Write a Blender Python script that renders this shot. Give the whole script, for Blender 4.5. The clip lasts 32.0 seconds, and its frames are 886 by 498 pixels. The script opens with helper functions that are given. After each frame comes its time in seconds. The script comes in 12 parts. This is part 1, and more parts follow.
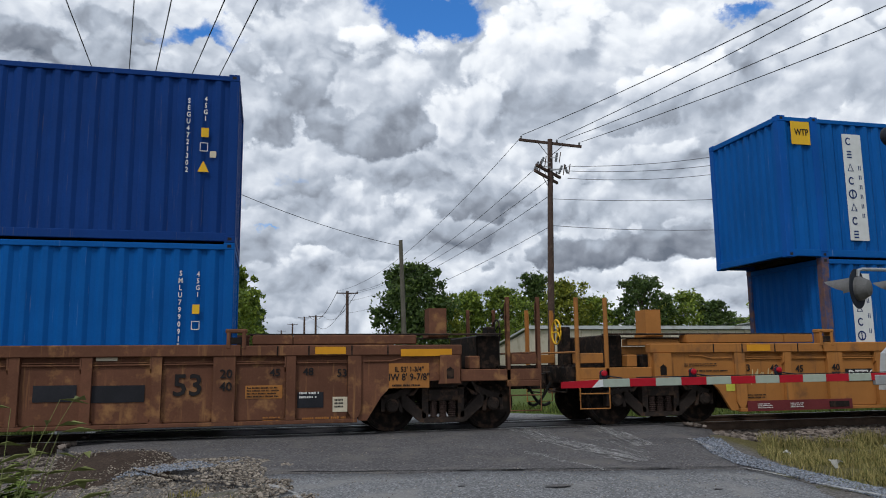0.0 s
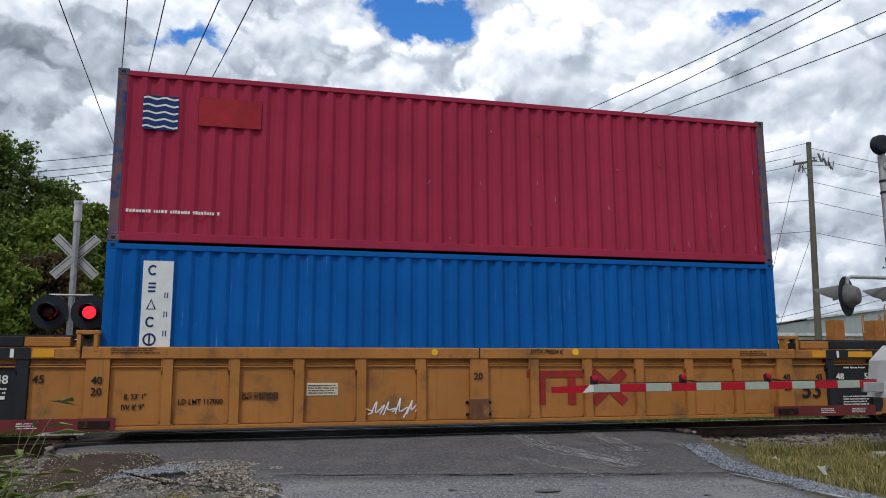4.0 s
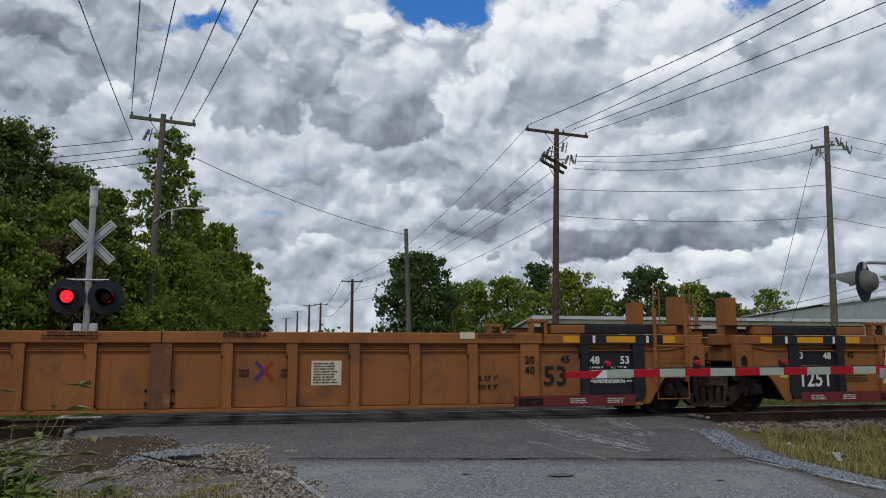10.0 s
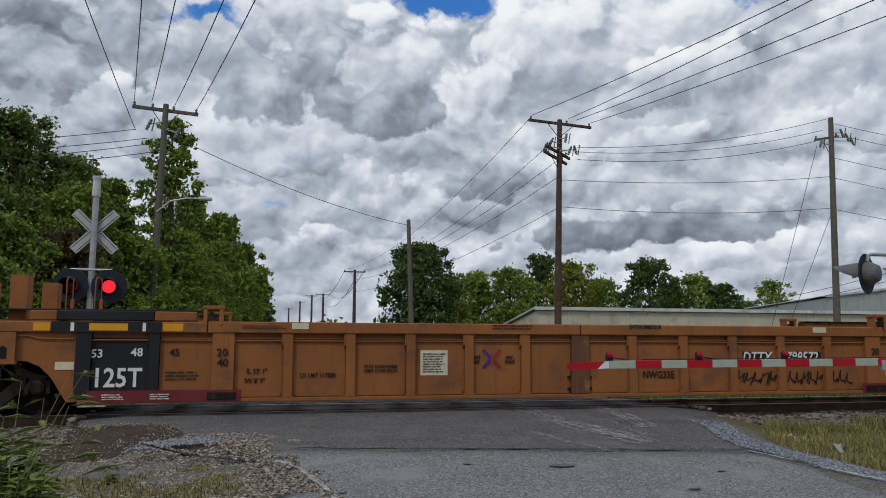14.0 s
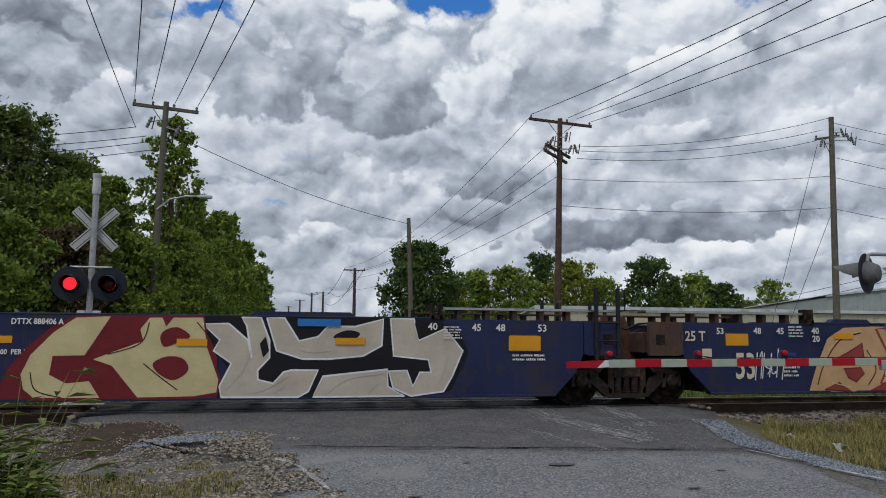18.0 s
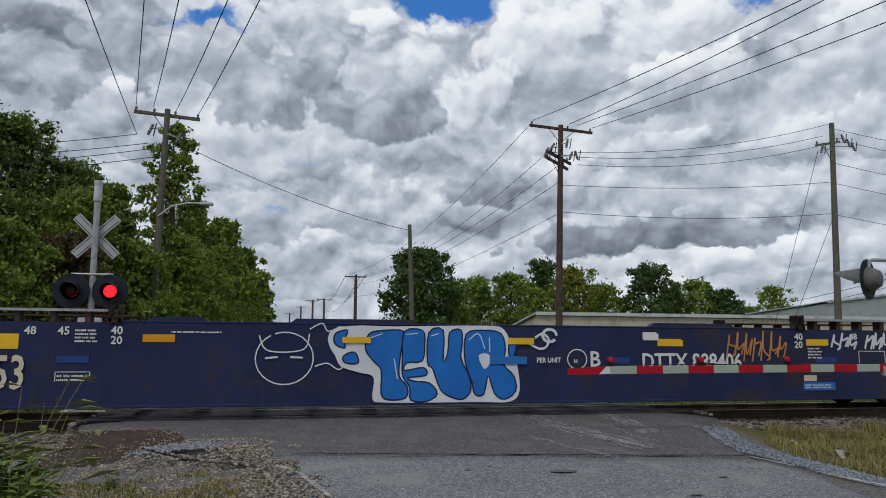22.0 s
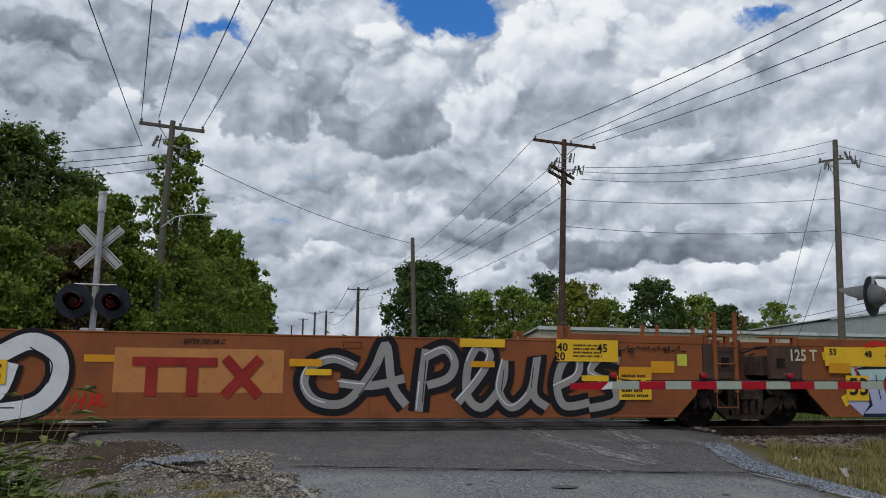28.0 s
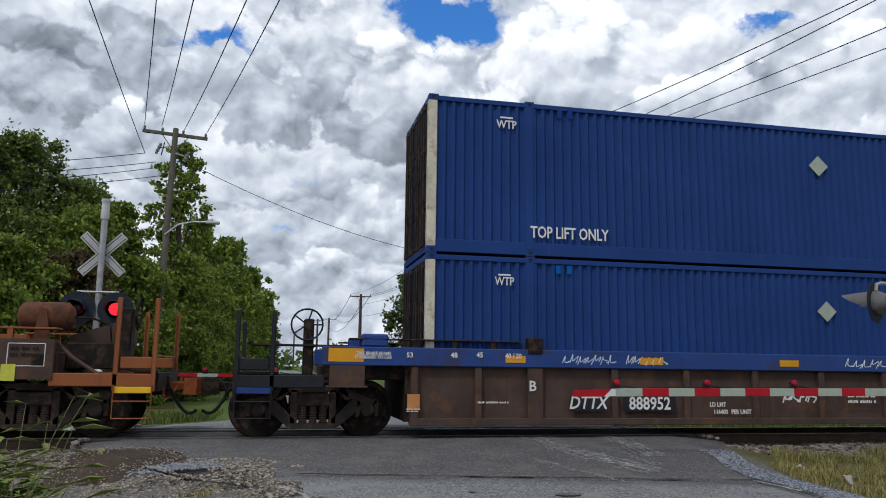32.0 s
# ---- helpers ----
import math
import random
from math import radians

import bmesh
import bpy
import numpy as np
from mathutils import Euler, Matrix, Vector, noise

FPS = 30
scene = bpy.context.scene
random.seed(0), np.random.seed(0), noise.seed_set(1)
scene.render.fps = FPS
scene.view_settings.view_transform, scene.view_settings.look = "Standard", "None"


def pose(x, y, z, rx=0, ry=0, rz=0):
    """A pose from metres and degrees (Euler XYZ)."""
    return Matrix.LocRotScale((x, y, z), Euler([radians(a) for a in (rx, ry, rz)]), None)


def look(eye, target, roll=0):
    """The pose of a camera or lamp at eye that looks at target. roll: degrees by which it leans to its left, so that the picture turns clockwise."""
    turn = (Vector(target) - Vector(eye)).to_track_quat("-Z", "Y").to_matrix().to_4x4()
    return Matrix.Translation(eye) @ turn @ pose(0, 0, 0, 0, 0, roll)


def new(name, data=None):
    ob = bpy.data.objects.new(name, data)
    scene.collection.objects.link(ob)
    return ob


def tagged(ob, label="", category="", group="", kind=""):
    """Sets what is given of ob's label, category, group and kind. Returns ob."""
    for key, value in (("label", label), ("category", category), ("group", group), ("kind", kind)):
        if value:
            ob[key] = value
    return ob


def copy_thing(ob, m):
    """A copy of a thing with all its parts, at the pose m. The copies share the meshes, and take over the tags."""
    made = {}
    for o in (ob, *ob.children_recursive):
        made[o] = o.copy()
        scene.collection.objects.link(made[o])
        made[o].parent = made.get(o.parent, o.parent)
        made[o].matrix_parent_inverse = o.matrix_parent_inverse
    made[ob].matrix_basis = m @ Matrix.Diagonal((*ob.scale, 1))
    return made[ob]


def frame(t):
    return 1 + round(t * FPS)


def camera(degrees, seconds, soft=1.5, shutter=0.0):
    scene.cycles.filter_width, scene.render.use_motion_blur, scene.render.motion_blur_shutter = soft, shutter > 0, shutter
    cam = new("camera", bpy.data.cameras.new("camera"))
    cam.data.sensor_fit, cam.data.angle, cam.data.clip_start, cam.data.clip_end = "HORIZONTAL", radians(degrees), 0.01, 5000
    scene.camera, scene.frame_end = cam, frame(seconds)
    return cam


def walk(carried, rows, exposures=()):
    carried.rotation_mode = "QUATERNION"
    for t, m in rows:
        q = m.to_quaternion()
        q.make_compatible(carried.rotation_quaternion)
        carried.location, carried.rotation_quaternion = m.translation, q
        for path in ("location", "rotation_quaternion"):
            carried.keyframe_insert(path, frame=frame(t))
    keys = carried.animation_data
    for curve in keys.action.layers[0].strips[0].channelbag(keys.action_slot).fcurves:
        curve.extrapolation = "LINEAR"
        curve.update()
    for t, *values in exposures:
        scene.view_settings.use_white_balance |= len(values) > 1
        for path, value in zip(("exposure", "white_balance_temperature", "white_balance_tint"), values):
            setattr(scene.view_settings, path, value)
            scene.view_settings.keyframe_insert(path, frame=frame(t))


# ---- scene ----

# The train runs along x, towards -x; rail tops lie at z = 0, the track's middle at y = 0.
EYE = Vector((0.0, -14.026, 1.170))


def aim(yaw, pitch, roll):
    """The pose of the held camera: degrees to the left of +y, up from level, and leaning."""
    a, b, c = radians(yaw), radians(pitch), radians(roll)
    fwd = Vector((-math.sin(a) * math.cos(b), math.cos(a) * math.cos(b), math.sin(b)))
    right = Vector((math.cos(a), math.sin(a), 0))
    up = right.cross(fwd)
    r2 = right * math.cos(c) + up * math.sin(c)
    u2 = up * math.cos(c) - right * math.sin(c)
    m = Matrix((r2, u2, -fwd)).transposed().to_4x4()
    m.translation = EYE
    return m


# seconds, yaw, pitch, roll of the hand-held camera, which stands still
AIM = [
    (0, -13.24, 8.52, -0.59),
    (0.5, -13.28, 8.56, -0.61),
    (1, -13.31, 8.56, -0.58),
    (1.5, -13.36, 8.60, -0.51),
    (2, -13.48, 8.67, -0.37),
    (2.5, -13.50, 8.70, -0.23),
    (3, -13.66, 8.80, -0.19),
    (3.5, -13.80, 8.86, -0.17),
    (5.5, -13.90, 8.35, -0.10),
    (6, -13.82, 8.16, -0.04),
    (6.5, -13.64, 8.01, 0.00),
    (7, -13.48, 7.90, 0.01),
    (7.5, -13.37, 7.84, 0.00),
    (8, -13.21, 7.76, 0.01),
    (8.5, -13.06, 7.73, 0.01),
    (9, -12.94, 7.71, 0.01),
    (9.5, -12.88, 7.72, 0.00),
    (10, -12.84, 7.70, 0.00),
    (10.5, -12.78, 7.70, -0.02),
    (11, -12.75, 7.72, -0.02),
    (11.5, -12.73, 7.76, -0.01),
    (12, -12.72, 7.72, 0.00),
    (12.5, -12.71, 7.58, 0.03),
    (13, -12.69, 7.32, 0.11),
    (13.5, -12.63, 7.13, 0.17),
    (14, -12.65, 7.00, 0.19),
    (14.5, -12.69, 6.89, 0.21),
    (16.5, -12.65, 6.84, 0.27),
    (17, -12.64, 6.83, 0.33),
    (17.5, -12.66, 6.86, 0.35),
    (18, -12.65, 6.89, 0.34),
    (18.5, -12.65, 6.96, 0.36),
    (19, -12.63, 7.02, 0.38),
    (19.5, -12.63, 7.07, 0.36),
    (20, -12.63, 7.13, 0.34),
    (20.5, -12.64, 7.29, 0.32),
    (21, -12.59, 7.35, 0.30),
    (21.5, -12.63, 7.39, 0.29),
    (22, -12.57, 7.38, 0.26),
    (22.5, -12.57, 7.33, 0.23),
    (23, -12.56, 7.33, 0.24),
    (23.5, -12.55, 7.35, 0.28),
    (24, -12.51, 7.41, 0.30),
    (24.5, -12.45, 7.48, 0.32),
    (25, -12.43, 7.59, 0.36),
    (25.5, -12.41, 7.68, 0.48),
    (27.5, -12.33, 8.29, 0.67),
    (28, -12.35, 8.39, 0.77),
    (28.5, -12.34, 8.46, 0.76),
    (29, -12.29, 8.46, 0.78),
    (29.5, -12.18, 8.51, 0.84),
    (30, -12.07, 8.64, 0.85),
    (30.5, -12.01, 8.69, 0.81),
    (31, -11.99, 8.76, 0.78),
    (31.5, -12.07, 8.83, 0.76),
    (32, -12.15, 8.91, 0.72),
]
# seconds and metres that the train has run
RUN = [
    (0, 0.000),
    (1, -8.163),
    (2, -16.313),
    (3, -24.450),
    (4, -32.572),
    (5, -40.677),
    (6, -48.765),
    (7, -56.830),
    (8, -64.865),
    (9, -72.885),
    (10, -80.905),
    (11, -88.918),
    (12, -96.918),
    (13, -104.905),
    (14, -112.884),
    (15, -120.862),
    (16, -128.839),
    (16.5, -132.826),
    (17, -137.084),
    (18, -145.057),
    (19, -153.029),
    (20, -161.000),
    (21, -168.975),
    (22, -176.960),
    (23, -184.955),
    (24, -192.960),
    (25, -200.975),
    (26, -208.994),
    (27, -217.009),
    (28, -225.022),
    (29, -233.032),
    (30, -241.039),
    (30.5, -244.772),
    (31, -248.774),
    (32, -256.775),
]
cam = camera(60.63, 32.0, soft=1.0)
walk(cam, [(t, aim(a, b, c)) for t, a, b, c in AIM], [(0, 0.15), (3.5, 0.3), (6.5, 0.32), (8.5, 0.1), (10, -0.05), (25.5, -0.05), (30.5, -0.1), (31.2, -0.1), (32, 0.25)])

# ---- sky and light ----
SUN_EL, SUN_AZ = 52.0, 222.0          # degrees; azimuth from +y, clockwise
scene.view_settings.exposure = 0.0


def build_world():
    """Nishita sky behind broken cumulus: wide lumps of light and shade, roughened and lit from above by noise."""
    w = bpy.data.worlds.new("sky")
    scene.world = w
    w.use_nodes = True
    nt = w.node_tree
    N, L = nt.nodes, nt.links
    N.clear()

    def put(n, i, v):
        if isinstance(v, (int, float)):
            n.inputs[i].default_value = v
        elif isinstance(v, tuple):
            n.inputs[i].default_value = v
        else:
            L.new(v, n.inputs[i])

    def maths(op, a, b=None, c=None):
        n = N.new("ShaderNodeMath")
        n.operation = op
        for i, v in enumerate((a, b, c)):
            if v is not None:
                put(n, i, v)
        return n.outputs[0]

    def vmath(op, a, b=None, c=None):
        n = N.new("ShaderNodeVectorMath")
        n.operation = op
        for i, v in enumerate((a, b, c)):
            if v is not None:
                put(n, i, v)
        return n.outputs[1] if op == "DOT_PRODUCT" else n.outputs[0]

    def smooth(v, lo, hi):
        n = N.new("ShaderNodeMapRange")
        n.interpolation_type = "SMOOTHSTEP"
        n.inputs[1].default_value, n.inputs[2].default_value = lo, hi
        L.new(v, n.inputs[0])
        return n.outputs[0]

    def fbm(vec, scale, detail, rough, color=False):
        n = N.new("ShaderNodeTexNoise")
        n.inputs["Scale"].default_value = scale
        n.inputs["Detail"].default_value = detail
        n.inputs["Roughness"].default_value = rough
        L.new(vec, n.inputs[0])
        return n.outputs[1] if color else n.outputs[0]

    tc = N.new("ShaderNodeTexCoord")
    way = tc.outputs["Generated"]
    sep = N.new("ShaderNodeSeparateXYZ")
    L.new(way, sep.inputs[0])
    X, Y, Z = sep.outputs
    flat = vmath("MULTIPLY", way, (1.0, 1.0, 1.2))
    # the clouds' ragged outlines: a shift of some degrees that varies at several sizes
    warp = vmath("SUBTRACT", fbm(flat, 5.5, 7, 0.58, True), (0.5, 0.5, 0.5))
    fine = vmath("SUBTRACT", fbm(flat, 24.0, 5, 0.6, True), (0.5, 0.5, 0.5))
    ang = N.new("ShaderNodeCombineXYZ")
    L.new(maths("MULTIPLY", maths("ARCTAN2", X, Y), 180 / math.pi), ang.inputs[0])
    L.new(maths("MULTIPLY", maths("ARCSINE", Z), 180 / math.pi), ang.inputs[1])
    swirl = vmath("MULTIPLY_ADD", warp, (0.10, 0.10, 0.10), flat)

    def billow(vec, scale):
        """Heaped rounded heads with creases between them."""
        n = N.new("ShaderNodeTexVoronoi")
        n.feature = "SMOOTH_F1"
        n.inputs["Scale"].default_value = scale
        n.inputs["Detail"].default_value = 2.0
        n.inputs["Roughness"].default_value = 0.55
        n.inputs["Smoothness"].default_value = 0.25
        L.new(vec, n.inputs[0])
        return maths("SUBTRACT", 0.52, n.outputs["Distance"])

    place = vmath("MULTIPLY_ADD", warp, (5.0, 3.6, 0.0), ang.outputs[0])
    place = vmath("MULTIPLY_ADD", fine, (1.6, 1.3, 0.0), place)
    torn = vmath("MULTIPLY_ADD", fine, (5.0, 4.0, 0.0), place)
    heads = maths("MULTIPLY_ADD", billow(swirl, 26.0), 0.4, maths("MULTIPLY", billow(swirl, 11.0), 1.0))
    wisps = maths("SUBTRACT", fbm(flat, 34.0, 7, 0.62), 0.5)
    bulge = maths("MULTIPLY_ADD", wisps, 0.7, heads)

    def lumps(rows, start, sign, place=place):
        """Soft lumps: degrees right of +y, degrees up, half widths, strength."""
        total = start
        for az, el, wa, we, k in rows:
            q = vmath("MULTIPLY_ADD", place, (1 / wa, 1 / we, 0.0), (-az / wa, -el / we, 0.0))
            g = maths("POWER", 0.45, vmath("DOT_PRODUCT", q, q))
            total = maths("MULTIPLY_ADD", g, sign * k, total)
        return total

    # an even broken cover, and over it heap after heap, each with a bright head and a dark belly
    value = maths("MULTIPLY_ADD", maths("SUBTRACT", fbm(swirl, 3.6, 6, 0.52), 0.5), 0.9, 0.62)
    for az, elev, wa, we, head, belly in (HORIZON_BANK + LOW_BANK + MIDDLE_BANK + HIGH_BANK)[::-1]:
        wa, we = wa * 1.25, we * 1.25
        q = vmath("MULTIPLY_ADD", place, (1 / wa, 1 / we, 0.0), (-az / wa, -elev / we, 0.0))
        edge = maths("SUBTRACT", vmath("DOT_PRODUCT", q, q), bulge)
        n = N.new("ShaderNodeMapRange")
        n.interpolation_type = "SMOOTHSTEP"
        n.inputs[1].default_value, n.inputs[2].default_value = 1.1, 0.82
        L.new(edge, n.inputs[0])
        tone = maths("MULTIPLY_ADD", vmath("DOT_PRODUCT", q, (-0.18, 0.85, 0.0)), head - belly, 0.52 * belly + 0.48 * head - 0.05)
        m = N.new("ShaderNodeMix")
        m.data_type = "FLOAT"
        L.new(n.outputs[0], m.inputs[0])
        L.new(value, m.inputs[2])
        L.new(tone, m.inputs[3])
        value = m.outputs[0]
    for kind, size, relief, height, step in (("soft", 4.0, 0.30, 0.22, 0.06), ("heap", 11.0, 0.38, 0.12, 0.022), ("heap", 26.0, 0.16, 0.05, 0.010), ("soft", 26.0, 0.14, 0.05, 0.010)):
        above = vmath("ADD", swirl, (-0.45 * step, 0.0, step))
        if kind == "soft":
            here, there, mean = fbm(swirl, size, 7, 0.56), fbm(above, size, 7, 0.56), 0.5
        else:
            here, there, mean = billow(swirl, size), billow(above, size), 0.0
        value = maths("MULTIPLY_ADD", maths("SUBTRACT", here, there), relief, value)
        value = maths("MULTIPLY_ADD", maths("SUBTRACT", here, mean), height, value)
    ramp = N.new("ShaderNodeValToRGB")
    el = ramp.color_ramp.elements
    el[0].position, el[0].color = 0.0, (0.135, 0.16, 0.205, 1)
    el[1].position, el[1].color = 1.0, (0.90, 0.925, 0.955, 1)
    for p, c in ((0.2, (0.24, 0.27, 0.325, 1)), (0.4, (0.385, 0.435, 0.515, 1)), (0.6, (0.57, 0.62, 0.70, 1)), (0.8, (0.78, 0.82, 0.875, 1))):
        e = el.new(p)
        e.color = c
    L.new(value, ramp.inputs[0])
    sky = N.new("ShaderNodeTexSky")
    sky.sky_type = "NISHITA"
    sky.sun_disc = False
    sky.sun_elevation, sky.sun_rotation = radians(SUN_EL), radians(SUN_AZ)
    blue = vmath("MULTIPLY", sky.outputs[0], (0.035, 0.088, 0.15))
    gap = lumps(OPENINGS, 0.0, 1.0, torn)
    gap = maths("MULTIPLY_ADD", maths("SUBTRACT", fbm(swirl, 9.0, 8, 0.6), 0.5), 0.8, gap)
    mix = N.new("ShaderNodeMix")
    mix.data_type = "RGBA"
    L.new(smooth(gap, 0.30, 0.62), mix.inputs[0])
    L.new(ramp.outputs[0], mix.inputs[6])
    L.new(blue, mix.inputs[7])
    bg = N.new("ShaderNodeBackground")
    bg.inputs["Strength"].default_value = 1.0
    L.new(mix.outputs[2], bg.inputs[0])
    out = N.new("ShaderNodeOutputWorld")
    L.new(bg.outputs[0], out.inputs[0])


# heaped clouds from the horizon up, the low ones in front: degrees right of +y, degrees up, half widths, brightness of the head and of the belly
HORIZON_BANK = [(3.2, 4.3, 5.5, 1.3, 0.62, 0.45), (-0.1, 6.3, 5, 1.5, 0.70, 0.50), (6.6, 6, 3.8, 1.5, 0.78, 0.50), (3.6, 7.7, 2.5, 0.9, 0.92, 0.60), (14.3, 4.3, 6.4, 1.7, 0.60, 0.42), (31.6, 5.9, 3.6, 1.2, 0.95, 0.60), (26.9, 6.3, 3.7, 0.9, 0.88, 0.60), (33.9, 6.4, 1.8, 0.9, 0.97, 0.70), (38.3, 7, 3.5, 1.4, 0.90, 0.60), (41.2, 4.6, 3.8, 1.5, 0.80, 0.50), (36.7, 4.4, 4.3, 1, 0.70, 0.50), (20.2, 5.6, 5.1, 1.3, 0.75, 0.45), (-2.2, 8.3, 4.5, 1.7, 0.66, 0.48), (25.3, 8.2, 10, 1.8, 0.44, 0.14)]
LOW_BANK = [(14.7, 9.5, 4.7, 1.7, 0.55, 0.30), (34, 8.6, 6, 1.6, 0.50, 0.25), (1.4, 9.7, 4.2, 1.7, 0.72, 0.50), (6.5, 9.4, 4.7, 1.9, 0.75, 0.45), (10.2, 11.6, 2.6, 2.1, 0.98, 0.55), (5.4, 12.8, 1.7, 1.7, 0.95, 0.60), (15.2, 12.4, 5.1, 1.9, 0.56, 0.24), (20.3, 11.9, 4.7, 2.5, 0.75, 0.40), (27, 11.3, 6.2, 2.1, 0.80, 0.45), (33.8, 11.2, 4.8, 1.8, 0.75, 0.50), (40.6, 9.9, 4.6, 2.3, 0.70, 0.45), (-2.8, 13.6, 4.5, 2.5, 0.72, 0.50), (2.2, 13.5, 3.8, 2.1, 0.68, 0.48), (10.4, 14.3, 3.4, 1.7, 0.70, 0.40)]
MIDDLE_BANK = [(29.6, 14.4, 5.3, 1.8, 0.85, 0.50), (38, 14, 5.4, 2.1, 0.80, 0.45), (42.6, 14.6, 3, 2.2, 0.85, 0.50), (-16.3, 13.5, 5.3, 2.6, 0.54, 0.38), (-10.4, 15.4, 4.7, 2.4, 0.64, 0.43), (21.3, 14.8, 5.5, 2.5, 0.85, 0.45), (8.6, 17.9, 3.8, 3, 0.56, 0.24), (2.9, 18.5, 5.9, 3.4, 0.52, 0.28), (-2.6, 19.3, 4.5, 3.7, 0.56, 0.34), (15.6, 17.9, 4.7, 3.8, 0.98, 0.50), (27.3, 18.6, 5.8, 2.5, 0.93, 0.35), (34.1, 18.7, 4.8, 2.8, 0.85, 0.50), (39.8, 19, 4.6, 3.1, 0.85, 0.55), (9, 21.5, 4.3, 3, 0.93, 0.50)]
HIGH_BANK = [(2.8, 22.9, 4.6, 3, 0.75, 0.45), (-15.9, 17, 5.3, 2.3, 0.46, 0.26), (-11.8, 20.2, 4.3, 3.1, 0.49, 0.30), (-16.8, 21.1, 5.3, 2.3, 0.44, 0.26), (-16, 19.3, 1.3, 1.5, 0.66, 0.58), (-6.7, 20.1, 2.8, 2.8, 0.66, 0.48), (21.4, 22.2, 7.6, 3.8, 1.05, 0.60), (28.7, 23.1, 4.5, 2.9, 1.03, 0.60), (5.4, 25, 4.7, 2.1, 0.85, 0.60), (22.4, 25.2, 5.5, 2.1, 1.05, 0.70), (34.3, 22.1, 4, 2, 0.85, 0.60), (42.3, 20.8, 3.8, 2.3, 0.97, 0.70), (-0.8, 26.1, 4.2, 2.1, 0.75, 0.50), (-12, 23.5, 4.3, 1.8, 0.54, 0.38)]
OPENINGS = [(12.0, 26.1, 4.2, 1.9, 1.0), (-4.8, 23.6, 3.0, 1.0, 0.5), (-2.9, 11.4, 4.7, 0.5, 0.38), (-0.3, 9.5, 1.7, 0.4, 0.46), (36.5, 23.6, 3.2, 0.9, 0.55), (1.2, 13.1, 2.6, 0.7, 0.33), (-10.5, 23.0, 4.7, 0.5, 0.29), (43.0, 19.8, 1.7, 1.3, 0.25)]
build_world()
sun = new("sun", bpy.data.lights.new("sun", "SUN"))
sun.data.energy, sun.data.angle, sun.data.color = 1.25, radians(10), (1.0, 0.98, 0.95)
_a, _e = radians(SUN_AZ), radians(SUN_EL)
_d = Vector((math.sin(_a) * math.cos(_e), math.cos(_a) * math.cos(_e), math.sin(_e)))
sun.matrix_world = look(_d * 50, (0, 0, 0))

# ---- materials ----
MATS = {}


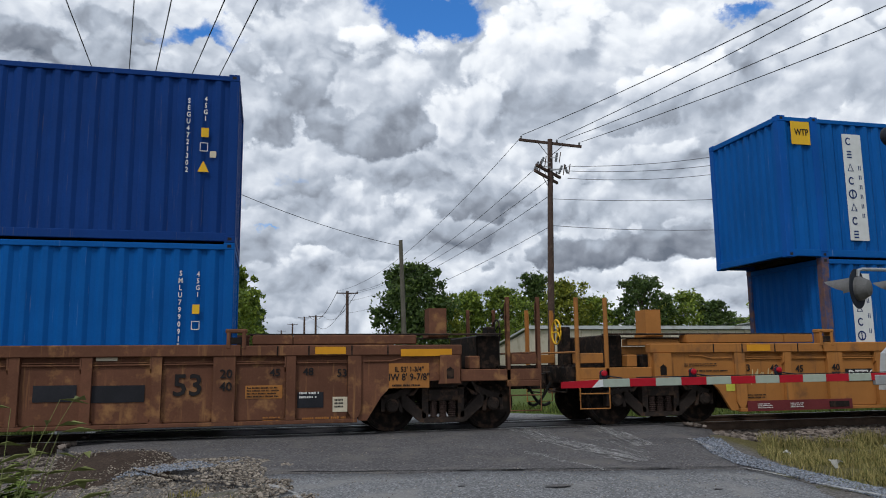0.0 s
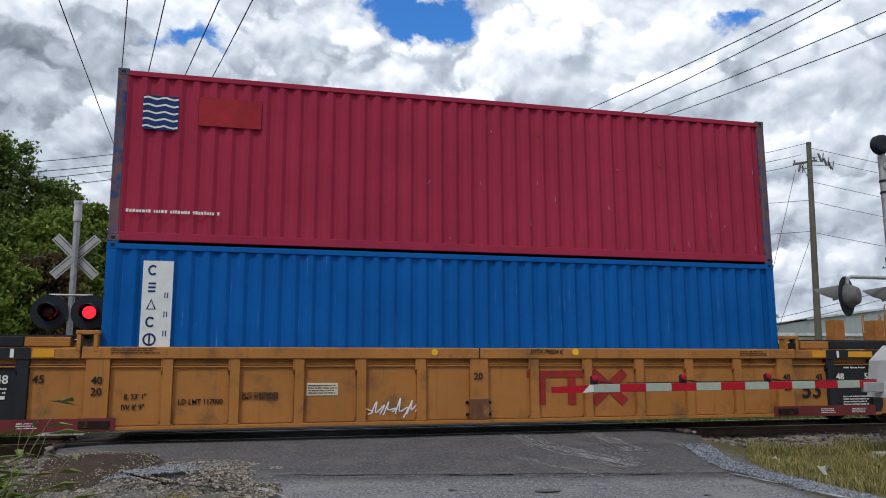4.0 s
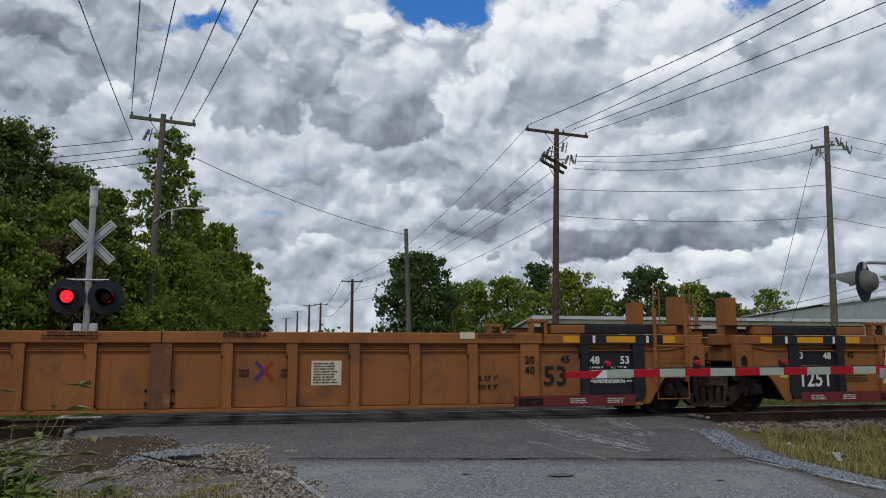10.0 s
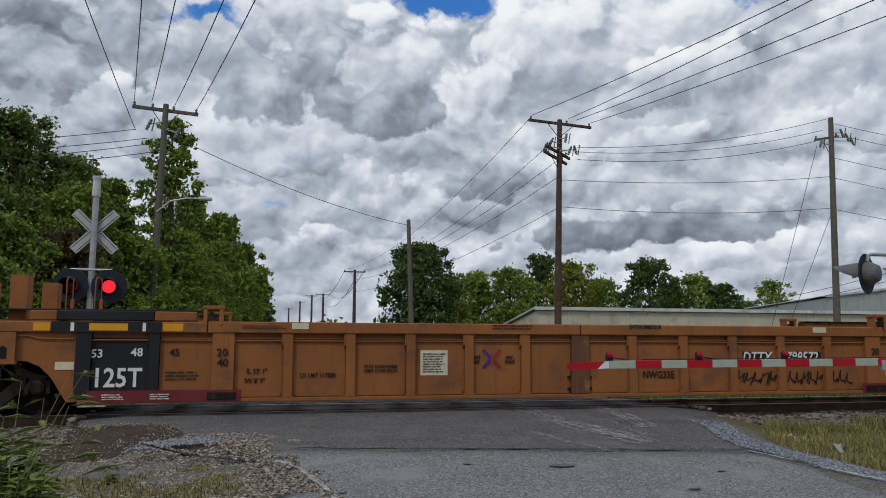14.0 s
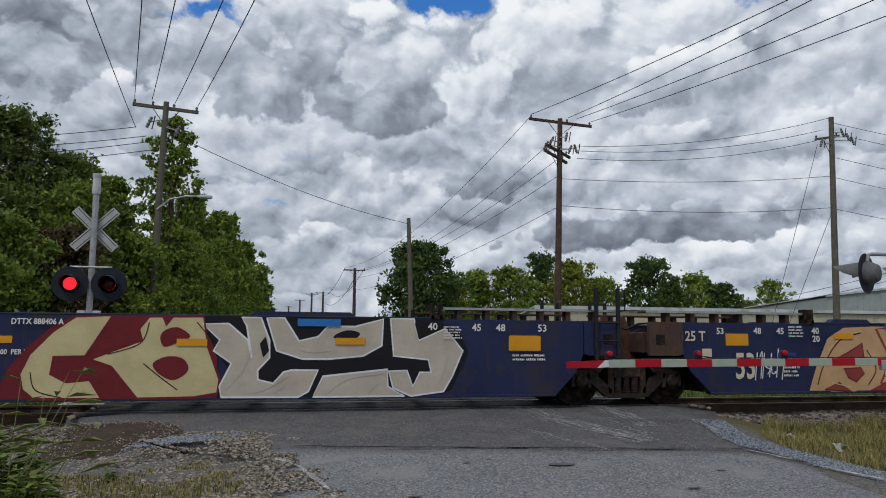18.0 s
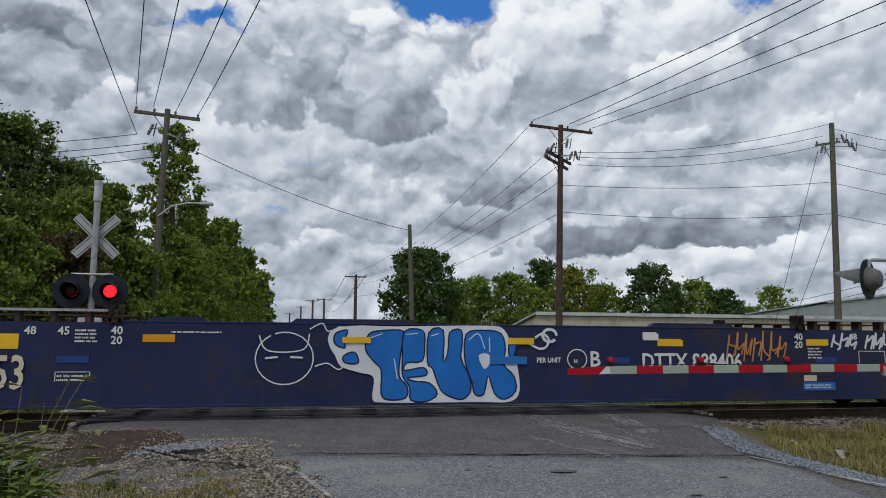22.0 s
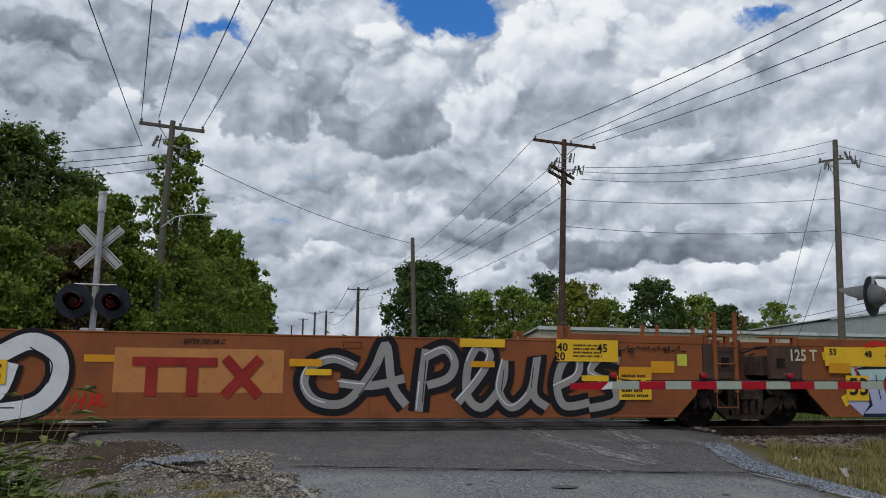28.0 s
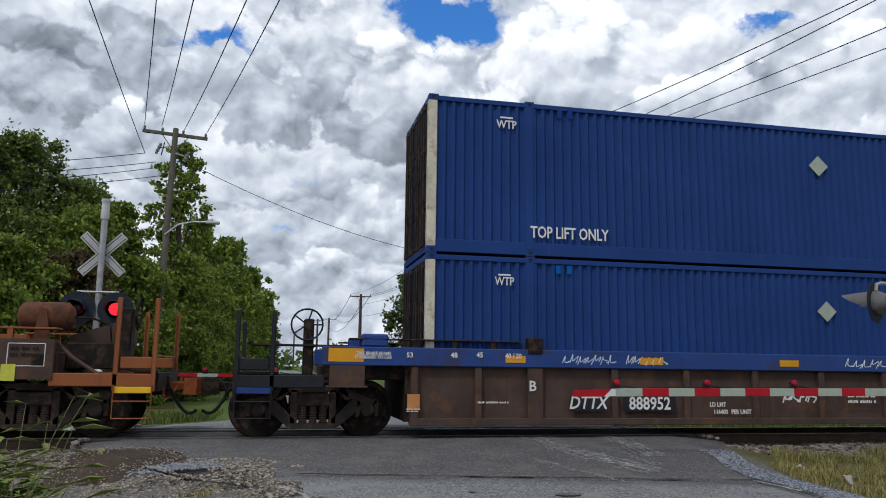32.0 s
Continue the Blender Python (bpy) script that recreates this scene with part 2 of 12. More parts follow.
def mat(name, color, rough=0.7, metal=0.0, var=0.25, scale=3.0, grain=40.0, bump=0.15, stain=None, amount=0.0, streak=False, streak_scale=2.0,
        dist=0.01, glow=0.0, rnd=0.0, trans=0.0, speck=0.0, speck_scale=60.0, spec=0.16, blotch=1.0, thin=6.0):
    """A painted, rusted or natural surface: a base colour that varies at two scales, and stains or streaks of a second colour."""
    if name in MATS:
        return MATS[name]
    m = bpy.data.materials.new(name)
    m.use_nodes = True
    nt = m.node_tree
    N, L = nt.nodes, nt.links
    p = N["Principled BSDF"]
    p.inputs["Roughness"].default_value = rough
    p.inputs["Metallic"].default_value = metal
    p.inputs["Specular IOR Level"].default_value = spec
    tc = N.new("ShaderNodeTexCoord")

    def noise_tex(sc, detail=6, stretch=None, shift=0.0):
        n = N.new("ShaderNodeTexNoise")
        n.inputs["Scale"].default_value = sc
        n.inputs["Detail"].default_value = detail
        n.inputs["Roughness"].default_value = 0.6
        mp = N.new("ShaderNodeMapping")
        if stretch:
            mp.inputs["Scale"].default_value = stretch
        mp.inputs["Location"].default_value = (shift, shift * 0.7, shift * 1.3)
        L.new(tc.outputs["Object"], mp.inputs[0])
        L.new(mp.outputs[0], n.inputs[0])
        return n.outputs[0]

    def mixer(fac, a, b, kind="MIX"):
        x = N.new("ShaderNodeMix")
        x.data_type = "RGBA"
        x.blend_type = kind
        for i, v in ((0, fac), (6, a), (7, b)):
            if isinstance(v, (tuple, float, int)):
                x.inputs[i].default_value = (*v, 1) if isinstance(v, tuple) else v
            else:
                L.new(v, x.inputs[i])
        return x.outputs[2]

    def rng(v, lo, hi, a=0.0, b=1.0):
        r = N.new("ShaderNodeMapRange")
        for i, q in enumerate((lo, hi, a, b)):
            r.inputs[i + 1].default_value = q
        L.new(v, r.inputs[0])
        return r.outputs[0]

    big = noise_tex(scale, 5)
    small = noise_tex(grain, 4, shift=3.0)
    dark = tuple(c * (1 - var) for c in color)
    light = tuple(min(1, c * (1 + var * 0.7)) for c in color)
    col = mixer(rng(big, 0.3, 0.7), dark, light)
    col = mixer(rng(small, 0.3, 0.7, 0.0, var), col, tuple(c * 0.55 for c in color))
    if speck:
        vo = N.new("ShaderNodeTexVoronoi")
        vo.inputs["Scale"].default_value = speck_scale
        L.new(tc.outputs["Object"], vo.inputs[0])
        tone = N.new("ShaderNodeSeparateColor")
        L.new(vo.outputs["Color"], tone.inputs[0])
        col = mixer(rng(tone.outputs[0], 0.0, 0.6, speck, 0.0), col, tuple(c * 0.3 for c in color))
        col = mixer(rng(tone.outputs[1], 0.55, 1.0, 0.0, speck), col, tuple(min(1, c * 2.3) for c in color))
    if rnd:
        oi = N.new("ShaderNodeObjectInfo")
        col = mixer(rng(oi.outputs["Random"], 0, 1, 0, rnd), col, tuple(c * 0.45 for c in color))
    if stain:
        s1 = noise_tex(scale * 1.7, 8, shift=9.0)
        f = rng(s1, 0.62 - amount * 0.3, 0.72 - amount * 0.2, 0.0, blotch)
        if streak:
            s2 = noise_tex(streak_scale, 6, stretch=(thin, thin, 0.35), shift=5.0)
            f2 = rng(s2, 0.66 - amount * 0.3, 0.80 - amount * 0.2)
            mx = N.new("ShaderNodeMath")
            mx.operation = "MAXIMUM"
            L.new(f, mx.inputs[0])
            L.new(f2, mx.inputs[1])
            f = mx.outputs[0]
        sc = N.new("ShaderNodeMath")
        sc.operation = "MULTIPLY"
        sc.inputs[1].default_value = 0.75
        L.new(f, sc.inputs[0])
        col = mixer(sc.outputs[0], col, stain)
    L.new(col, p.inputs["Base Color"])
    rr = rng(small, 0.2, 0.8, max(0.05, rough - 0.1), min(1, rough + 0.1))
    L.new(rr, p.inputs["Roughness"])
    if bump:
        b = N.new("ShaderNodeBump")
        b.inputs["Strength"].default_value = bump
        b.inputs["Distance"].default_value = dist
        L.new(small, b.inputs["Height"])
        L.new(b.outputs[0], p.inputs["Normal"])
    if glow:
        p.inputs["Emission Color"].default_value = (*color, 1)
        p.inputs["Emission Strength"].default_value = glow
    if trans:
        p.inputs["Transmission Weight"].default_value = trans
    MATS[name] = m
    return m


# ---- mesh pieces ----
def box(bm, x0, x1, y0, y1, z0, z1, b=0.0):
    """A box, its twelve edges cut back by b."""
    x0, x1, y0, y1, z0, z1 = min(x0, x1), max(x0, x1), min(y0, y1), max(y0, y1), min(z0, z1), max(z0, z1)
    b = min(b, (x1 - x0) * 0.4, (y1 - y0) * 0.4, (z1 - z0) * 0.4)
    X, Yy, Zz = (x0, x1), (y0, y1), (z0, z1)
    if b <= 0:
        v = [bm.verts.new((x, y, z)) for x in X for y in Yy for z in Zz]
        for f in ((0, 1, 3, 2), (4, 6, 7, 5), (0, 4, 5, 1), (2, 3, 7, 6), (0, 2, 6, 4), (1, 5, 7, 3)):
            bm.faces.new([v[i] for i in f])
        return
    c = {}
    for i in (0, 1):
        for j in (0, 1):
            for k in (0, 1):
                sx, sy, sz = 1 - 2 * i, 1 - 2 * j, 1 - 2 * k
                x, y, z = X[i], Yy[j], Zz[k]
                c[i, j, k] = (bm.verts.new((x, y + sy * b, z + sz * b)), bm.verts.new((x + sx * b, y, z + sz * b)), bm.verts.new((x + sx * b, y + sy * b, z)))
    for a in range(3):
        for s in (0, 1):
            o = [(p, q) for p, q in ((0, 0), (0, 1), (1, 1), (1, 0))]
            ks = []
            for p, q in o:
                k = [p, q]
                k.insert(a, s)
                ks.append(tuple(k))
            bm.faces.new([c[k][a] for k in ks])
    for a in range(3):
        u, w = [i for i in range(3) if i != a]
        for p in (0, 1):
            for q in (0, 1):
                k0 = [0, 0, 0]
                k0[u], k0[w] = p, q
                k1 = list(k0)
                k1[a] = 1
                k0, k1 = tuple(k0), tuple(k1)
                bm.faces.new((c[k0][u], c[k1][u], c[k1][w], c[k0][w]))
    for k in c.values():
        bm.faces.new(k)


def prism(bm, poly, y0, y1, axis="y"):
    """A polygon in x, z (axis y), y, z (axis x) or x, y (axis z) drawn out along the axis."""
    def at(p, d):
        return {"y": (p[0], d, p[1]), "x": (d, p[0], p[1]), "z": (p[0], p[1], d)}[axis]
    a = [bm.verts.new(at(p, y0)) for p in poly]
    b = [bm.verts.new(at(p, y1)) for p in poly]
    n = len(poly)
    bm.faces.new(a)
    bm.faces.new(b[::-1])
    for i in range(n):
        bm.faces.new((a[i], b[i], b[(i + 1) % n], a[(i + 1) % n]))


def tube(bm, pts, r, n=6, r2=None):
    """A round bar along points, tapering to r2."""
    pts = [Vector(p) for p in pts]
    rings = []
    m = len(pts)
    for i, p in enumerate(pts):
        d = (pts[min(i + 1, m - 1)] - pts[max(i - 1, 0)]).normalized()
        side = d.cross(Vector((0, 0, 1)))
        if side.length < 1e-3:
            side = d.cross(Vector((0, 1, 0)))
        side.normalize()
        up = side.cross(d)
        rr = r if r2 is None else r + (r2 - r) * i / (m - 1)
        rings.append([bm.verts.new(p + (side * math.cos(k * math.tau / n) + up * math.sin(k * math.tau / n)) * rr) for k in range(n)])
    for a, b in zip(rings, rings[1:]):
        for k in range(n):
            bm.faces.new((a[k], a[(k + 1) % n], b[(k + 1) % n], b[k]))
    bm.faces.new(rings[0][::-1])
    bm.faces.new(rings[-1])


def lathe(bm, prof, n=24, c=(0, 0, 0), axis="y"):
    """A profile of (distance along the axis, radius) turned about the axis through c."""
    rings = []
    for d, r in prof:
        ring = []
        for k in range(n):
            a = k * math.tau / n
            u, w = r * math.cos(a), r * math.sin(a)
            q = {"y": (u, d, w), "x": (d, u, w), "z": (u, w, d)}[axis]
            ring.append(bm.verts.new((c[0] + q[0], c[1] + q[1], c[2] + q[2])))
        rings.append(ring)
    for a, b in zip(rings, rings[1:]):
        for k in range(n):
            bm.faces.new((a[k], a[(k + 1) % n], b[(k + 1) % n], b[k]))
    bm.faces.new(rings[0][::-1])
    bm.faces.new(rings[-1])


def finish(name, bm, material, smooth=False):
    bmesh.ops.recalc_face_normals(bm, faces=bm.faces)
    me = bpy.data.meshes.new(name)
    if smooth:
        for f in bm.faces:
            f.smooth = True
    bm.to_mesh(me)
    bm.free()
    me.materials.append(material)
    return me


def part(name, bm, material, parent, label="", smooth=False, loc=None):
    """One mesh object under a thing or under a part."""
    ob = new(name, finish(name, bm, material, smooth))
    ob.parent = parent
    if loc:
        ob.location = loc
    return tagged(ob, label)


def thing(name, label, category, group="", kind="", at=(0, 0, 0)):
    ob = new(name)
    ob.empty_display_size = 0.2
    ob.location = at
    return tagged(ob, label, category, group, kind)


def boxpart(name, parent, material, *boxes, b=0.01, label=""):
    bm = bmesh.new()
    for q in boxes:
        box(bm, *q, b=b)
    return part(name, bm, material, parent, label)


TEXTS = {}


def text_mesh(body, size, squeeze=1.0, thick=0.002):
    """Letters standing in x, z, facing -y, centred; size: the height of a capital."""
    key = (body, size, squeeze)
    if key in TEXTS:
        return TEXTS[key]
    cu = bpy.data.curves.new("letters", "FONT")
    cu.body, cu.align_x, cu.align_y = body, "CENTER", "CENTER"
    cu.size = size / (0.63 if size > 0.09 else 0.72)
    cu.extrude = thick
    cu.resolution_u = 2
    cu.offset = 0.028 * size
    if body.startswith("DTTX 7") or body in ("DTTX", "next", "load", "any", "road") or (body.isdigit() and len(body) == 6 and body[0] == "7"):
        cu.shear = 0.24
    ob = bpy.data.objects.new("letters", cu)
    me = bpy.data.meshes.new_from_object(ob)
    me.transform(Matrix.Rotation(radians(90), 4, "X") @ Matrix.Diagonal((squeeze, 1, 1, 1)))
    TEXTS[key] = me
    return me


def letters(body, x, y, z, size, material, parent, squeeze=1.0, name="lettering", turn=0.0, upright=False):
    me = text_mesh(body, size, squeeze)
    if not me.materials:
        me.materials.append(material)
    elif me.materials[0] != material:
        me = me.copy()
        me.materials.clear()
        me.materials.append(material)
    ob = new(name, me)
    ob.parent = parent
    ob.location = (x, y, z)
    if turn:
        ob.rotation_euler = (0, 0, radians(turn))
    return ob


def bars(bm, x, y, z, w, h, rows, seed=0, gap=0.45):
    """Rows of unreadable small print as flat bars, on a plane that faces -y."""
    rnd = random.Random(seed)
    rh = h / rows
    for i in range(rows):
        zc = z + h / 2 - rh * (i + 0.5)
        xx = x - w / 2
        end = x + w / 2 - rnd.uniform(0, 0.2) * w
        while xx < end:
            word = rnd.randint(3, 8)
            for _ in range(word):
                ww = rh * rnd.uniform(0.22, 0.42)
                if xx + ww > end:
                    break
                hh = rh * (1 - gap) / 2 * rnd.uniform(0.75, 1.0)
                box(bm, xx, xx + ww, y - 0.002, y, zc - rh * (1 - gap) / 2, zc - rh * (1 - gap) / 2 + 2 * hh)
                xx += ww + rh * 0.13
            xx += rh * 0.35


def ribbon(bm, pts, width, y, close=False, taper=1.0, thick=0.003):
    """A painted stroke on a plane that faces -y; points in x, z."""
    pts = [Vector((p[0], p[1])) for p in pts]
    m = len(pts)
    left, right = [], []
    for i, p in enumerate(pts):
        a = pts[(i - 1) % m] if (i > 0 or close) else p
        b = pts[(i + 1) % m] if (i < m - 1 or close) else p
        d = (b - a)
        d = d.normalized() if d.length > 1e-6 else Vector((1, 0))
        nrm = Vector((-d.y, d.x))
        w = width / 2 * (1 + (taper - 1) * i / max(1, m - 1))
        left.append(p + nrm * w)
        right.append(p - nrm * w)
    lv = [bm.verts.new((q.x, y - thick - 0.0014 * i / m, q.y)) for i, q in enumerate(left)]
    rv = [bm.verts.new((q.x, y - thick - 0.0014 * i / m, q.y)) for i, q in enumerate(right)]
    k = m if close else m - 1
    for i in range(k):
        j = (i + 1) % m
        bm.faces.new((lv[i], lv[j], rv[j], rv[i]))


def arc(cx, cz, rx, rz, a0, a1, n=12):
    return [(cx + rx * math.cos(radians(a0 + (a1 - a0) * i / n)), cz + rz * math.sin(radians(a0 + (a1 - a0) * i / n))) for i in range(n + 1)]


def blob(bm, pts, y, thick=0.003):
    """A painted flat shape on a plane that faces -y."""
    bm.faces.new([bm.verts.new((p[0], y - thick, p[1])) for p in pts])

# ---- ground, road and track ----
M_ROAD_OLD = mat("old_asphalt", (0.165, 0.168, 0.174), 0.92, var=0.14, scale=0.8, grain=30, bump=0.5, stain=(0.225, 0.222, 0.215), amount=0.3, dist=0.010, speck=0.62, speck_scale=52)
M_ROAD_NEW = mat("dark_asphalt", (0.098, 0.094, 0.096), 0.9, var=0.2, scale=1.2, grain=26, bump=0.5, stain=(0.135, 0.125, 0.118), amount=0.35, dist=0.010, speck=0.6, speck_scale=52)
M_GRAVEL = mat("crushed_stone", (0.23, 0.215, 0.205), 0.95, var=0.3, scale=4, grain=60, bump=0.4, dist=0.01)
# dark base colour: the deep shade under the train is put into it
M_PANEL = mat("shaded_worn_crossing_panel", (0.045, 0.043, 0.045), 0.6, var=0.3, scale=2, grain=40, bump=0.2, stain=(0.12, 0.11, 0.105), amount=0.35)


def island_mat(name, dark, light, rough=0.9):
    """Loose pieces in one mesh, each with a tone of its own between two colours."""
    m = bpy.data.materials.new(name)
    m.use_nodes = True
    N, L = m.node_tree.nodes, m.node_tree.links
    p = N["Principled BSDF"]
    p.inputs["Roughness"].default_value = rough
    p.inputs["Specular IOR Level"].default_value = 0.25
    g = N.new("ShaderNodeNewGeometry")
    r = N.new("ShaderNodeValToRGB")
    r.color_ramp.elements[0].color, r.color_ramp.elements[1].color = (*dark, 1), (*light, 1)
    L.new(g.outputs["Random Per Island"], r.inputs[0])
    L.new(r.outputs[0], p.inputs["Base Color"])
    return m


def ground_mat():
    """Gravelly soil on the near side, dry grass beside the track, greener grass beyond it."""
    m = bpy.data.materials.new("gravelly_soil_and_grass")
    m.use_nodes = True
    N, L = m.node_tree.nodes, m.node_tree.links
    p = N["Principled BSDF"]
    p.inputs["Roughness"].default_value = 0.96
    p.inputs["Specular IOR Level"].default_value = 0.15
    tc = N.new("ShaderNodeTexCoord")
    sep = N.new("ShaderNodeSeparateXYZ")

    def tex(scale, detail=6):
        n = N.new("ShaderNodeTexNoise")
        n.inputs["Scale"].default_value, n.inputs["Detail"].default_value, n.inputs["Roughness"].default_value = scale, detail, 0.62
        L.new(tc.outputs["Object"], n.inputs[0])
        return n

    def ramp(v, *stops):
        r = N.new("ShaderNodeValToRGB")
        el = r.color_ramp.elements
        el[0].position, el[0].color = stops[0][0], (*stops[0][1], 1)
        el[1].position, el[1].color = stops[-1][0], (*stops[-1][1], 1)
        for q, c in stops[1:-1]:
            el.new(q).color = (*c, 1)
        L.new(v, r.inputs[0])
        return r.outputs[0]

    def step(v, lo, hi):
        r = N.new("ShaderNodeMapRange")
        r.interpolation_type = "SMOOTHSTEP"
        r.inputs[1].default_value, r.inputs[2].default_value = lo, hi
        L.new(v, r.inputs[0])
        return r.outputs[0]

    def calc(op, a, b):
        n = N.new("ShaderNodeMath")
        n.operation = op
        for i, v in enumerate((a, b)):
            if isinstance(v, float):
                n.inputs[i].default_value = v
            else:
                L.new(v, n.inputs[i])
        return n.outputs[0]

    def mix(f, a, b):
        x = N.new("ShaderNodeMix")
        x.data_type = "RGBA"
        L.new(f, x.inputs[0])
        L.new(a, x.inputs[6])
        L.new(b, x.inputs[7])
        return x.outputs[2]

    wob = N.new("ShaderNodeVectorMath")
    wob.operation = "MULTIPLY_ADD"
    wob.inputs[1].default_value = (1.2, 1.2, 0)
    L.new(tex(0.9).outputs[1], wob.inputs[0])
    L.new(tc.outputs["Object"], wob.inputs[2])
    L.new(wob.outputs[0], sep.inputs[0])
    X, Y, _ = sep.outputs
    grain = tex(38.0, 5).outputs[0]
    stone = N.new("ShaderNodeTexVoronoi")
    stone.inputs["Scale"].default_value = 34.0
    L.new(tc.outputs["Object"], stone.inputs[0])
    tone = N.new("ShaderNodeSeparateColor")
    L.new(stone.outputs["Color"], tone.inputs[0])
    soil = mix(calc("MULTIPLY", tone.outputs[0], 0.7), ramp(grain, (0.3, (0.050, 0.042, 0.036)), (0.5, (0.105, 0.095, 0.085)), (0.7, (0.17, 0.16, 0.15))), ramp(tone.outputs[1], (0.0, (0.09, 0.085, 0.085)), (1.0, (0.30, 0.29, 0.28))))
    dry = ramp(grain, (0.25, (0.040, 0.036, 0.014)), (0.5, (0.115, 0.100, 0.040)), (0.75, (0.22, 0.19, 0.09)))
    green = ramp(grain, (0.25, (0.030, 0.050, 0.012)), (0.5, (0.075, 0.11, 0.024)), (0.75, (0.14, 0.17, 0.05)))
    patch = step(tex(2.3).outputs[0], 0.46, 0.60)
    near = calc("MULTIPLY", calc("SUBTRACT", 1.0, step(Y, -5.0, -4.2)), patch)
    col = mix(near, soil, ramp(grain, (0.25, (0.045, 0.045, 0.014)), (0.5, (0.10, 0.105, 0.035)), (0.75, (0.20, 0.18, 0.09))))
    right = calc("MULTIPLY", step(X, 7.4, 8.0), calc("SUBTRACT", 1.0, step(Y, -1.9, -1.4)))
    col = mix(right, col, dry)
    col = mix(step(Y, 3.2, 4.2), col, green)
    L.new(col, p.inputs["Base Color"])
    b = N.new("ShaderNodeBump")
    b.inputs["Strength"].default_value, b.inputs["Distance"].default_value = 0.8, 0.03
    L.new(grain, b.inputs["Height"])
    L.new(b.outputs[0], p.inputs["Normal"])
    return m


M_GRASS = ground_mat()
M_RAIL = mat("rail_steel", (0.11, 0.075, 0.055), 0.75, metal=0.3, var=0.4, scale=3, grain=50)
M_RAILTOP = mat("worn_rail_steel", (0.42, 0.41, 0.40), 0.32, metal=0.9, var=0.15, scale=4, grain=60, bump=0.05)
M_TIE = mat("creosoted_tie_wood", (0.075, 0.055, 0.042), 0.95, var=0.4, scale=5, grain=40, bump=0.6, rnd=0.5)
M_WHITELINE = mat("worn_white_road_paint", (0.5, 0.5, 0.49), 0.85, var=0.3, scale=5, grain=60, stain=(0.2, 0.2, 0.2), amount=0.9)
M_DIRT = mat("dark_damp_soil", (0.060, 0.043, 0.033), 0.97, var=0.35, scale=2, grain=50, bump=0.6, dist=0.02, speck=0.35, speck_scale=50)


def lerp_table(tab, v):
    if v <= tab[0][0]:
        return tab[0][1]
    for (a, p), (b, q) in zip(tab, tab[1:]):
        if v <= b:
            return p + (q - p) * (v - a) / (b - a)
    return tab[-1][1]


ROAD_Z = [(-60, -0.62), (-14, -0.46), (-8, -0.33), (-5, -0.18), (-3, -0.06), (-1.7, -0.01), (1.7, -0.01), (3.2, -0.05), (6, -0.18), (12, -0.34), (400, -0.34)]
SOIL_Z = [(-60, -0.64), (-14, -0.5), (-8, -0.40), (-5, -0.32), (-3.4, -0.30), (-2.4, -0.27), (-1.6, -0.19), (1.6, -0.19), (2.6, -0.32), (4, -0.42), (12, -0.40), (400, -0.40)]


def road_z(y):
    return lerp_table(ROAD_Z, y)


def soil_z(x, y):
    return lerp_table(SOIL_Z, y) + 0.03 * noise.noise((x * 0.8, y * 0.8, 0)) * (1 if abs(y) < 40 else 0)


ROAD_L = [(-60, -0.6), (-7, -0.05), (-5.1, -0.05), (-4.5, -1.0), (-3.6, -1.7), (-2.4, -2.55), (-1.6, -2.95), (1.6, -2.9), (4, -2.0), (8, -1.0), (400, -1.0)]
ROAD_R = [(-60, 6.4), (-7, 6.2), (-5, 6.35), (-4, 6.55), (-2.8, 7.1), (-1.6, 7.75), (1.6, 7.6), (4, 7.0), (8, 6.2), (400, 6.2)]


def ground_z(x, y):
    """The soil, raised to the road's edges along both sides."""
    z = soil_z(x, y)
    l, r = lerp_table(ROAD_L, y), lerp_table(ROAD_R, y)
    top = road_z(y)
    if l + 0.25 < x < r - 0.25:
        return min(z, top - 0.06)
    out = max(l - x, x - r)
    near = max(0.0, min(1.0, 1 - (out - 0.1) / 1.1)) * max(0.0, min(1.0, (abs(y) - 1.4) / 1.0))
    return z + (max(z, top - 0.012) - z) * near


def build_ground():
    bm = bmesh.new()
    xs = [-2500, -800, -300, -120, -60, -35] + [-22 + i * 0.8 for i in range(20)] + [-6 + i * 0.3 for i in range(50)] + [9 + i * 0.8 for i in range(21)] + [32, 45, 70, 120, 300, 800, 2500]
    ys = [-600, -200, -80, -40] + [-26 + i * 1.0 for i in range(17)] + [-9 + i * 0.4 for i in range(40)] + [8, 10, 13, 17, 22, 30, 45, 70, 120, 250, 600, 1500, 3000]
    grid = []
    for y in ys:
        row = []
        for x in xs:
            row.append(bm.verts.new((x, y, ground_z(x, y))))
        grid.append(row)
    for a, b in zip(grid, grid[1:]):
        for i in range(len(xs) - 1):
            bm.faces.new((a[i], a[i + 1], b[i + 1], b[i]))
    ob = new("ground", finish("ground", bm, M_GRASS, True))
    tagged(ob, "dry grass and gravelly soil beside the track", "ground", kind="structure")


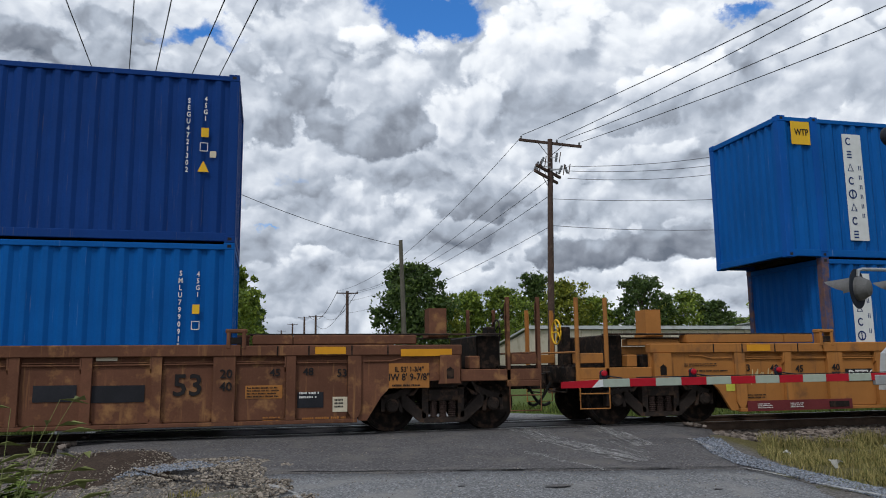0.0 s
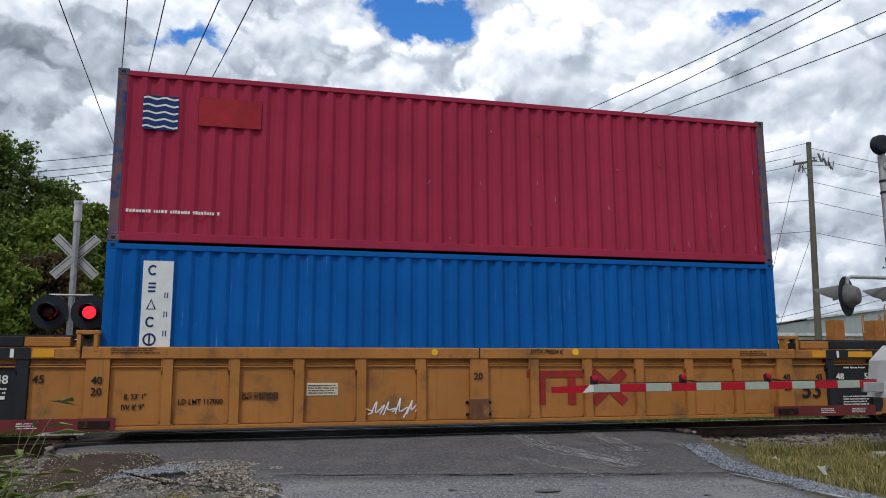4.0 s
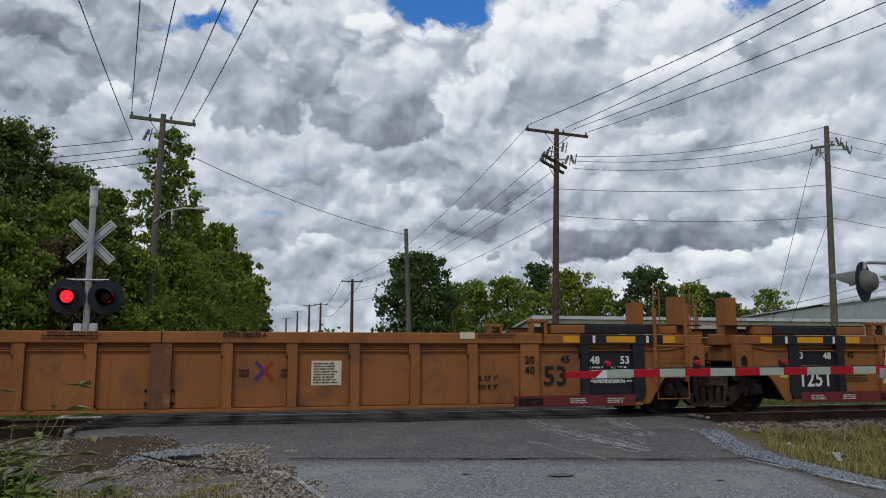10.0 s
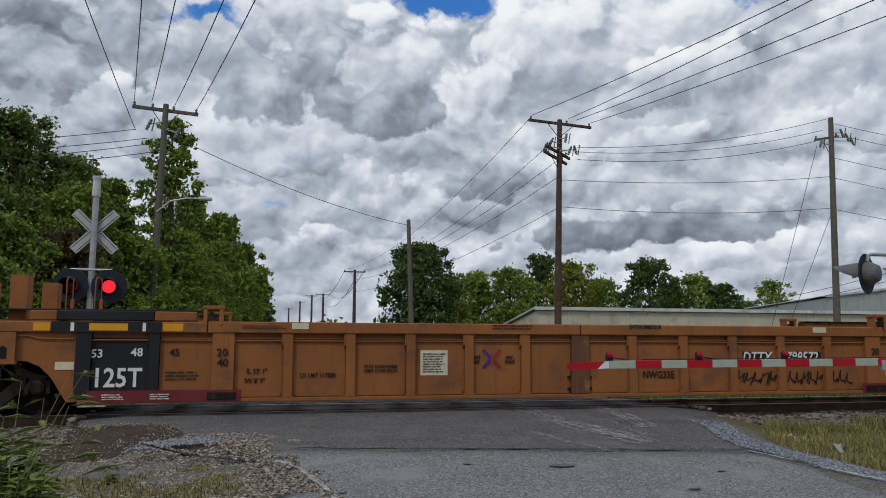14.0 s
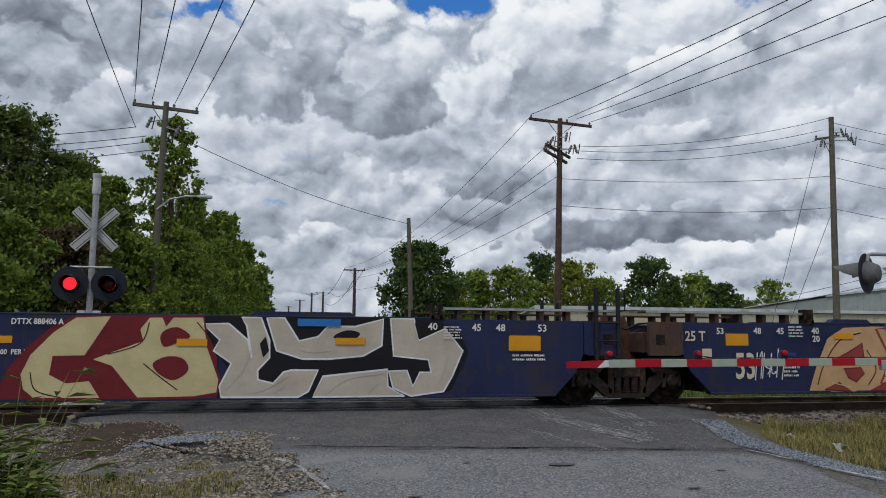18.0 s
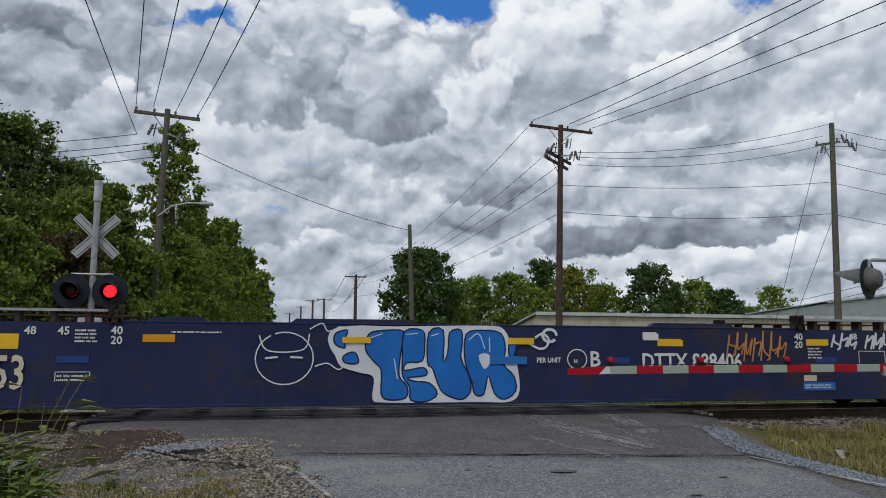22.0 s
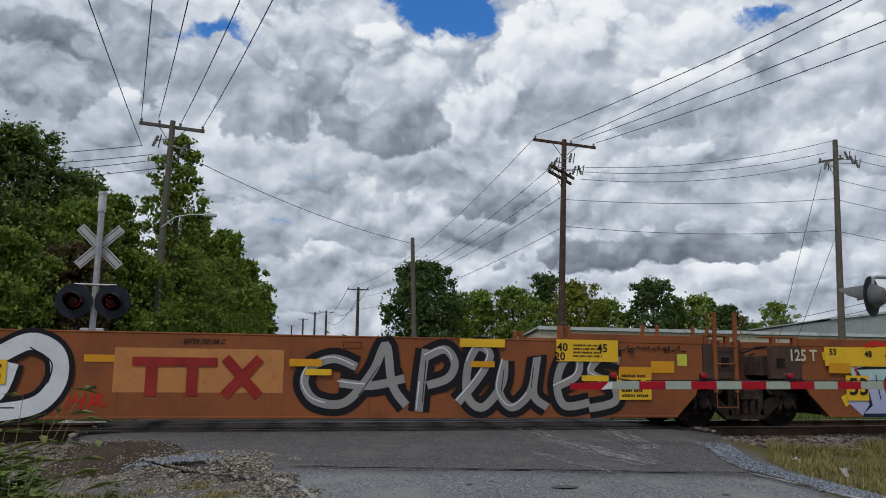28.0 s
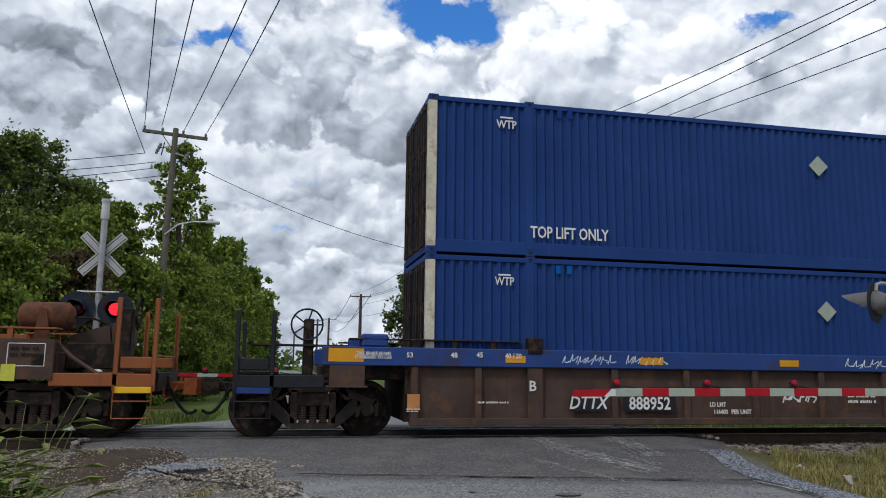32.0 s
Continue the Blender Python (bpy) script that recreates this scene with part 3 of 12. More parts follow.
def road_strip(name, y0, y1, step, material, lift, label, wob=0.0, inset=0.0, skew=None):
    bm = bmesh.new()
    n = max(2, int(round((y1 - y0) / step)))
    rows = []
    cols = 14
    for i in range(n + 1):
        y = y0 + (y1 - y0) * i / n
        l, r = lerp_table(ROAD_L, y) + inset, lerp_table(ROAD_R, y) - inset
        row = []
        for k in range(cols + 1):
            u = k / cols
            x = l + (r - l) * u
            if k in (0, cols):
                x += 0.10 * noise.noise((y * 1.7, k, 3))
            yy = y + (wob * noise.noise((x * 0.9, y, 7)) if i in (0, n) and wob else 0)
            if skew:
                yy += (0.55 - 0.154 * (x - 0.6)) * max(0.0, 1 - abs(i - (n if skew == "end" else 0)) * (3.0 if skew == "end" else 1.0) / n)
            z = road_z(yy) + lift + 0.012 * noise.noise((x * 0.7, yy * 0.7, 1)) - (0.05 if k in (0, cols) else 0)
            row.append(bm.verts.new((x, yy, z)))
        rows.append(row)
    for a, b in zip(rows, rows[1:]):
        for k in range(cols):
            bm.faces.new((a[k], a[k + 1], b[k + 1], b[k]))
    # skirt down into the soil
    ring = rows[0] + [r[-1] for r in rows[1:]] + rows[-1][-2::-1] + [r[0] for r in rows[-2:0:-1]]
    low = [bm.verts.new((v.co.x, v.co.y, v.co.z - 0.12)) for v in ring]
    m = len(ring)
    for i in range(m):
        bm.faces.new((ring[i], low[i], low[(i + 1) % m], ring[(i + 1) % m]))
    ob = new(name, finish(name, bm, material, True))
    return tagged(ob, label, "road", kind="structure")


def build_road():
    road_strip("road", -60, -4.95, 0.5, M_ROAD_OLD, 0.0, "worn grey asphalt road with fine cracks", 0.18, skew="end")
    road_strip("road_apron", -5.0, -0.92, 0.34, M_ROAD_NEW, 0.012, "darker asphalt apron laid up to the rails", 0.18, skew="start")
    road_strip("road_middle", -0.58, 0.58, 0.29, M_PANEL, 0.002, "asphalt between the rails, coloured darker for the train's shade")
    road_strip("road_beyond", 0.92, 240, 2.5, M_ROAD_OLD, 0.0, "grey asphalt road going on beyond the crossing")


def build_track():
    for k, y in enumerate((-0.7525, 0.7525)):
        bm = bmesh.new()
        prof = [(-0.07, -0.18), (0.07, -0.18), (0.07, -0.165), (0.012, -0.15), (0.012, -0.045), (0.036, -0.035), (0.036, -0.004), (-0.036, -0.004), (-0.036, -0.035), (-0.012, -0.045), (-0.012, -0.15), (-0.07, -0.165)]
        prism(bm, [(y + a, b) for a, b in prof], -120, 200, "x")
        ob = new("rail", finish("rail", bm, M_RAIL))
        tagged(ob, "rusty steel rail with a worn bright top", "rail", "rails of the track", "structure")
        bm = bmesh.new()
        box(bm, -120, 200, y - 0.032, y + 0.032, -0.004, 0.0)
        part("running_surface", bm, M_RAILTOP, ob, "bright worn steel")
    me = None
    rnd = random.Random(4)
    for i in range(-24, 70):
        x = i * 0.5 + 0.2
        if -3.0 < x < 7.7:
            continue
        if me is None:
            bm = bmesh.new()
            box(bm, -0.115, 0.115, -1.3, 1.3, -0.12, 0.06, 0.012)
            me = finish("tie", bm, M_TIE)
        ob = new("tie", me)
        ob.location = (x + rnd.uniform(-0.04, 0.04), rnd.uniform(-0.05, 0.05), -0.235)
        ob.rotation_euler = (0, 0, rnd.uniform(-0.03, 0.03))
        tagged(ob, "weathered dark wooden tie under the rails", "railway tie", "ties under the rails", "structure")


def stone_mesh(seed, r):
    rnd = random.Random(seed)
    bm = bmesh.new()
    bmesh.ops.create_icosphere(bm, subdivisions=1, radius=r)
    for v in bm.verts:
        v.co *= rnd.uniform(0.7, 1.25)
        v.co.z *= 0.7
    return bm


def scatter(name, label, category, count, place, size, material, seed, kind="stuff"):
    """Many loose stones in one mesh."""
    rnd = random.Random(seed)
    proto = []
    for k in range(6):
        bm = stone_mesh(seed + k, 1.0)
        bm.verts.ensure_lookup_table()
        proto.append(([tuple(v.co) for v in bm.verts], [[v.index for v in f.verts] for f in bm.faces]))
        bm.free()
    V, F = [], []
    for i in range(count):
        x, y, z = place(rnd)
        s = rnd.uniform(*size)
        vs, fs = proto[rnd.randrange(6)]
        ca, sa = math.cos(i * 2.4) * s, math.sin(i * 2.4) * s
        o = len(V)
        V += [(x + v[0] * ca - v[1] * sa, y + v[0] * sa + v[1] * ca, z + v[2] * s) for v in vs]
        F += [[o + q for q in f] for f in fs]
    me = bpy.data.meshes.new(name)
    me.from_pydata(V, [], F)
    me.materials.append(material)
    ob = new(name, me)
    return tagged(ob, label, category, kind=kind)


def road_top(x, y):
    return road_z(y) + 0.014


def flake_paint(name, label, pts, width, density, seed, flake=0.03, z_of=road_top):
    """Worn road paint: many small flakes left along a line."""
    rnd = random.Random(seed)
    V, F = [], []
    for (xa, ya), (xb, yb) in zip(pts, pts[1:]):
        ln = math.hypot(xb - xa, yb - ya)
        tx, ty = (xb - xa) / ln, (yb - ya) / ln
        for i in range(int(ln * width * density)):
            u, v = rnd.random() * ln, (rnd.random() - 0.5) * width
            x, y = xa + tx * u - ty * v, ya + ty * u + tx * v
            if noise.noise(((tx * y - ty * x) * 22, (tx * x + ty * y) * 1.6, seed)) < -0.2 + 0.8 * abs(v / width):
                continue
            a, s = rnd.uniform(0, 6.28), flake * rnd.uniform(0.4, 1.3)
            o = len(V)
            for k in range(5):
                r = s * rnd.uniform(0.5, 1.0)
                px, py = x + r * math.cos(a + k * 1.257) + tx * 2.2 * r * math.cos(a + k * 1.257), y + r * math.sin(a + k * 1.257) + ty * 2.2 * r * math.cos(a + k * 1.257)
                V.append((px, py, z_of(px, py) + 0.006 + 0.0015 * rnd.random()))
            F.append([o, o + 1, o + 2, o + 3, o + 4])
    me = bpy.data.meshes.new(name)
    me.from_pydata(V, [], F)
    me.materials.append(M_WHITELINE)
    return tagged(new(name, me), label, "road marking", kind="structure")


def road_stroke(name, label, pts, width, material, lift=0.006):
    bm = bmesh.new()
    rnd = random.Random(len(pts) * 7)
    rows = []
    for i, (x, y) in enumerate(pts):
        xa, ya = pts[max(0, i - 1)]
        xb, yb = pts[min(len(pts) - 1, i + 1)]
        ln = math.hypot(xb - xa, yb - ya)
        nx, ny = -(yb - ya) / ln, (xb - xa) / ln
        w = width * rnd.uniform(0.4, 1.3)
        rows.append([bm.verts.new((x + nx * w * s, y + ny * w * s, road_top(x, y) + lift)) for s in (-0.5, 0.5)])
    for a, b in zip(rows, rows[1:]):
        bm.faces.new((a[0], a[1], b[1], b[0]))
    return tagged(new(name, finish(name, bm, material)), label, "road marking", kind="structure")


def road_patch(x, y, rx, ry, seed):
    bm = bmesh.new()
    vs = []
    for k in range(14):
        a = k * math.tau / 14
        r = 1 + 0.25 * noise.noise((math.cos(a) * 1.5, math.sin(a) * 1.5, seed))
        vs.append(bm.verts.new((x + rx * r * math.cos(a), y + ry * r * math.sin(a), road_top(x, y) - 0.002)))
    bm.faces.new(vs)
    tagged(new("road_patch", finish("road_patch", bm, M_ROAD_NEW)), "small dark tar patch on the road", "road patch", kind="structure")


def road_marks():
    wob = lambda x, s: 0.05 * noise.noise((x * 2.2, s, 0))
    M_CRACK = mat("dark_crack", (0.02, 0.02, 0.02), 0.95, bump=0.0)
    road_stroke("road_joint", "dark open joint across the asphalt", [(0.3 + 0.14 * i, -4.40 - 0.154 * (0.14 * i - 0.3) + wob(0.14 * i, 1.0)) for i in range(44)], 0.035, M_CRACK)
    flake_paint("worn_stripe", "worn white crossing paint on the apron", [(5.82, -1.0), (5.5, -3.5)], 0.46, 3600, 1, 0.014)
    flake_paint("worn_stripe", "worn white crossing paint on the apron", [(4.45, -1.0), (4.35, -2.6), (4.55, -3.6), (4.95, -4.6)], 0.6, 2400, 2, 0.013)
    flake_paint("worn_stripe", "faint worn white paint on the apron", [(5.1, -2.6), (5.2, -4.2)], 0.3, 1900, 3, 0.009)
    flake_paint("worn_stripe", "faint worn white paint on the apron", [(3.6, -3.6), (4.2, -5.2)], 0.16, 2600, 4, 0.009)
    flake_paint("edge_line", "worn white line along the road's edge", [(6.55, -3.0), (6.35, -3.9), (6.05, -4.6)], 0.12, 4000, 5, 0.018)
    flake_paint("edge_line", "thin white line along the road's edge", [(5.88, -5.1), (6.1, -5.9), (6.25, -6.6), (6.45, -7.2), (6.5, -9)], 0.05, 3200, 6, 0.022)
    flake_paint("edge_line", "thin white line along the road's edge", [(0.12, -5.05), (0.36, -5.5), (0.6, -6.7), (0.65, -8.0)], 0.07, 3200, 7, 0.022)
    flake_paint("edge_line", "white edge line of the road beyond", [(-0.6, 4.2), (-0.45, 7.5), (-0.5, 30), (-0.5, 120)], 0.13, 160, 8, 0.12)
    flake_paint("center_line", "pale centre line of the road beyond", [(2.5, 5.0), (2.5, 30), (2.5, 120)], 0.12, 160, 9, 0.12)
    for x, y, rx, ry, s in ((3.25, -5.75, 0.16, 0.09, 1), (1.35, -6.9, 0.07, 0.03, 2), (4.15, -7.0, 0.08, 0.03, 3), (2.2, -5.5, 0.06, 0.03, 4), (2.5, -5.35, 0.04, 0.02, 5), (0.7, -6.6, 0.05, 0.03, 6), (4.9, -6.3, 0.06, 0.03, 7)):
        road_patch(x, y, rx, ry, s)
    for y, w in ((-1.02, 0.2), (-0.5, 0.22), (0.5, 0.22), (1.02, 0.2)):
        bm = bmesh.new()
        box(bm, -2.9, 7.65, y - w / 2, y + w / 2, -0.2, 0.006, 0.01)
        tagged(new("crossing_panel", finish("crossing_panel", bm, M_PANEL)), "worn grey panel along the rail at the crossing", "crossing panel", "panels of the crossing", "structure")


def blades(name, label, count, place, height, material, seed, lean=0.5, width=0.006):
    """Grass: many thin bent blades in one mesh."""
    rnd = np.random.default_rng(seed)
    pts = np.array([place(random.Random(seed * 100003 + i)) for i in range(count)])
    h = height[0] + (height[1] - height[0]) * rnd.random(count) ** 1.6
    a = rnd.random(count) * 6.283
    side = np.stack([np.cos(a), np.sin(a), np.zeros(count)], 1)
    tip = np.stack([np.cos(a + 1.4), np.sin(a + 1.4), np.zeros(count)], 1) * (lean * h * rnd.random(count))[:, None]
    up = np.zeros((count, 3))
    up[:, 2] = h
    w = (width * (0.7 + 0.8 * rnd.random(count)))[:, None]
    V = np.stack([pts - side * w, pts + side * w, pts + up * 0.55 + tip * 0.3 + side * w * 0.7, pts + up + tip, pts + up * 0.55 + tip * 0.3 - side * w * 0.7], 1).reshape(-1, 3)
    F = (np.arange(count)[:, None] * 5 + np.arange(5)[None]).tolist()
    me = bpy.data.meshes.new(name)
    me.from_pydata(V.tolist(), [], F)
    me.materials.append(material)
    return tagged(new(name, me), label, "grass", kind="stuff")


def loose_ground():
    M_BALLAST = island_mat("track_ballast", (0.030, 0.023, 0.019), (0.24, 0.20, 0.17))
    M_SPILL = island_mat("grey_gravel", (0.045, 0.035, 0.028), (0.37, 0.32, 0.26))
    M_BLUESTONE = island_mat("bluish_gravel", (0.07, 0.08, 0.10), (0.30, 0.33, 0.38))

    def pick(x0, x1, y0, y1, lift=0.0, keep=None):
        def f(rnd):
            for _ in range(40):
                x, y = rnd.uniform(x0, x1), rnd.uniform(y0, y1)
                if keep is None or keep(x, y):
                    break
            l, r = lerp_table(ROAD_L, y), lerp_table(ROAD_R, y)
            on = l + 0.05 < x < r - 0.05 and not 0.95 > abs(y) > 0.55
            return x, y, (road_top(x, y) if on else ground_z(x, y)) + lift
        return f

    off = lambda x, y: not lerp_table(ROAD_L, y) + 0.1 < x < lerp_table(ROAD_R, y) - 0.1
    scatter("ballast", "rusty brown and grey ballast stones under the track", "ballast", 5200, pick(7.6, 26, -2.45, -0.75), (0.025, 0.068), M_BALLAST, 1)
    scatter("ballast", "rusty brown and grey ballast stones under the track", "ballast", 3600, pick(-13, -2.8, -2.9, -0.75), (0.025, 0.068), M_BALLAST, 2)
    scatter("ballast", "rusty brown and grey ballast stones under the track", "ballast", 4200, pick(-14, 28, -0.7, 2.6, 0, off), (0.02, 0.05), M_BALLAST, 3)
    left = lambda x, y: off(x, y) or (x < 0.12 + 0.6 * noise.noise((x * 3, y * 3, 8)) + 0.25 * max(0.0, -4.6 - y) and noise.noise((x * 1.1, y * 1.1, 5)) > -0.35 and y < -3.2)
    scatter("gravel", "loose grey gravel along the road's edge", "gravel", 21000, pick(-4.4, 0.7, -7.0, -2.2, 0, left), (0.007, 0.021), M_SPILL, 4)
    scatter("gravel", "larger pale stones in the gravel", "gravel", 700, pick(-5, 0.1, -7.5, -2.2, 0, left), (0.015, 0.035), M_SPILL, 5)
    strip = lambda x, y: lerp_table([(-9, 6.5), (-6.6, 6.32), (-5, 6.0), (-4.2, 6.15), (-3, 6.6)], y) < x < lerp_table([(-9, 7.3), (-6.3, 7.02), (-5, 6.72), (-4.2, 6.65), (-3, 7.1)], y)
    scatter("gravel", "fine bluish gravel between road and grass", "gravel", 6500, pick(6.0, 7.3, -9, -3, 0, strip), (0.006, 0.017), M_BLUESTONE, 6)
    scatter("gravel", "scattered small stones on the asphalt", "gravel", 1700, pick(-1.5, 6.5, -7.0, -1.3), (0.004, 0.009), M_SPILL, 7)
    drift = lambda x, y: ((x + 1.15) / 0.75) ** 2 + ((y + 3.75 - 0.25 * (x + 1.15)) / 0.28) ** 2 < 1 + noise.noise((x * 4, y * 4, 3))
    scatter("gravel", "pale bluish gravel drifted over the apron's end", "gravel", 1500, pick(-2.0, -0.2, -4.4, -3.1, 0.004, drift), (0.006, 0.016), M_BLUESTONE, 9)
    mound = lambda x, y: ((x + 1.95) / 0.8) ** 2 + ((y + 3.2) / 0.9) ** 2 < 1
    scatter("gravel", "small stones lying on the earth", "gravel", 900, pick(-2.8, -1.1, -4.15, -2.25, 0.03, mound), (0.006, 0.016), M_SPILL, 8)
    M_DRYBLADE = island_mat("dry_grass_blades", (0.05, 0.066, 0.012), (0.40, 0.33, 0.13))
    M_GREENBLADE = island_mat("green_grass_blades", (0.03, 0.055, 0.010), (0.16, 0.20, 0.05))
    verge = lambda x, y: x > lerp_table([(-9, 7.25), (-6.3, 7.0), (-5, 6.7), (-4.2, 6.9), (-3.2, 7.6), (-2.6, 8.3), (-2.3, 8.8)], y) and noise.noise((x * 1.3, y * 1.3, 2)) > -0.2
    blades("grass", "dry yellow-green grass beside the track", 36000, pick(6.7, 15, -7.0, -2.25, 0, verge), (0.03, 0.17), M_DRYBLADE, 1, 1.4, 0.0035)
    tuft = lambda x, y: noise.noise((x * 2.3, y * 0.5, 12)) > 0.12
    blades("grass", "taller grass tufts along the ballast", 2600, pick(7.6, 16, -2.9, -2.2, 0, tuft), (0.06, 0.26), M_DRYBLADE, 5, 0.9, 0.004)
    mossy = lambda x, y: off(x + 0.3 + 0.3 * noise.noise((x * 3, y * 3, 6)), y) and noise.noise((x * 1.6, y * 1.6, 4)) > -0.1 - 0.25 * max(0, -5.6 - y)
    blades("grass", "short sparse grass in the gravel", 11000, pick(-3.6, 0.1, -8.0, -4.9, 0, mossy), (0.015, 0.07), M_DRYBLADE, 2)
    blades("grass", "green grass strip beyond the track", 16000, pick(-14, -1.6, 2.6, 12, 0, off), (0.06, 0.24), M_GREENBLADE, 3, 0.5, 0.012)
    blades("grass", "green grass strip beyond the track", 20000, pick(6.8, 34, 2.6, 12, 0, off), (0.06, 0.24), M_GREENBLADE, 4, 0.5, 0.014)


def soil_mound():
    """Dark earth spilt over the apron's end."""
    bm = bmesh.new()
    n, rows = 26, []
    for j in range(n + 1):
        row = []
        for i in range(n + 1):
            u, v = i / n * 2 - 1, j / n * 2 - 1
            x, y = -1.95 + u * 0.85, -3.2 + v * 0.95
            r = math.hypot(u, v) + 0.28 * noise.noise((x * 1.7, y * 1.7, 3))
            lift = 0.055 * max(0.0, 1 - r) ** 0.6 + 0.012 * noise.noise((x * 9, y * 9, 1)) - (0.06 if r > 0.98 else 0.0)
            base = road_top(x, y) if x > lerp_table(ROAD_L, y) + 0.1 else ground_z(x, y)
            row.append(bm.verts.new((x, y, base + lift)))
        rows.append(row)
    for a, b in zip(rows, rows[1:]):
        for i in range(n):
            bm.faces.new((a[i], a[i + 1], b[i + 1], b[i]))
    tagged(new("soil_mound", finish("soil_mound", bm, M_DIRT, True)), "dark brown earth spilt over the asphalt's end", "soil", kind="structure")


def weed(x, y, h, leaves, seed, leaf=0.09, tilt=0.3, tone=0):
    """A tall roadside weed: bent stems with pointed leaves."""
    rnd = random.Random(seed)
    u = thing("weed", "tall green roadside weed with thin stalks" if tone else "leafy green weed at the gravel's edge", "weed", "weeds by the road", at=(x, y, ground_z(x, y)))
    m = mat("weed_green", (0.15, 0.205, 0.045), 0.7, var=0.3, scale=8, grain=50, bump=0.0) if not tone else mat("pale_stalk_green", (0.19, 0.21, 0.075), 0.7, var=0.3, scale=8, grain=50, bump=0.0)
    for k in range(3 if tone else 2):
        a = rnd.uniform(-0.9, 0.9)
        t = tilt * rnd.uniform(0.5, 1.5)
        tip = Vector((math.sin(a + 0.6) * h * t, 0.3 * math.cos(a) * h * t, h * rnd.uniform(0.7, 1.0)))
        pts = [Vector((rnd.uniform(-0.03, 0.03), 0, 0))] + [Vector((tip.x * f ** 1.6, tip.y * f ** 1.6, tip.z * f)) for f in (0.25, 0.5, 0.75, 1.0)]
        bm = bmesh.new()
        tube(bm, pts, 0.006 if tone else 0.005, 5, 0.002)
        st = part("stem", bm, m, u)
        bm = bmesh.new()
        for i in range(leaves):
            f = (i + 1) / leaves
            p = Vector((tip.x * f ** 1.6, tip.y * f ** 1.6, tip.z * f))
            b = rnd.uniform(0, 6.28)
            d = Vector((math.cos(b), math.sin(b) * 0.8, rnd.uniform(-0.2, 0.5)))
            s = leaf * rnd.uniform(0.6, 1.3)
            wv = d.cross(Vector((0, 0, 1))).normalized() * s * (0.12 if tone else 0.32)
            q = [p, p + d * s * 0.45 + wv, p + d * s - Vector((0, 0, 0.25 * s)), p + d * s * 0.45 - wv]
            bm.faces.new([bm.verts.new(v) for v in q])
        part("leaves", bm, m, st)


build_ground()
build_road()
build_track()
road_marks()
loose_ground()
soil_mound()
_r = random.Random(12)
for _k in range(26):
    _f = _r.random()
    weed(-2.15 + 0.62 * _f, -8.1 + 0.9 * _r.random(), (1.02 - 0.42 * _f) * _r.uniform(0.75, 1.05), 24, 300 + _k, 0.13, 0.22)
for _k, (_x, _y, _h, _t) in enumerate(((-1.82, -7.9, 1.35, 0.30), (-1.72, -7.7, 1.22, 0.42), (-1.95, -7.8, 1.15, 0.2), (-1.65, -7.9, 0.95, 0.35))):
    weed(_x, _y, _h, 7, 330 + _k, 0.24, _t, 1)
for _k in range(9):
    weed(-2.9 + 1.3 * _r.random(), -6.0 + 1.4 * _r.random(), 0.10 + 0.14 * _r.random(), 10, 350 + _k, 0.09, 0.5)


def litter(x, y, seed):
    rnd = random.Random(seed)
    bm = bmesh.new()
    rows = [[bm.verts.new((x + i * 0.045 - 0.07 + rnd.uniform(-0.02, 0.02), y + j * 0.04 - 0.04 + rnd.uniform(-0.02, 0.02), ground_z(x, y) + 0.06 + rnd.uniform(0, 0.07))) for i in range(4)] for j in range(3)]
    for a, b in zip(rows, rows[1:]):
        for i in range(3):
            bm.faces.new((a[i], a[i + 1], b[i + 1], b[i]))
    for v in list(bm.verts):
        if rnd.random() < 0.3:
            v.co.z = ground_z(x, y) + 0.01
    bmesh.ops.solidify(bm, geom=bm.faces[:], thickness=0.006)
    me = finish("litter", bm, mat("crumpled_white_paper", (0.66, 0.65, 0.62), 0.8, var=0.15, scale=12, grain=60))
    tagged(new("litter", me), "crumpled white paper lying in the grass", "litter", "litter in the grass")


litter(7.5, -4.05, 1)
litter(7.75, -4.75, 2)
litter(7.62, -4.85, 3)

# ---- signals, poles, wires, buildings, trees ----
M_GALV = mat("galvanised_steel", (0.40, 0.41, 0.42), 0.5, metal=0.5, var=0.18, scale=5, grain=40, bump=0.05, stain=(0.25, 0.24, 0.22), amount=0.3)
M_ALU = mat("aluminium_paint", (0.52, 0.53, 0.53), 0.5, metal=0.2, var=0.15, scale=4, grain=40, bump=0.04)
M_HOOD = mat("matt_black_lamp_housing", (0.020, 0.024, 0.034), 0.6, var=0.25, scale=6, grain=40, bump=0.05)
M_LAMPGREY = mat("weathered_grey_lamp_back", (0.13, 0.13, 0.13), 0.65, var=0.25, scale=6, grain=40, bump=0.08)
M_LIT = mat("lit_red_lens", (0.95, 0.02, 0.035), 0.3, var=0.05, bump=0.0, glow=1.3)
M_DIM = mat("dark_red_lens", (0.055, 0.010, 0.012), 0.25, var=0.2, scale=20, grain=60, bump=0.05)
M_RED = mat("red_arm_sheeting", (0.40, 0.010, 0.022), 0.4, var=0.1, scale=6, grain=60, bump=0.02)
M_SHEET = mat("weathered_white_arm_sheeting", (0.36, 0.41, 0.34), 0.45, var=0.1, scale=6, grain=60, bump=0.02)
M_SIGN = mat("white_sign_sheeting", (0.66, 0.68, 0.67), 0.45, var=0.08, scale=6, grain=60, bump=0.02)
M_BLADE = mat("dull_grey_sign_back", (0.42, 0.43, 0.42), 0.5, var=0.12, scale=5, grain=50, bump=0.02)
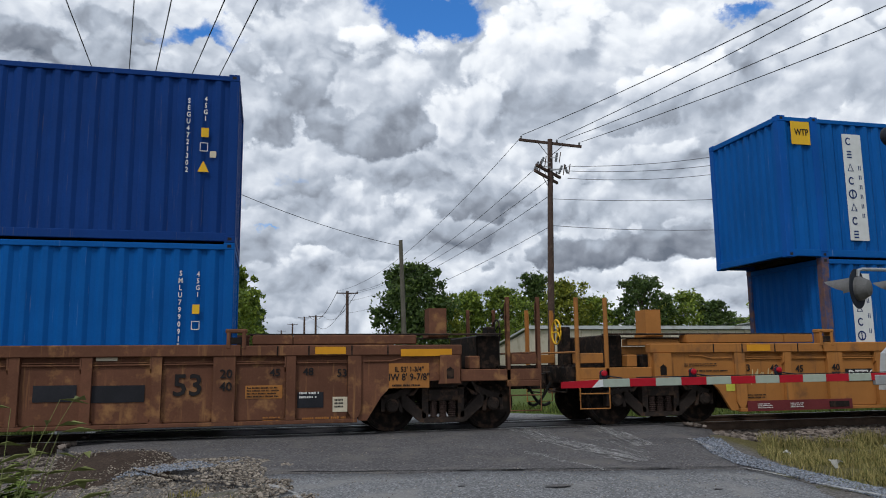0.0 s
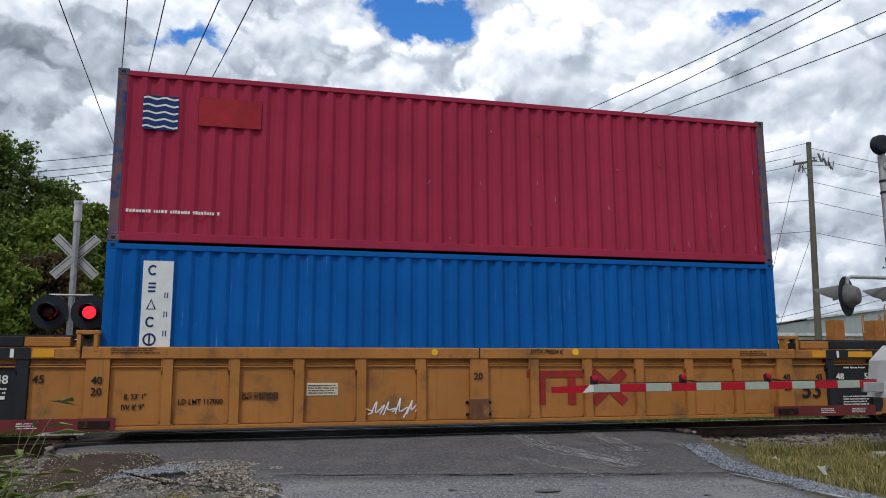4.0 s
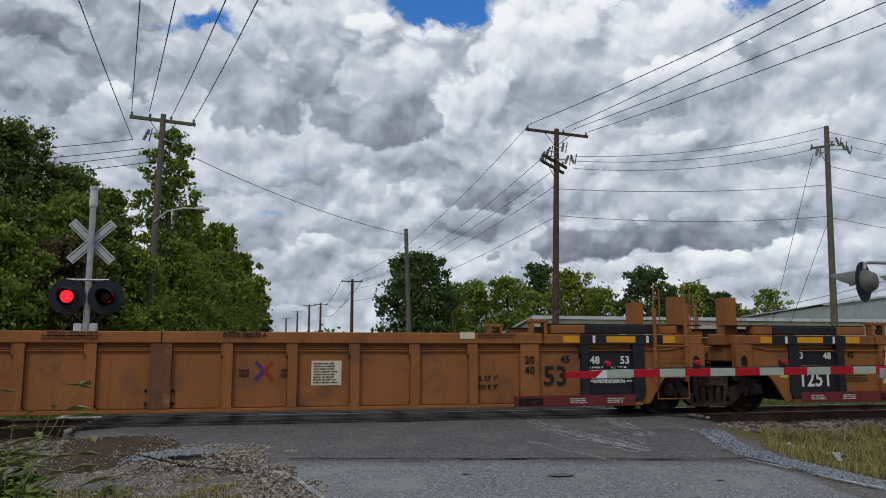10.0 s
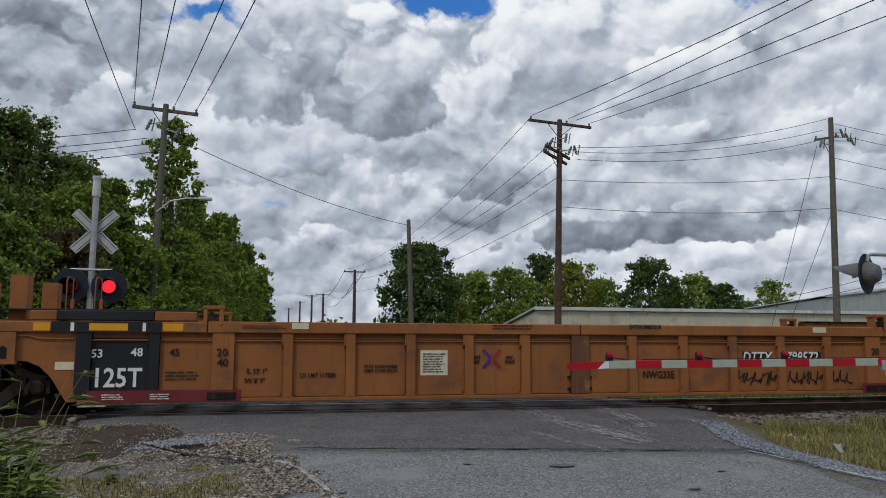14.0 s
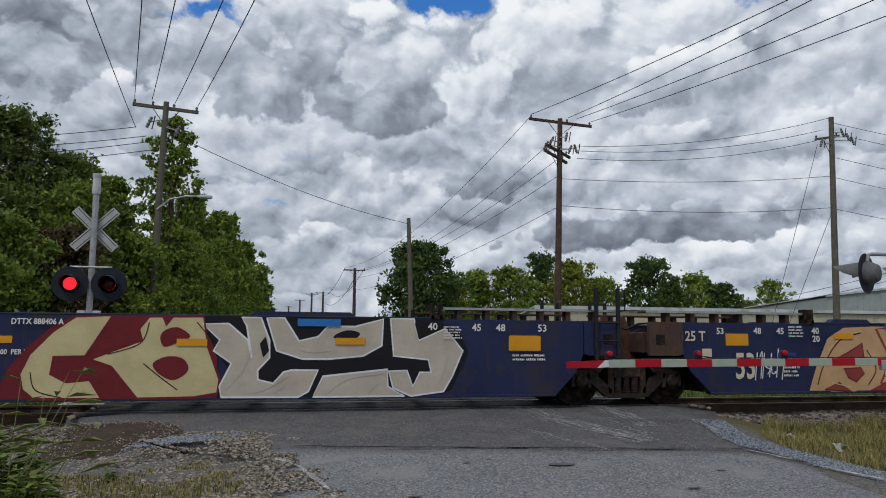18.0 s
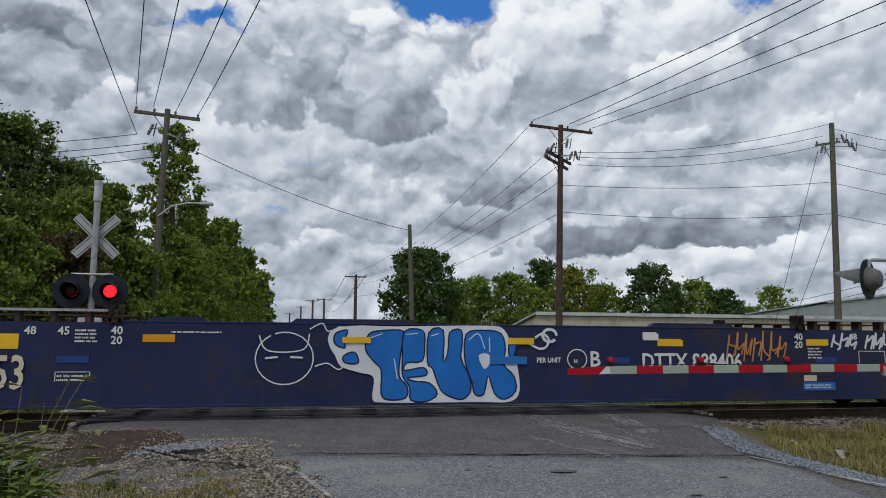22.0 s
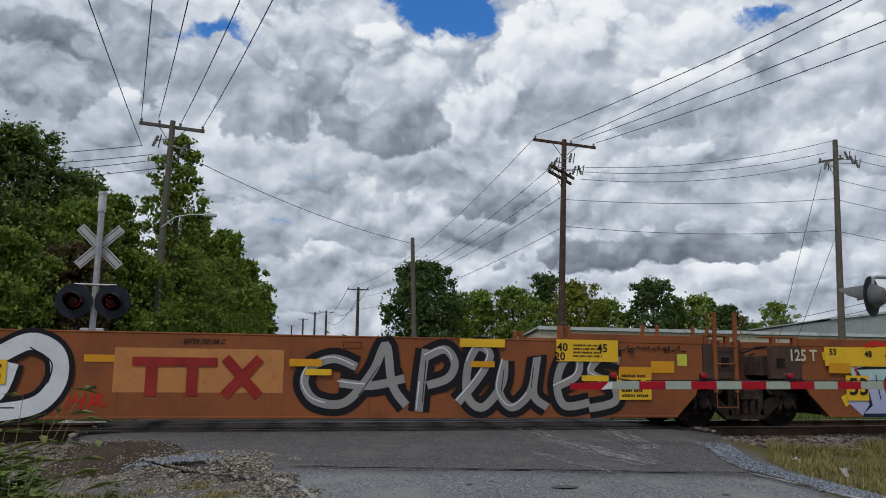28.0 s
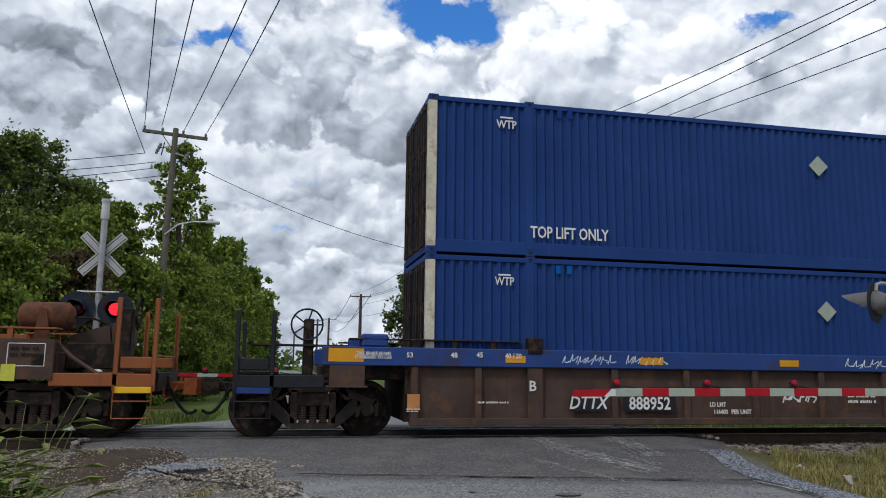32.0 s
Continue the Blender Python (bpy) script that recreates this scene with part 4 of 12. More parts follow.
M_POLE = mat("weathered_grey_pole_wood", (0.135, 0.125, 0.10), 0.9, var=0.3, scale=2, grain=30, bump=0.5, stain=(0.11, 0.10, 0.085), amount=0.3, streak=True)
M_POLEDARK = mat("dark_pole_wood", (0.085, 0.055, 0.045), 0.9, var=0.3, scale=2, grain=30, bump=0.5, stain=(0.14, 0.10, 0.08), amount=0.3, streak=True)
M_WIRE = mat("dark_wire", (0.03, 0.03, 0.032), 0.6, bump=0.0)
M_PORC = mat("grey_insulator", (0.18, 0.19, 0.20), 0.35, var=0.2, bump=0.0)
M_INK = mat("black_stencil_paint", (0.02, 0.018, 0.018), 0.6, var=0.2, scale=4, grain=60, bump=0.0)
M_CONC = mat("concrete", (0.42, 0.41, 0.38), 0.9, var=0.2, scale=3, grain=50, bump=0.3)


def lens_disc(parent, x, z, y, face, lit, r=0.17):
    """A lens that can turn about its upright axis: one side lit, the other dark."""
    pivot = new("lens")
    pivot.parent = parent
    pivot.location = (x, y, z)
    for k, m in ((1, M_LIT), (-1, M_DIM)):
        bm = bmesh.new()
        pr = [(k * face * 0.004, r), (k * face * 0.02, r * 0.96), (k * face * 0.045, r * 0.6), (k * face * 0.052, 0.02)]
        lathe(bm, pr, 24)
        part("lit_lens_face" if k > 0 else "dark_lens_face", bm, m, pivot)
    return pivot


def lamp_head(parent, x, y, z, face, r=0.365, backm=None, reach=1.0):
    """A round flasher: background disc, housing and hood, facing -y or +y."""
    bm = bmesh.new()
    lathe(bm, [(y - face * 0.0, r), (y + face * 0.012, r), (y + face * 0.012, 0.19), (y - face * 0.0, 0.19)], 32, (x, 0, z))
    disc = part("background_disc", bm, M_HOOD, parent)
    bm = bmesh.new()
    lathe(bm, [(y - face * 0.20, 0.06), (y - face * 0.18, 0.13), (y - face * 0.05, 0.20), (y - face * 0.0, 0.20)], 24, (x, 0, z))
    part("lamp_housing", bm, backm or M_HOOD, parent)
    bm = bmesh.new()
    n = 16
    a0, a1 = -15, 195
    outer, inner, tip = [], [], []
    for i in range(n + 1):
        a = radians(a0 + (a1 - a0) * i / n)
        ln = (0.12 + 0.26 * max(0, math.sin(a)) ** 0.7) * reach
        c, s = math.cos(a), math.sin(a)
        outer.append(bm.verts.new((x + 0.20 * c, y + face * 0.012, z + 0.20 * s)))
        tip.append(bm.verts.new((x + 0.19 * c, y + face * ln, z + 0.185 * s - 0.03)))
        inner.append(bm.verts.new((x + 0.19 * c, y + face * 0.012, z + 0.19 * s)))
    for i in range(n):
        bm.faces.new((outer[i], outer[i + 1], tip[i + 1], tip[i]))
        bm.faces.new((inner[i], tip[i], tip[i + 1], inner[i + 1]))
    part("hood", bm, backm or M_HOOD, parent)


def crossbuck(parent, x, y, z, face, front=True):
    for k in (-1, 1):
        bm = bmesh.new()
        box(bm, -0.60, 0.60, -0.006, 0.006, -0.10, 0.10, 0.004)
        ob = part("crossbuck_blade", bm, M_BLADE, parent)
        ob.matrix_basis = pose(x, y + k * 0.008, z, 0, k * 45, 0)
        bm = bmesh.new()
        for s in (-1, 1):
            box(bm, -0.57, 0.57, -0.009, 0.009, s * 0.062 - 0.007, s * 0.062 + 0.007)
        ln = part("blade_border", bm, M_HOOD, ob)


def far_signal():
    X, Y = -3.80, 3.4
    u = thing("crossing_signal", "railroad crossing signal with crossbuck and two red flashers", "crossing signal", "crossing signals", at=(X, Y, 0))
    bm = bmesh.new()
    tube(bm, [(0, 0, -0.35), (0, 0, 4.35)], 0.065, 14)
    part("mast", bm, M_GALV, u)
    bm = bmesh.new()
    lathe(bm, [(4.27, 0.085), (4.30, 0.09), (4.62, 0.08), (4.68, 0.095), (4.72, 0.095), (4.73, 0.05)], 14, (0, 0, 0), "z")
    part("bell", bm, M_ALU, u, "grey bell on the mast top")
    for z in (3.42, 3.62):
        bm = bmesh.new()
        lathe(bm, [(z - 0.02, 0.075), (z + 0.02, 0.075)], 12, (0, 0, 0), "z")
        part("clamp", bm, M_GALV, u)
    crossbuck(u, 0, 0.09, 3.52, 1)
    bm = bmesh.new()
    tube(bm, [(-0.42, -0.05, 2.68), (0.42, -0.05, 2.68)], 0.025, 8)
    for s in (-1, 1):
        tube(bm, [(s * 0.33, -0.05, 2.68), (s * 0.36, 0.02, 2.62), (s * 0.38, 0.05, 2.50)], 0.022, 6)
    part("lamp_arm", bm, M_GALV, u)
    lens = []
    for s in (-1, 1):
        lamp_head(u, s * 0.385, -0.10, 2.32, -1)
        lens.append(lens_disc(u, s * 0.385 , 2.32, -0.115, -1, s < 0, 0.135))
    boxpart("junction_box", u, M_ALU, (-0.24, -0.06, -0.05, 0.1, 1.50, 1.76), b=0.02)
    boxpart("junction_box", u, M_ALU, (0.06, 0.22, -0.05, 0.1, 1.50, 1.76), b=0.02)
    bm = bmesh.new()
    prism(bm, [(-0.75, 0.85), (-0.05, 0.85), (0.25, 0.95), (0.05, 1.10), (-0.15, 1.42), (-0.45, 1.45), (-0.75, 1.40)], -0.35, 0.15)
    part("gate_mechanism", bm, M_SIGN, u, "white gate mechanism housing")
    bm = bmesh.new()
    for a in (0.4, 0.75):
        box(bm, -1.5, -0.7, -0.3 + a * 0.4 - 0.03, -0.3 + a * 0.4 + 0.03, 1.05, 1.16, 0.01)
    part("counterweight_arm", bm, M_GALV, u)
    bm = bmesh.new()
    box(bm, -1.6, -1.15, -0.25, 0.1, 0.98, 1.36, 0.02)
    part("counterweight", bm, M_SIGN, u)
    bm = bmesh.new()
    prism(bm, [(-0.30, -0.20), (0.30, -0.20), (0.14, 0.25), (-0.14, 0.25)], -0.2, 0.2)
    box(bm, -0.14, 0.14, -0.17, 0.15, 0.25, 0.62, 0.02)
    part("mast_base", bm, M_ALU, u)
    bm = bmesh.new()
    box(bm, -0.45, 0.45, -0.42, 0.42, -0.48, -0.18, 0.02)
    part("footing", bm, M_CONC, u)
    return u, lens


def gate_arm(name, label, x0, x1, y, z, first_red, h=0.15, lamps=(), stripe=0.425, root=0.0):
    """A lowered striped arm from its tip at x0 to x1."""
    u = thing(name, label, "gate arm", "crossing gate arms", at=(0, y, 0))
    d = 1 if x1 > x0 else -1
    n = int(abs(x1 - x0) / stripe) + 1
    x = x0
    ln = 0.66 if first_red else stripe
    i = 0
    while d * (x1 - x) > 0.01:
        w = min(ln if i == 0 else stripe, abs(x1 - x))
        m = M_RED if i % 2 == 0 else M_SHEET
        bm = bmesh.new()
        hh = h * (0.86 if i == 0 else 1)
        z0, z1 = z - hh / 2, z + hh / 2
        if i == 0:
            prism(bm, [(x, z0 - 0.01), (x + d * w * 0.72, z0 - 0.01), (x + d * w * 0.90, z1), (x, z1 - 0.02)], -0.012, 0.012)
            part("arm_tip", bm, M_RED, u)
            bm = bmesh.new()
            prism(bm, [(x + d * (w * 0.72 + 0.004), z0 - 0.01), (x + d * (w - 0.002), z0), (x + d * (w - 0.002), z1), (x + d * (w * 0.90 + 0.004), z1)], -0.012, 0.012)
            part("arm_tip_sheath", bm, M_SIGN, u)
        else:
            box(bm, x + d * 0.001, x + d * (w - 0.001), -0.018, 0.018, z0, z1, 0.004)
            part("arm_stripe", bm, m, u)
        x += d * w
        i += 1
    bm = bmesh.new()
    tube(bm, [(x0 + d * 1.2, 0.0, z + h / 2 + 0.014), (x1, 0.0, z + h / 2 + 0.012)], 0.008, 5)
    part("lamp_cable", bm, M_WIRE, u)
    for lx in lamps:
        bm = bmesh.new()
        lathe(bm, [(-0.06, 0.025), (-0.048, 0.044), (0.048, 0.044), (0.06, 0.025)], 14, (lx, 0, z + h / 2 + 0.085))
        lp = part("arm_lamp", bm, M_RED, u, "small red lamp on the arm")
        bm = bmesh.new()
        lathe(bm, [(0.03, 0.047), (0.0, 0.051), (-0.02, 0.047)], 14, (lx, 0, z + h / 2 + 0.085))
        part("lamp_ring", bm, M_HOOD, lp)
        bm = bmesh.new()
        box(bm, lx - 0.06, lx + 0.06, -0.02, 0.02, z + h / 2, z + h / 2 + 0.07, 0.008)
        tube(bm, [(lx + 0.08, 0, z + h / 2 + 0.04), (lx + 0.3, 0, z + h / 2 + 0.01)], 0.01, 5)
        part("lamp_bracket", bm, M_HOOD, u)
    return u


def near_signal():
    X, Y = 10.42, -3.5
    u = thing("crossing_signal", "grey crossing signal mast with bell, crossbuck and side flashers", "crossing signal", "crossing signals", at=(X, Y, 0))
    bm = bmesh.new()
    tube(bm, [(0, 0, -0.4), (0, 0, 4.75)], 0.065, 14)
    part("mast", bm, M_GALV, u)
    bm = bmesh.new()
    lathe(bm, [(-0.10, 0.10), (-0.08, 0.155), (-0.02, 0.17), (0.05, 0.165), (0.10, 0.05)], 24, (-0.09, -0.08, 4.92))
    part("bell", bm, M_HOOD, u, "round dark warning bell")
    bm = bmesh.new()
    box(bm, -0.05, 0.05, -0.05, 0.05, 4.7, 4.95, 0.02)
    part("bell_bracket", bm, M_GALV, u)
    crossbuck(u, 0.42, -0.09, 4.2, -1)
    letters("R", 0.08, -0.125, 4.53, 0.14, M_INK, u)
    for z in (4.1, 4.3):
        bm = bmesh.new()
        lathe(bm, [(z - 0.02, 0.075), (z + 0.02, 0.075)], 12, (0, 0, 0), "z")
        part("clamp", bm, M_HOOD, u)
    bm = bmesh.new()
    tube(bm, [(-0.85, -0.02, 2.62), (0.5, -0.02, 2.62)], 0.03, 8)
    tube(bm, [(-0.85, -0.02, 2.62), (-0.93, -0.02, 2.60), (-0.95, -0.02, 2.50)], 0.03, 8)
    part("lamp_arm", bm, M_GALV, u)
    # a pair of flashers turned along the track, seen from the side
    for x in (-0.95, 0.02):
        h = new("side_flasher")
        h.parent = u
        h.matrix_basis = pose(x, 0, 2.30, 0, 0, -152)
        tagged(h, "grey flasher seen from behind, hood pointing away")
        lamp_head(h, 0, 0, 0, -1, 0.33, M_LAMPGREY, 1.35)
    bm = bmesh.new()
    prism(bm, [(-0.45, 0.65), (0.3, 0.65), (0.3, 1.5), (-0.05, 1.5), (-0.35, 1.25)], -0.15, 0.3)
    part("gate_mechanism", bm, M_ALU, u)
    bm = bmesh.new()
    box(bm, -0.80, -0.2, -0.04, 0.04, 0.74, 0.90, 0.01)
    part("arm_socket", bm, M_GALV, u)
    bm = bmesh.new()
    box(bm, -0.4, 0.4, -0.4, 0.4, -0.55, -0.25, 0.02)
    box(bm, -0.14, 0.14, -0.14, 0.14, -0.25, 0.66, 0.02)
    part("footing", bm, M_CONC, u)
    return u


SIGNAL, LENSES = far_signal()
near_signal()
near_arm = gate_arm("near_gate_arm", "lowered red and white gate arm with three lamps", 4.23, 9.9, -3.5, 0.815, True, h=0.118, lamps=(4.90, 6.37, 7.86))
near_arm.rotation_euler = (0, -0.006, 0)
gate_arm("far_gate_arm", "lowered red and white gate arm beyond the track", 1.75, -3.6, 3.2, 0.95, False, h=0.07, lamps=(1.55, 0.0, -1.5))


# -- utility poles and their wires
def pole(label, base, top, r, material, arms=(), trans=()):
    u = thing("utility_pole", label, "utility pole", "utility poles", at=(*base, 0))
    bm = bmesh.new()
    dx, dy = top[0] - base[0], top[1] - base[1]
    tube(bm, [(0, 0, -0.6), (dx * 0.5, dy * 0.5, top[2] * 0.5), (dx, dy, top[2])], r * 1.2, 12, r * 0.8)
    part("shaft", bm, material, u)
    for ax, az, x0, x1, y0, y1, h in arms:
        bm = bmesh.new()
        a, b = Vector((x0 - base[0], y0 - base[1], az)), Vector((x1 - base[0], y1 - base[1], az + h))
        t = (b - a).normalized()
        n = t.cross(Vector((0, 0, 1))).normalized()
        vs = []
        for p in (a, b):
            for s1, s2 in ((-1, -1), (1, -1), (1, 1), (-1, 1)):
                vs.append(bm.verts.new(p + n * 0.055 * s1 - n * 0.12 + Vector((0, 0, 0.065 * s2))))
        for f in ((0, 1, 2, 3), (7, 6, 5, 4), (0, 4, 5, 1), (1, 5, 6, 2), (2, 6, 7, 3), (3, 7, 4, 0)):
            bm.faces.new([vs[i] for i in f])
        am = part("crossarm", bm, material, u)
        bm = bmesh.new()
        m = (a + b) / 2
        for q in (a * 0.72 + b * 0.28, a * 0.28 + b * 0.72):
            tube(bm, [q - n * 0.1, Vector((dx, dy, az - 0.75)) - n * 0.12], 0.018, 5)
        part("arm_brace", bm, material, am)
        for f in ax:
            p = a + (b - a) * f
            bm = bmesh.new()
            lathe(bm, [(0.06, 0.02), (0.09, 0.05), (0.12, 0.05), (0.13, 0.035), (0.16, 0.06), (0.2, 0.05), (0.24, 0.02)], 10, (p.x - n.x * 0.12, p.y - n.y * 0.12, p.z), "z")
            part("insulator", bm, M_PORC, am)
    return u


def wire(label, a, b, sag, r=0.012, n=14):
    bm = bmesh.new()
    a, b = Vector(a), Vector(b)
    pts = [a.lerp(b, i / n) - Vector((0, 0, 4 * sag * (i / n) * (1 - i / n))) for i in range(n + 1)]
    tube(bm, pts, r, 5)
    ob = new("overhead_wire", finish("overhead_wire", bm, M_WIRE, True))
    return tagged(ob, label, "wire", "overhead wires")


pole("weathered grey utility pole beside the trees", (-4.75, 18.0), (-4.52, 18, 10.85), 0.14, M_POLE, arms=(((0.03, 0.3, 0.62, 0.97), 10.62, -5.76, -3.26, 17.7, 18.3, 0.0),))
pole("dark utility pole with crossarm and cutouts", (13.95, 22.0), (14.28, 22, 12.65), 0.16, M_POLEDARK, arms=(((0.03, 0.6, 0.97), 12.48, 12.55, 16.22, 21.7, 22.3, 0.0), ((0.2, 0.85), 11.1, 13.35, 15.05, 21.4, 22.4, -0.35), ((0.1, 0.8), 10.75, 13.2, 14.8, 21.2, 22.2, -0.35)))
pole("grey-green utility pole with a side bracket", (30.2, 22.0), (30.66, 22, 13.9), 0.17, M_POLE, arms=(((0.04, 0.9), 12.45, 29.35, 31.4, 21.6, 22.2, 0.5),))
pole("plain weathered pole without a crossarm", (7.34, 26.0), (7.06, 26, 7.75), 0.13, M_POLE)
FAR = [(9.35, 75, 9.6, 1.25), (10.54, 150, 11.4, 1.5), (9.15, 170, 12.3, 1.5), (8.48, 230, 13.8, 1.6), (6.49, 300, 14.6, 1.7)]
for _x, _y, _z, _w in FAR:
    pole("distant dark utility pole along the road", (_x, _y), (_x, _y, _z), 0.15 + _y * 0.0006, M_POLEDARK, arms=(((0.03, 0.97), _z - 0.25, _x - _w, _x + _w, _y, _y, 0.0),))

for _a, _b in (((-5.62, 17.8, 9.66), (-4.76, 6.05, 9.7)), ((-5.7, 17.7, 10.85), (-3.52, 5.77, 10.0)), ((-5.05, 17.8, 10.85), (-2.74, 5.59, 10.0)), ((-4.2, 18.1, 10.85), (-1.63, 5.33, 10.0)), ((-3.32, 18.3, 10.85), (-0.87, 5.15, 10.0))):
    _p, _q = Vector(_a), Vector(_b)
    wire("overhead wire running from the pole across the road", _p, _p + (_q - _p) * 3.2, 0.7 if _a[2] > 10 else 0.3, 0.014)
for _a, _b in (((12.65, 21.7, 12.7), (14.96, 6.24, 12.2)), ((14.7, 21.9, 12.7), (15.75, 6.06, 12.2)), ((15.2, 22.0, 12.7), (17.51, 5.65, 12.2)), ((16.15, 22.3, 12.7), (19.03, 5.5, 12.2))):
    _p, _q = Vector(_a), Vector(_b)
    wire("overhead power wire leaving the pole's crossarm", _p, _p + (_q - _p) * 2.6, 0.6, 0.017)
for _a, _b, _s in (((12.65, 21.8, 12.65), (8.2, 75, 9.6), 1.6), ((13.35, 21.6, 11.0), (10.5, 75, 9.6), 1.2), ((14.0, 21.8, 10.4), (9.35, 75, 9.2), 1.2), ((14.1, 21.9, 9.6), (9.35, 75, 8.4), 1.0), ((14.1, 21.9, 8.0), (9.35, 75, 7.0), 0.8),
                   ((8.2, 75, 9.6), (9.1, 150, 11.4), 2.0), ((10.5, 75, 9.6), (12.0, 150, 11.4), 2.0), ((9.35, 75, 8.4), (10.5, 150, 9.6), 2.0),
                   ((-3.6, 18.2, 9.3), (7.0, 26, 7.45), 0.35), ((7.1, 26, 7.6), (14.0, 60, 3.2), 0.4),
                   ((-5.62, 17.9, 9.7), (-13.9, 14, 7.5), 0.15), ((-5.2, 17.9, 9.35), (-13.9, 14, 7.15), 0.15), ((-5.2, 17.9, 9.1), (-13.9, 14, 6.8), 0.15), ((-4.9, 17.9, 8.8), (-13.9, 14, 6.5), 0.15),
                   ((15.22, 22, 11.25), (30.5, 22, 13.85), 0.5), ((15.2, 22, 11.0), (30.0, 21.9, 13.1), 0.5), ((15.2, 22, 10.6), (29.4, 21.8, 12.4), 0.5), ((14.25, 21.9, 9.45), (30.3, 21.9, 10.45), 0.25), ((14.25, 21.9, 8.05), (30.2, 21.9, 8.65), 0.3),
                   ((30.6, 22, 13.6), (62, 22, 11.6), 0.6), ((31.3, 22, 12.9), (62, 22, 10.9), 0.6), ((30.5, 22, 11.6), (62, 22, 9.2), 0.6), ((30.4, 22, 10.45), (62, 22, 8.0), 0.6), ((30.3, 22, 8.65), (62, 22, 6.5), 0.6),
                   ((29.5, 21.8, 12.2), (27.0, 24, 0.2), 0.0), ((30.2, 21.8, 8.4), (27.8, 24, 0.2), 0.0),
                   ((34, 52, 3.05), (74.5, 62, 10.3), 0.5), ((36, 52, 3.05), (74.5, 62, 9.3), 0.5)):
    wire("overhead wire strung between utility poles", _a, _b, _s, 0.014 if _a[1] < 50 else 0.03)
pole("distant thin metal pole behind the sheds", (74.5, 62), (74.5, 62, 14.2), 0.12, M_POLEDARK, arms=(((0.05, 0.95), 12.9, 74.0, 76.5, 62, 62, 0.1),))


def cutout(parent_xyz, at, label, tilt=0.35):
    """A fuse cutout or arrester on a pole: a porcelain body with a tube."""
    u = thing("pole_cutout", label, "pole hardware", "fittings of the utility poles", at=at)
    bm = bmesh.new()
    lathe(bm, [(-0.26, 0.03), (-0.22, 0.07), (-0.16, 0.05), (-0.1, 0.08), (-0.02, 0.05), (0.05, 0.08), (0.12, 0.05), (0.18, 0.07), (0.24, 0.03)], 10, (0, 0, 0), "z")
    b = part("porcelain_body", bm, M_PORC, u)
    b.rotation_euler = (0, tilt, 0)
    bm = bmesh.new()
    tube(bm, [(0.12, -0.05, -0.3), (0.22, -0.05, 0.25)], 0.025, 6)
    part("fuse_tube", bm, M_POLEDARK, u)
    bm = bmesh.new()
    tube(bm, [(0, 0, 0), (-parent_xyz[0], -parent_xyz[1], parent_xyz[2])], 0.025, 5)
    part("bracket", bm, M_GALV, u)


for _dx, _dz, _t in ((-0.55, 11.35, 0.5), (0.45, 10.95, 0.4), (0.75, 11.0, -0.3), (-0.85, 11.1, 0.5), (0.25, 11.6, 0.2)):
    cutout((_dx, -0.25, 0.0), (14.2 + _dx, 21.6, _dz), "grey porcelain fuse cutout on the pole", _t)
for _dx, _dz, _t in ((0.5, 13.0, -0.4), (0.85, 12.75, -0.4), (1.15, 12.55, -0.4), (-0.9, 12.3, 0.3)):
    cutout((_dx, -0.2, 0.0), (30.62 + _dx, 21.75, _dz), "grey porcelain insulator on a bracket", _t)
for _k, _x in enumerate((-5.1, -4.0)):
    cutout((_x + 4.54, -0.2, 0.2), (_x, 17.75, 9.9 - 0.3 * _k), "small dark fitting on the pole", 0.4)


def street_lamp():
    u = thing("street_lamp_arm", "pale street lamp arm fixed to the pole", "street lamp", at=(-4.66, 17.85, 6.35))
    bm = bmesh.new()
    tube(bm, [(0.0, 0, 0), (0.5, -0.1, 0.42), (1.1, -0.2, 0.55), (1.7, -0.3, 0.55)], 0.03, 7)
    part("arm", bm, M_ALU, u)
    bm = bmesh.new()
    box(bm, 1.6, 2.15, -0.42, -0.22, 0.46, 0.6, 0.04)
    part("lamp_head", bm, M_ALU, u)


street_lamp()

# -- buildings
M_CLAD = mat("cream_metal_cladding", (0.50, 0.45, 0.36), 0.7, var=0.12, scale=0.6, grain=20, bump=0.05, stain=(0.34, 0.29, 0.22), amount=0.25, streak=True)
M_ROOF = mat("pale_metal_roof", (0.58, 0.60, 0.61), 0.5, metal=0.2, var=0.15, scale=0.5, grain=20, bump=0.05, stain=(0.35, 0.33, 0.30), amount=0.35)
M_CLADGREY = mat("grey_green_metal_cladding", (0.33, 0.36, 0.36), 0.7, var=0.1, scale=0.6, grain=20, bump=0.05, stain=(0.25, 0.26, 0.26), amount=0.2, streak=True)
M_DOOR = mat("grey_door_paint", (0.30, 0.30, 0.30), 0.6, var=0.15)


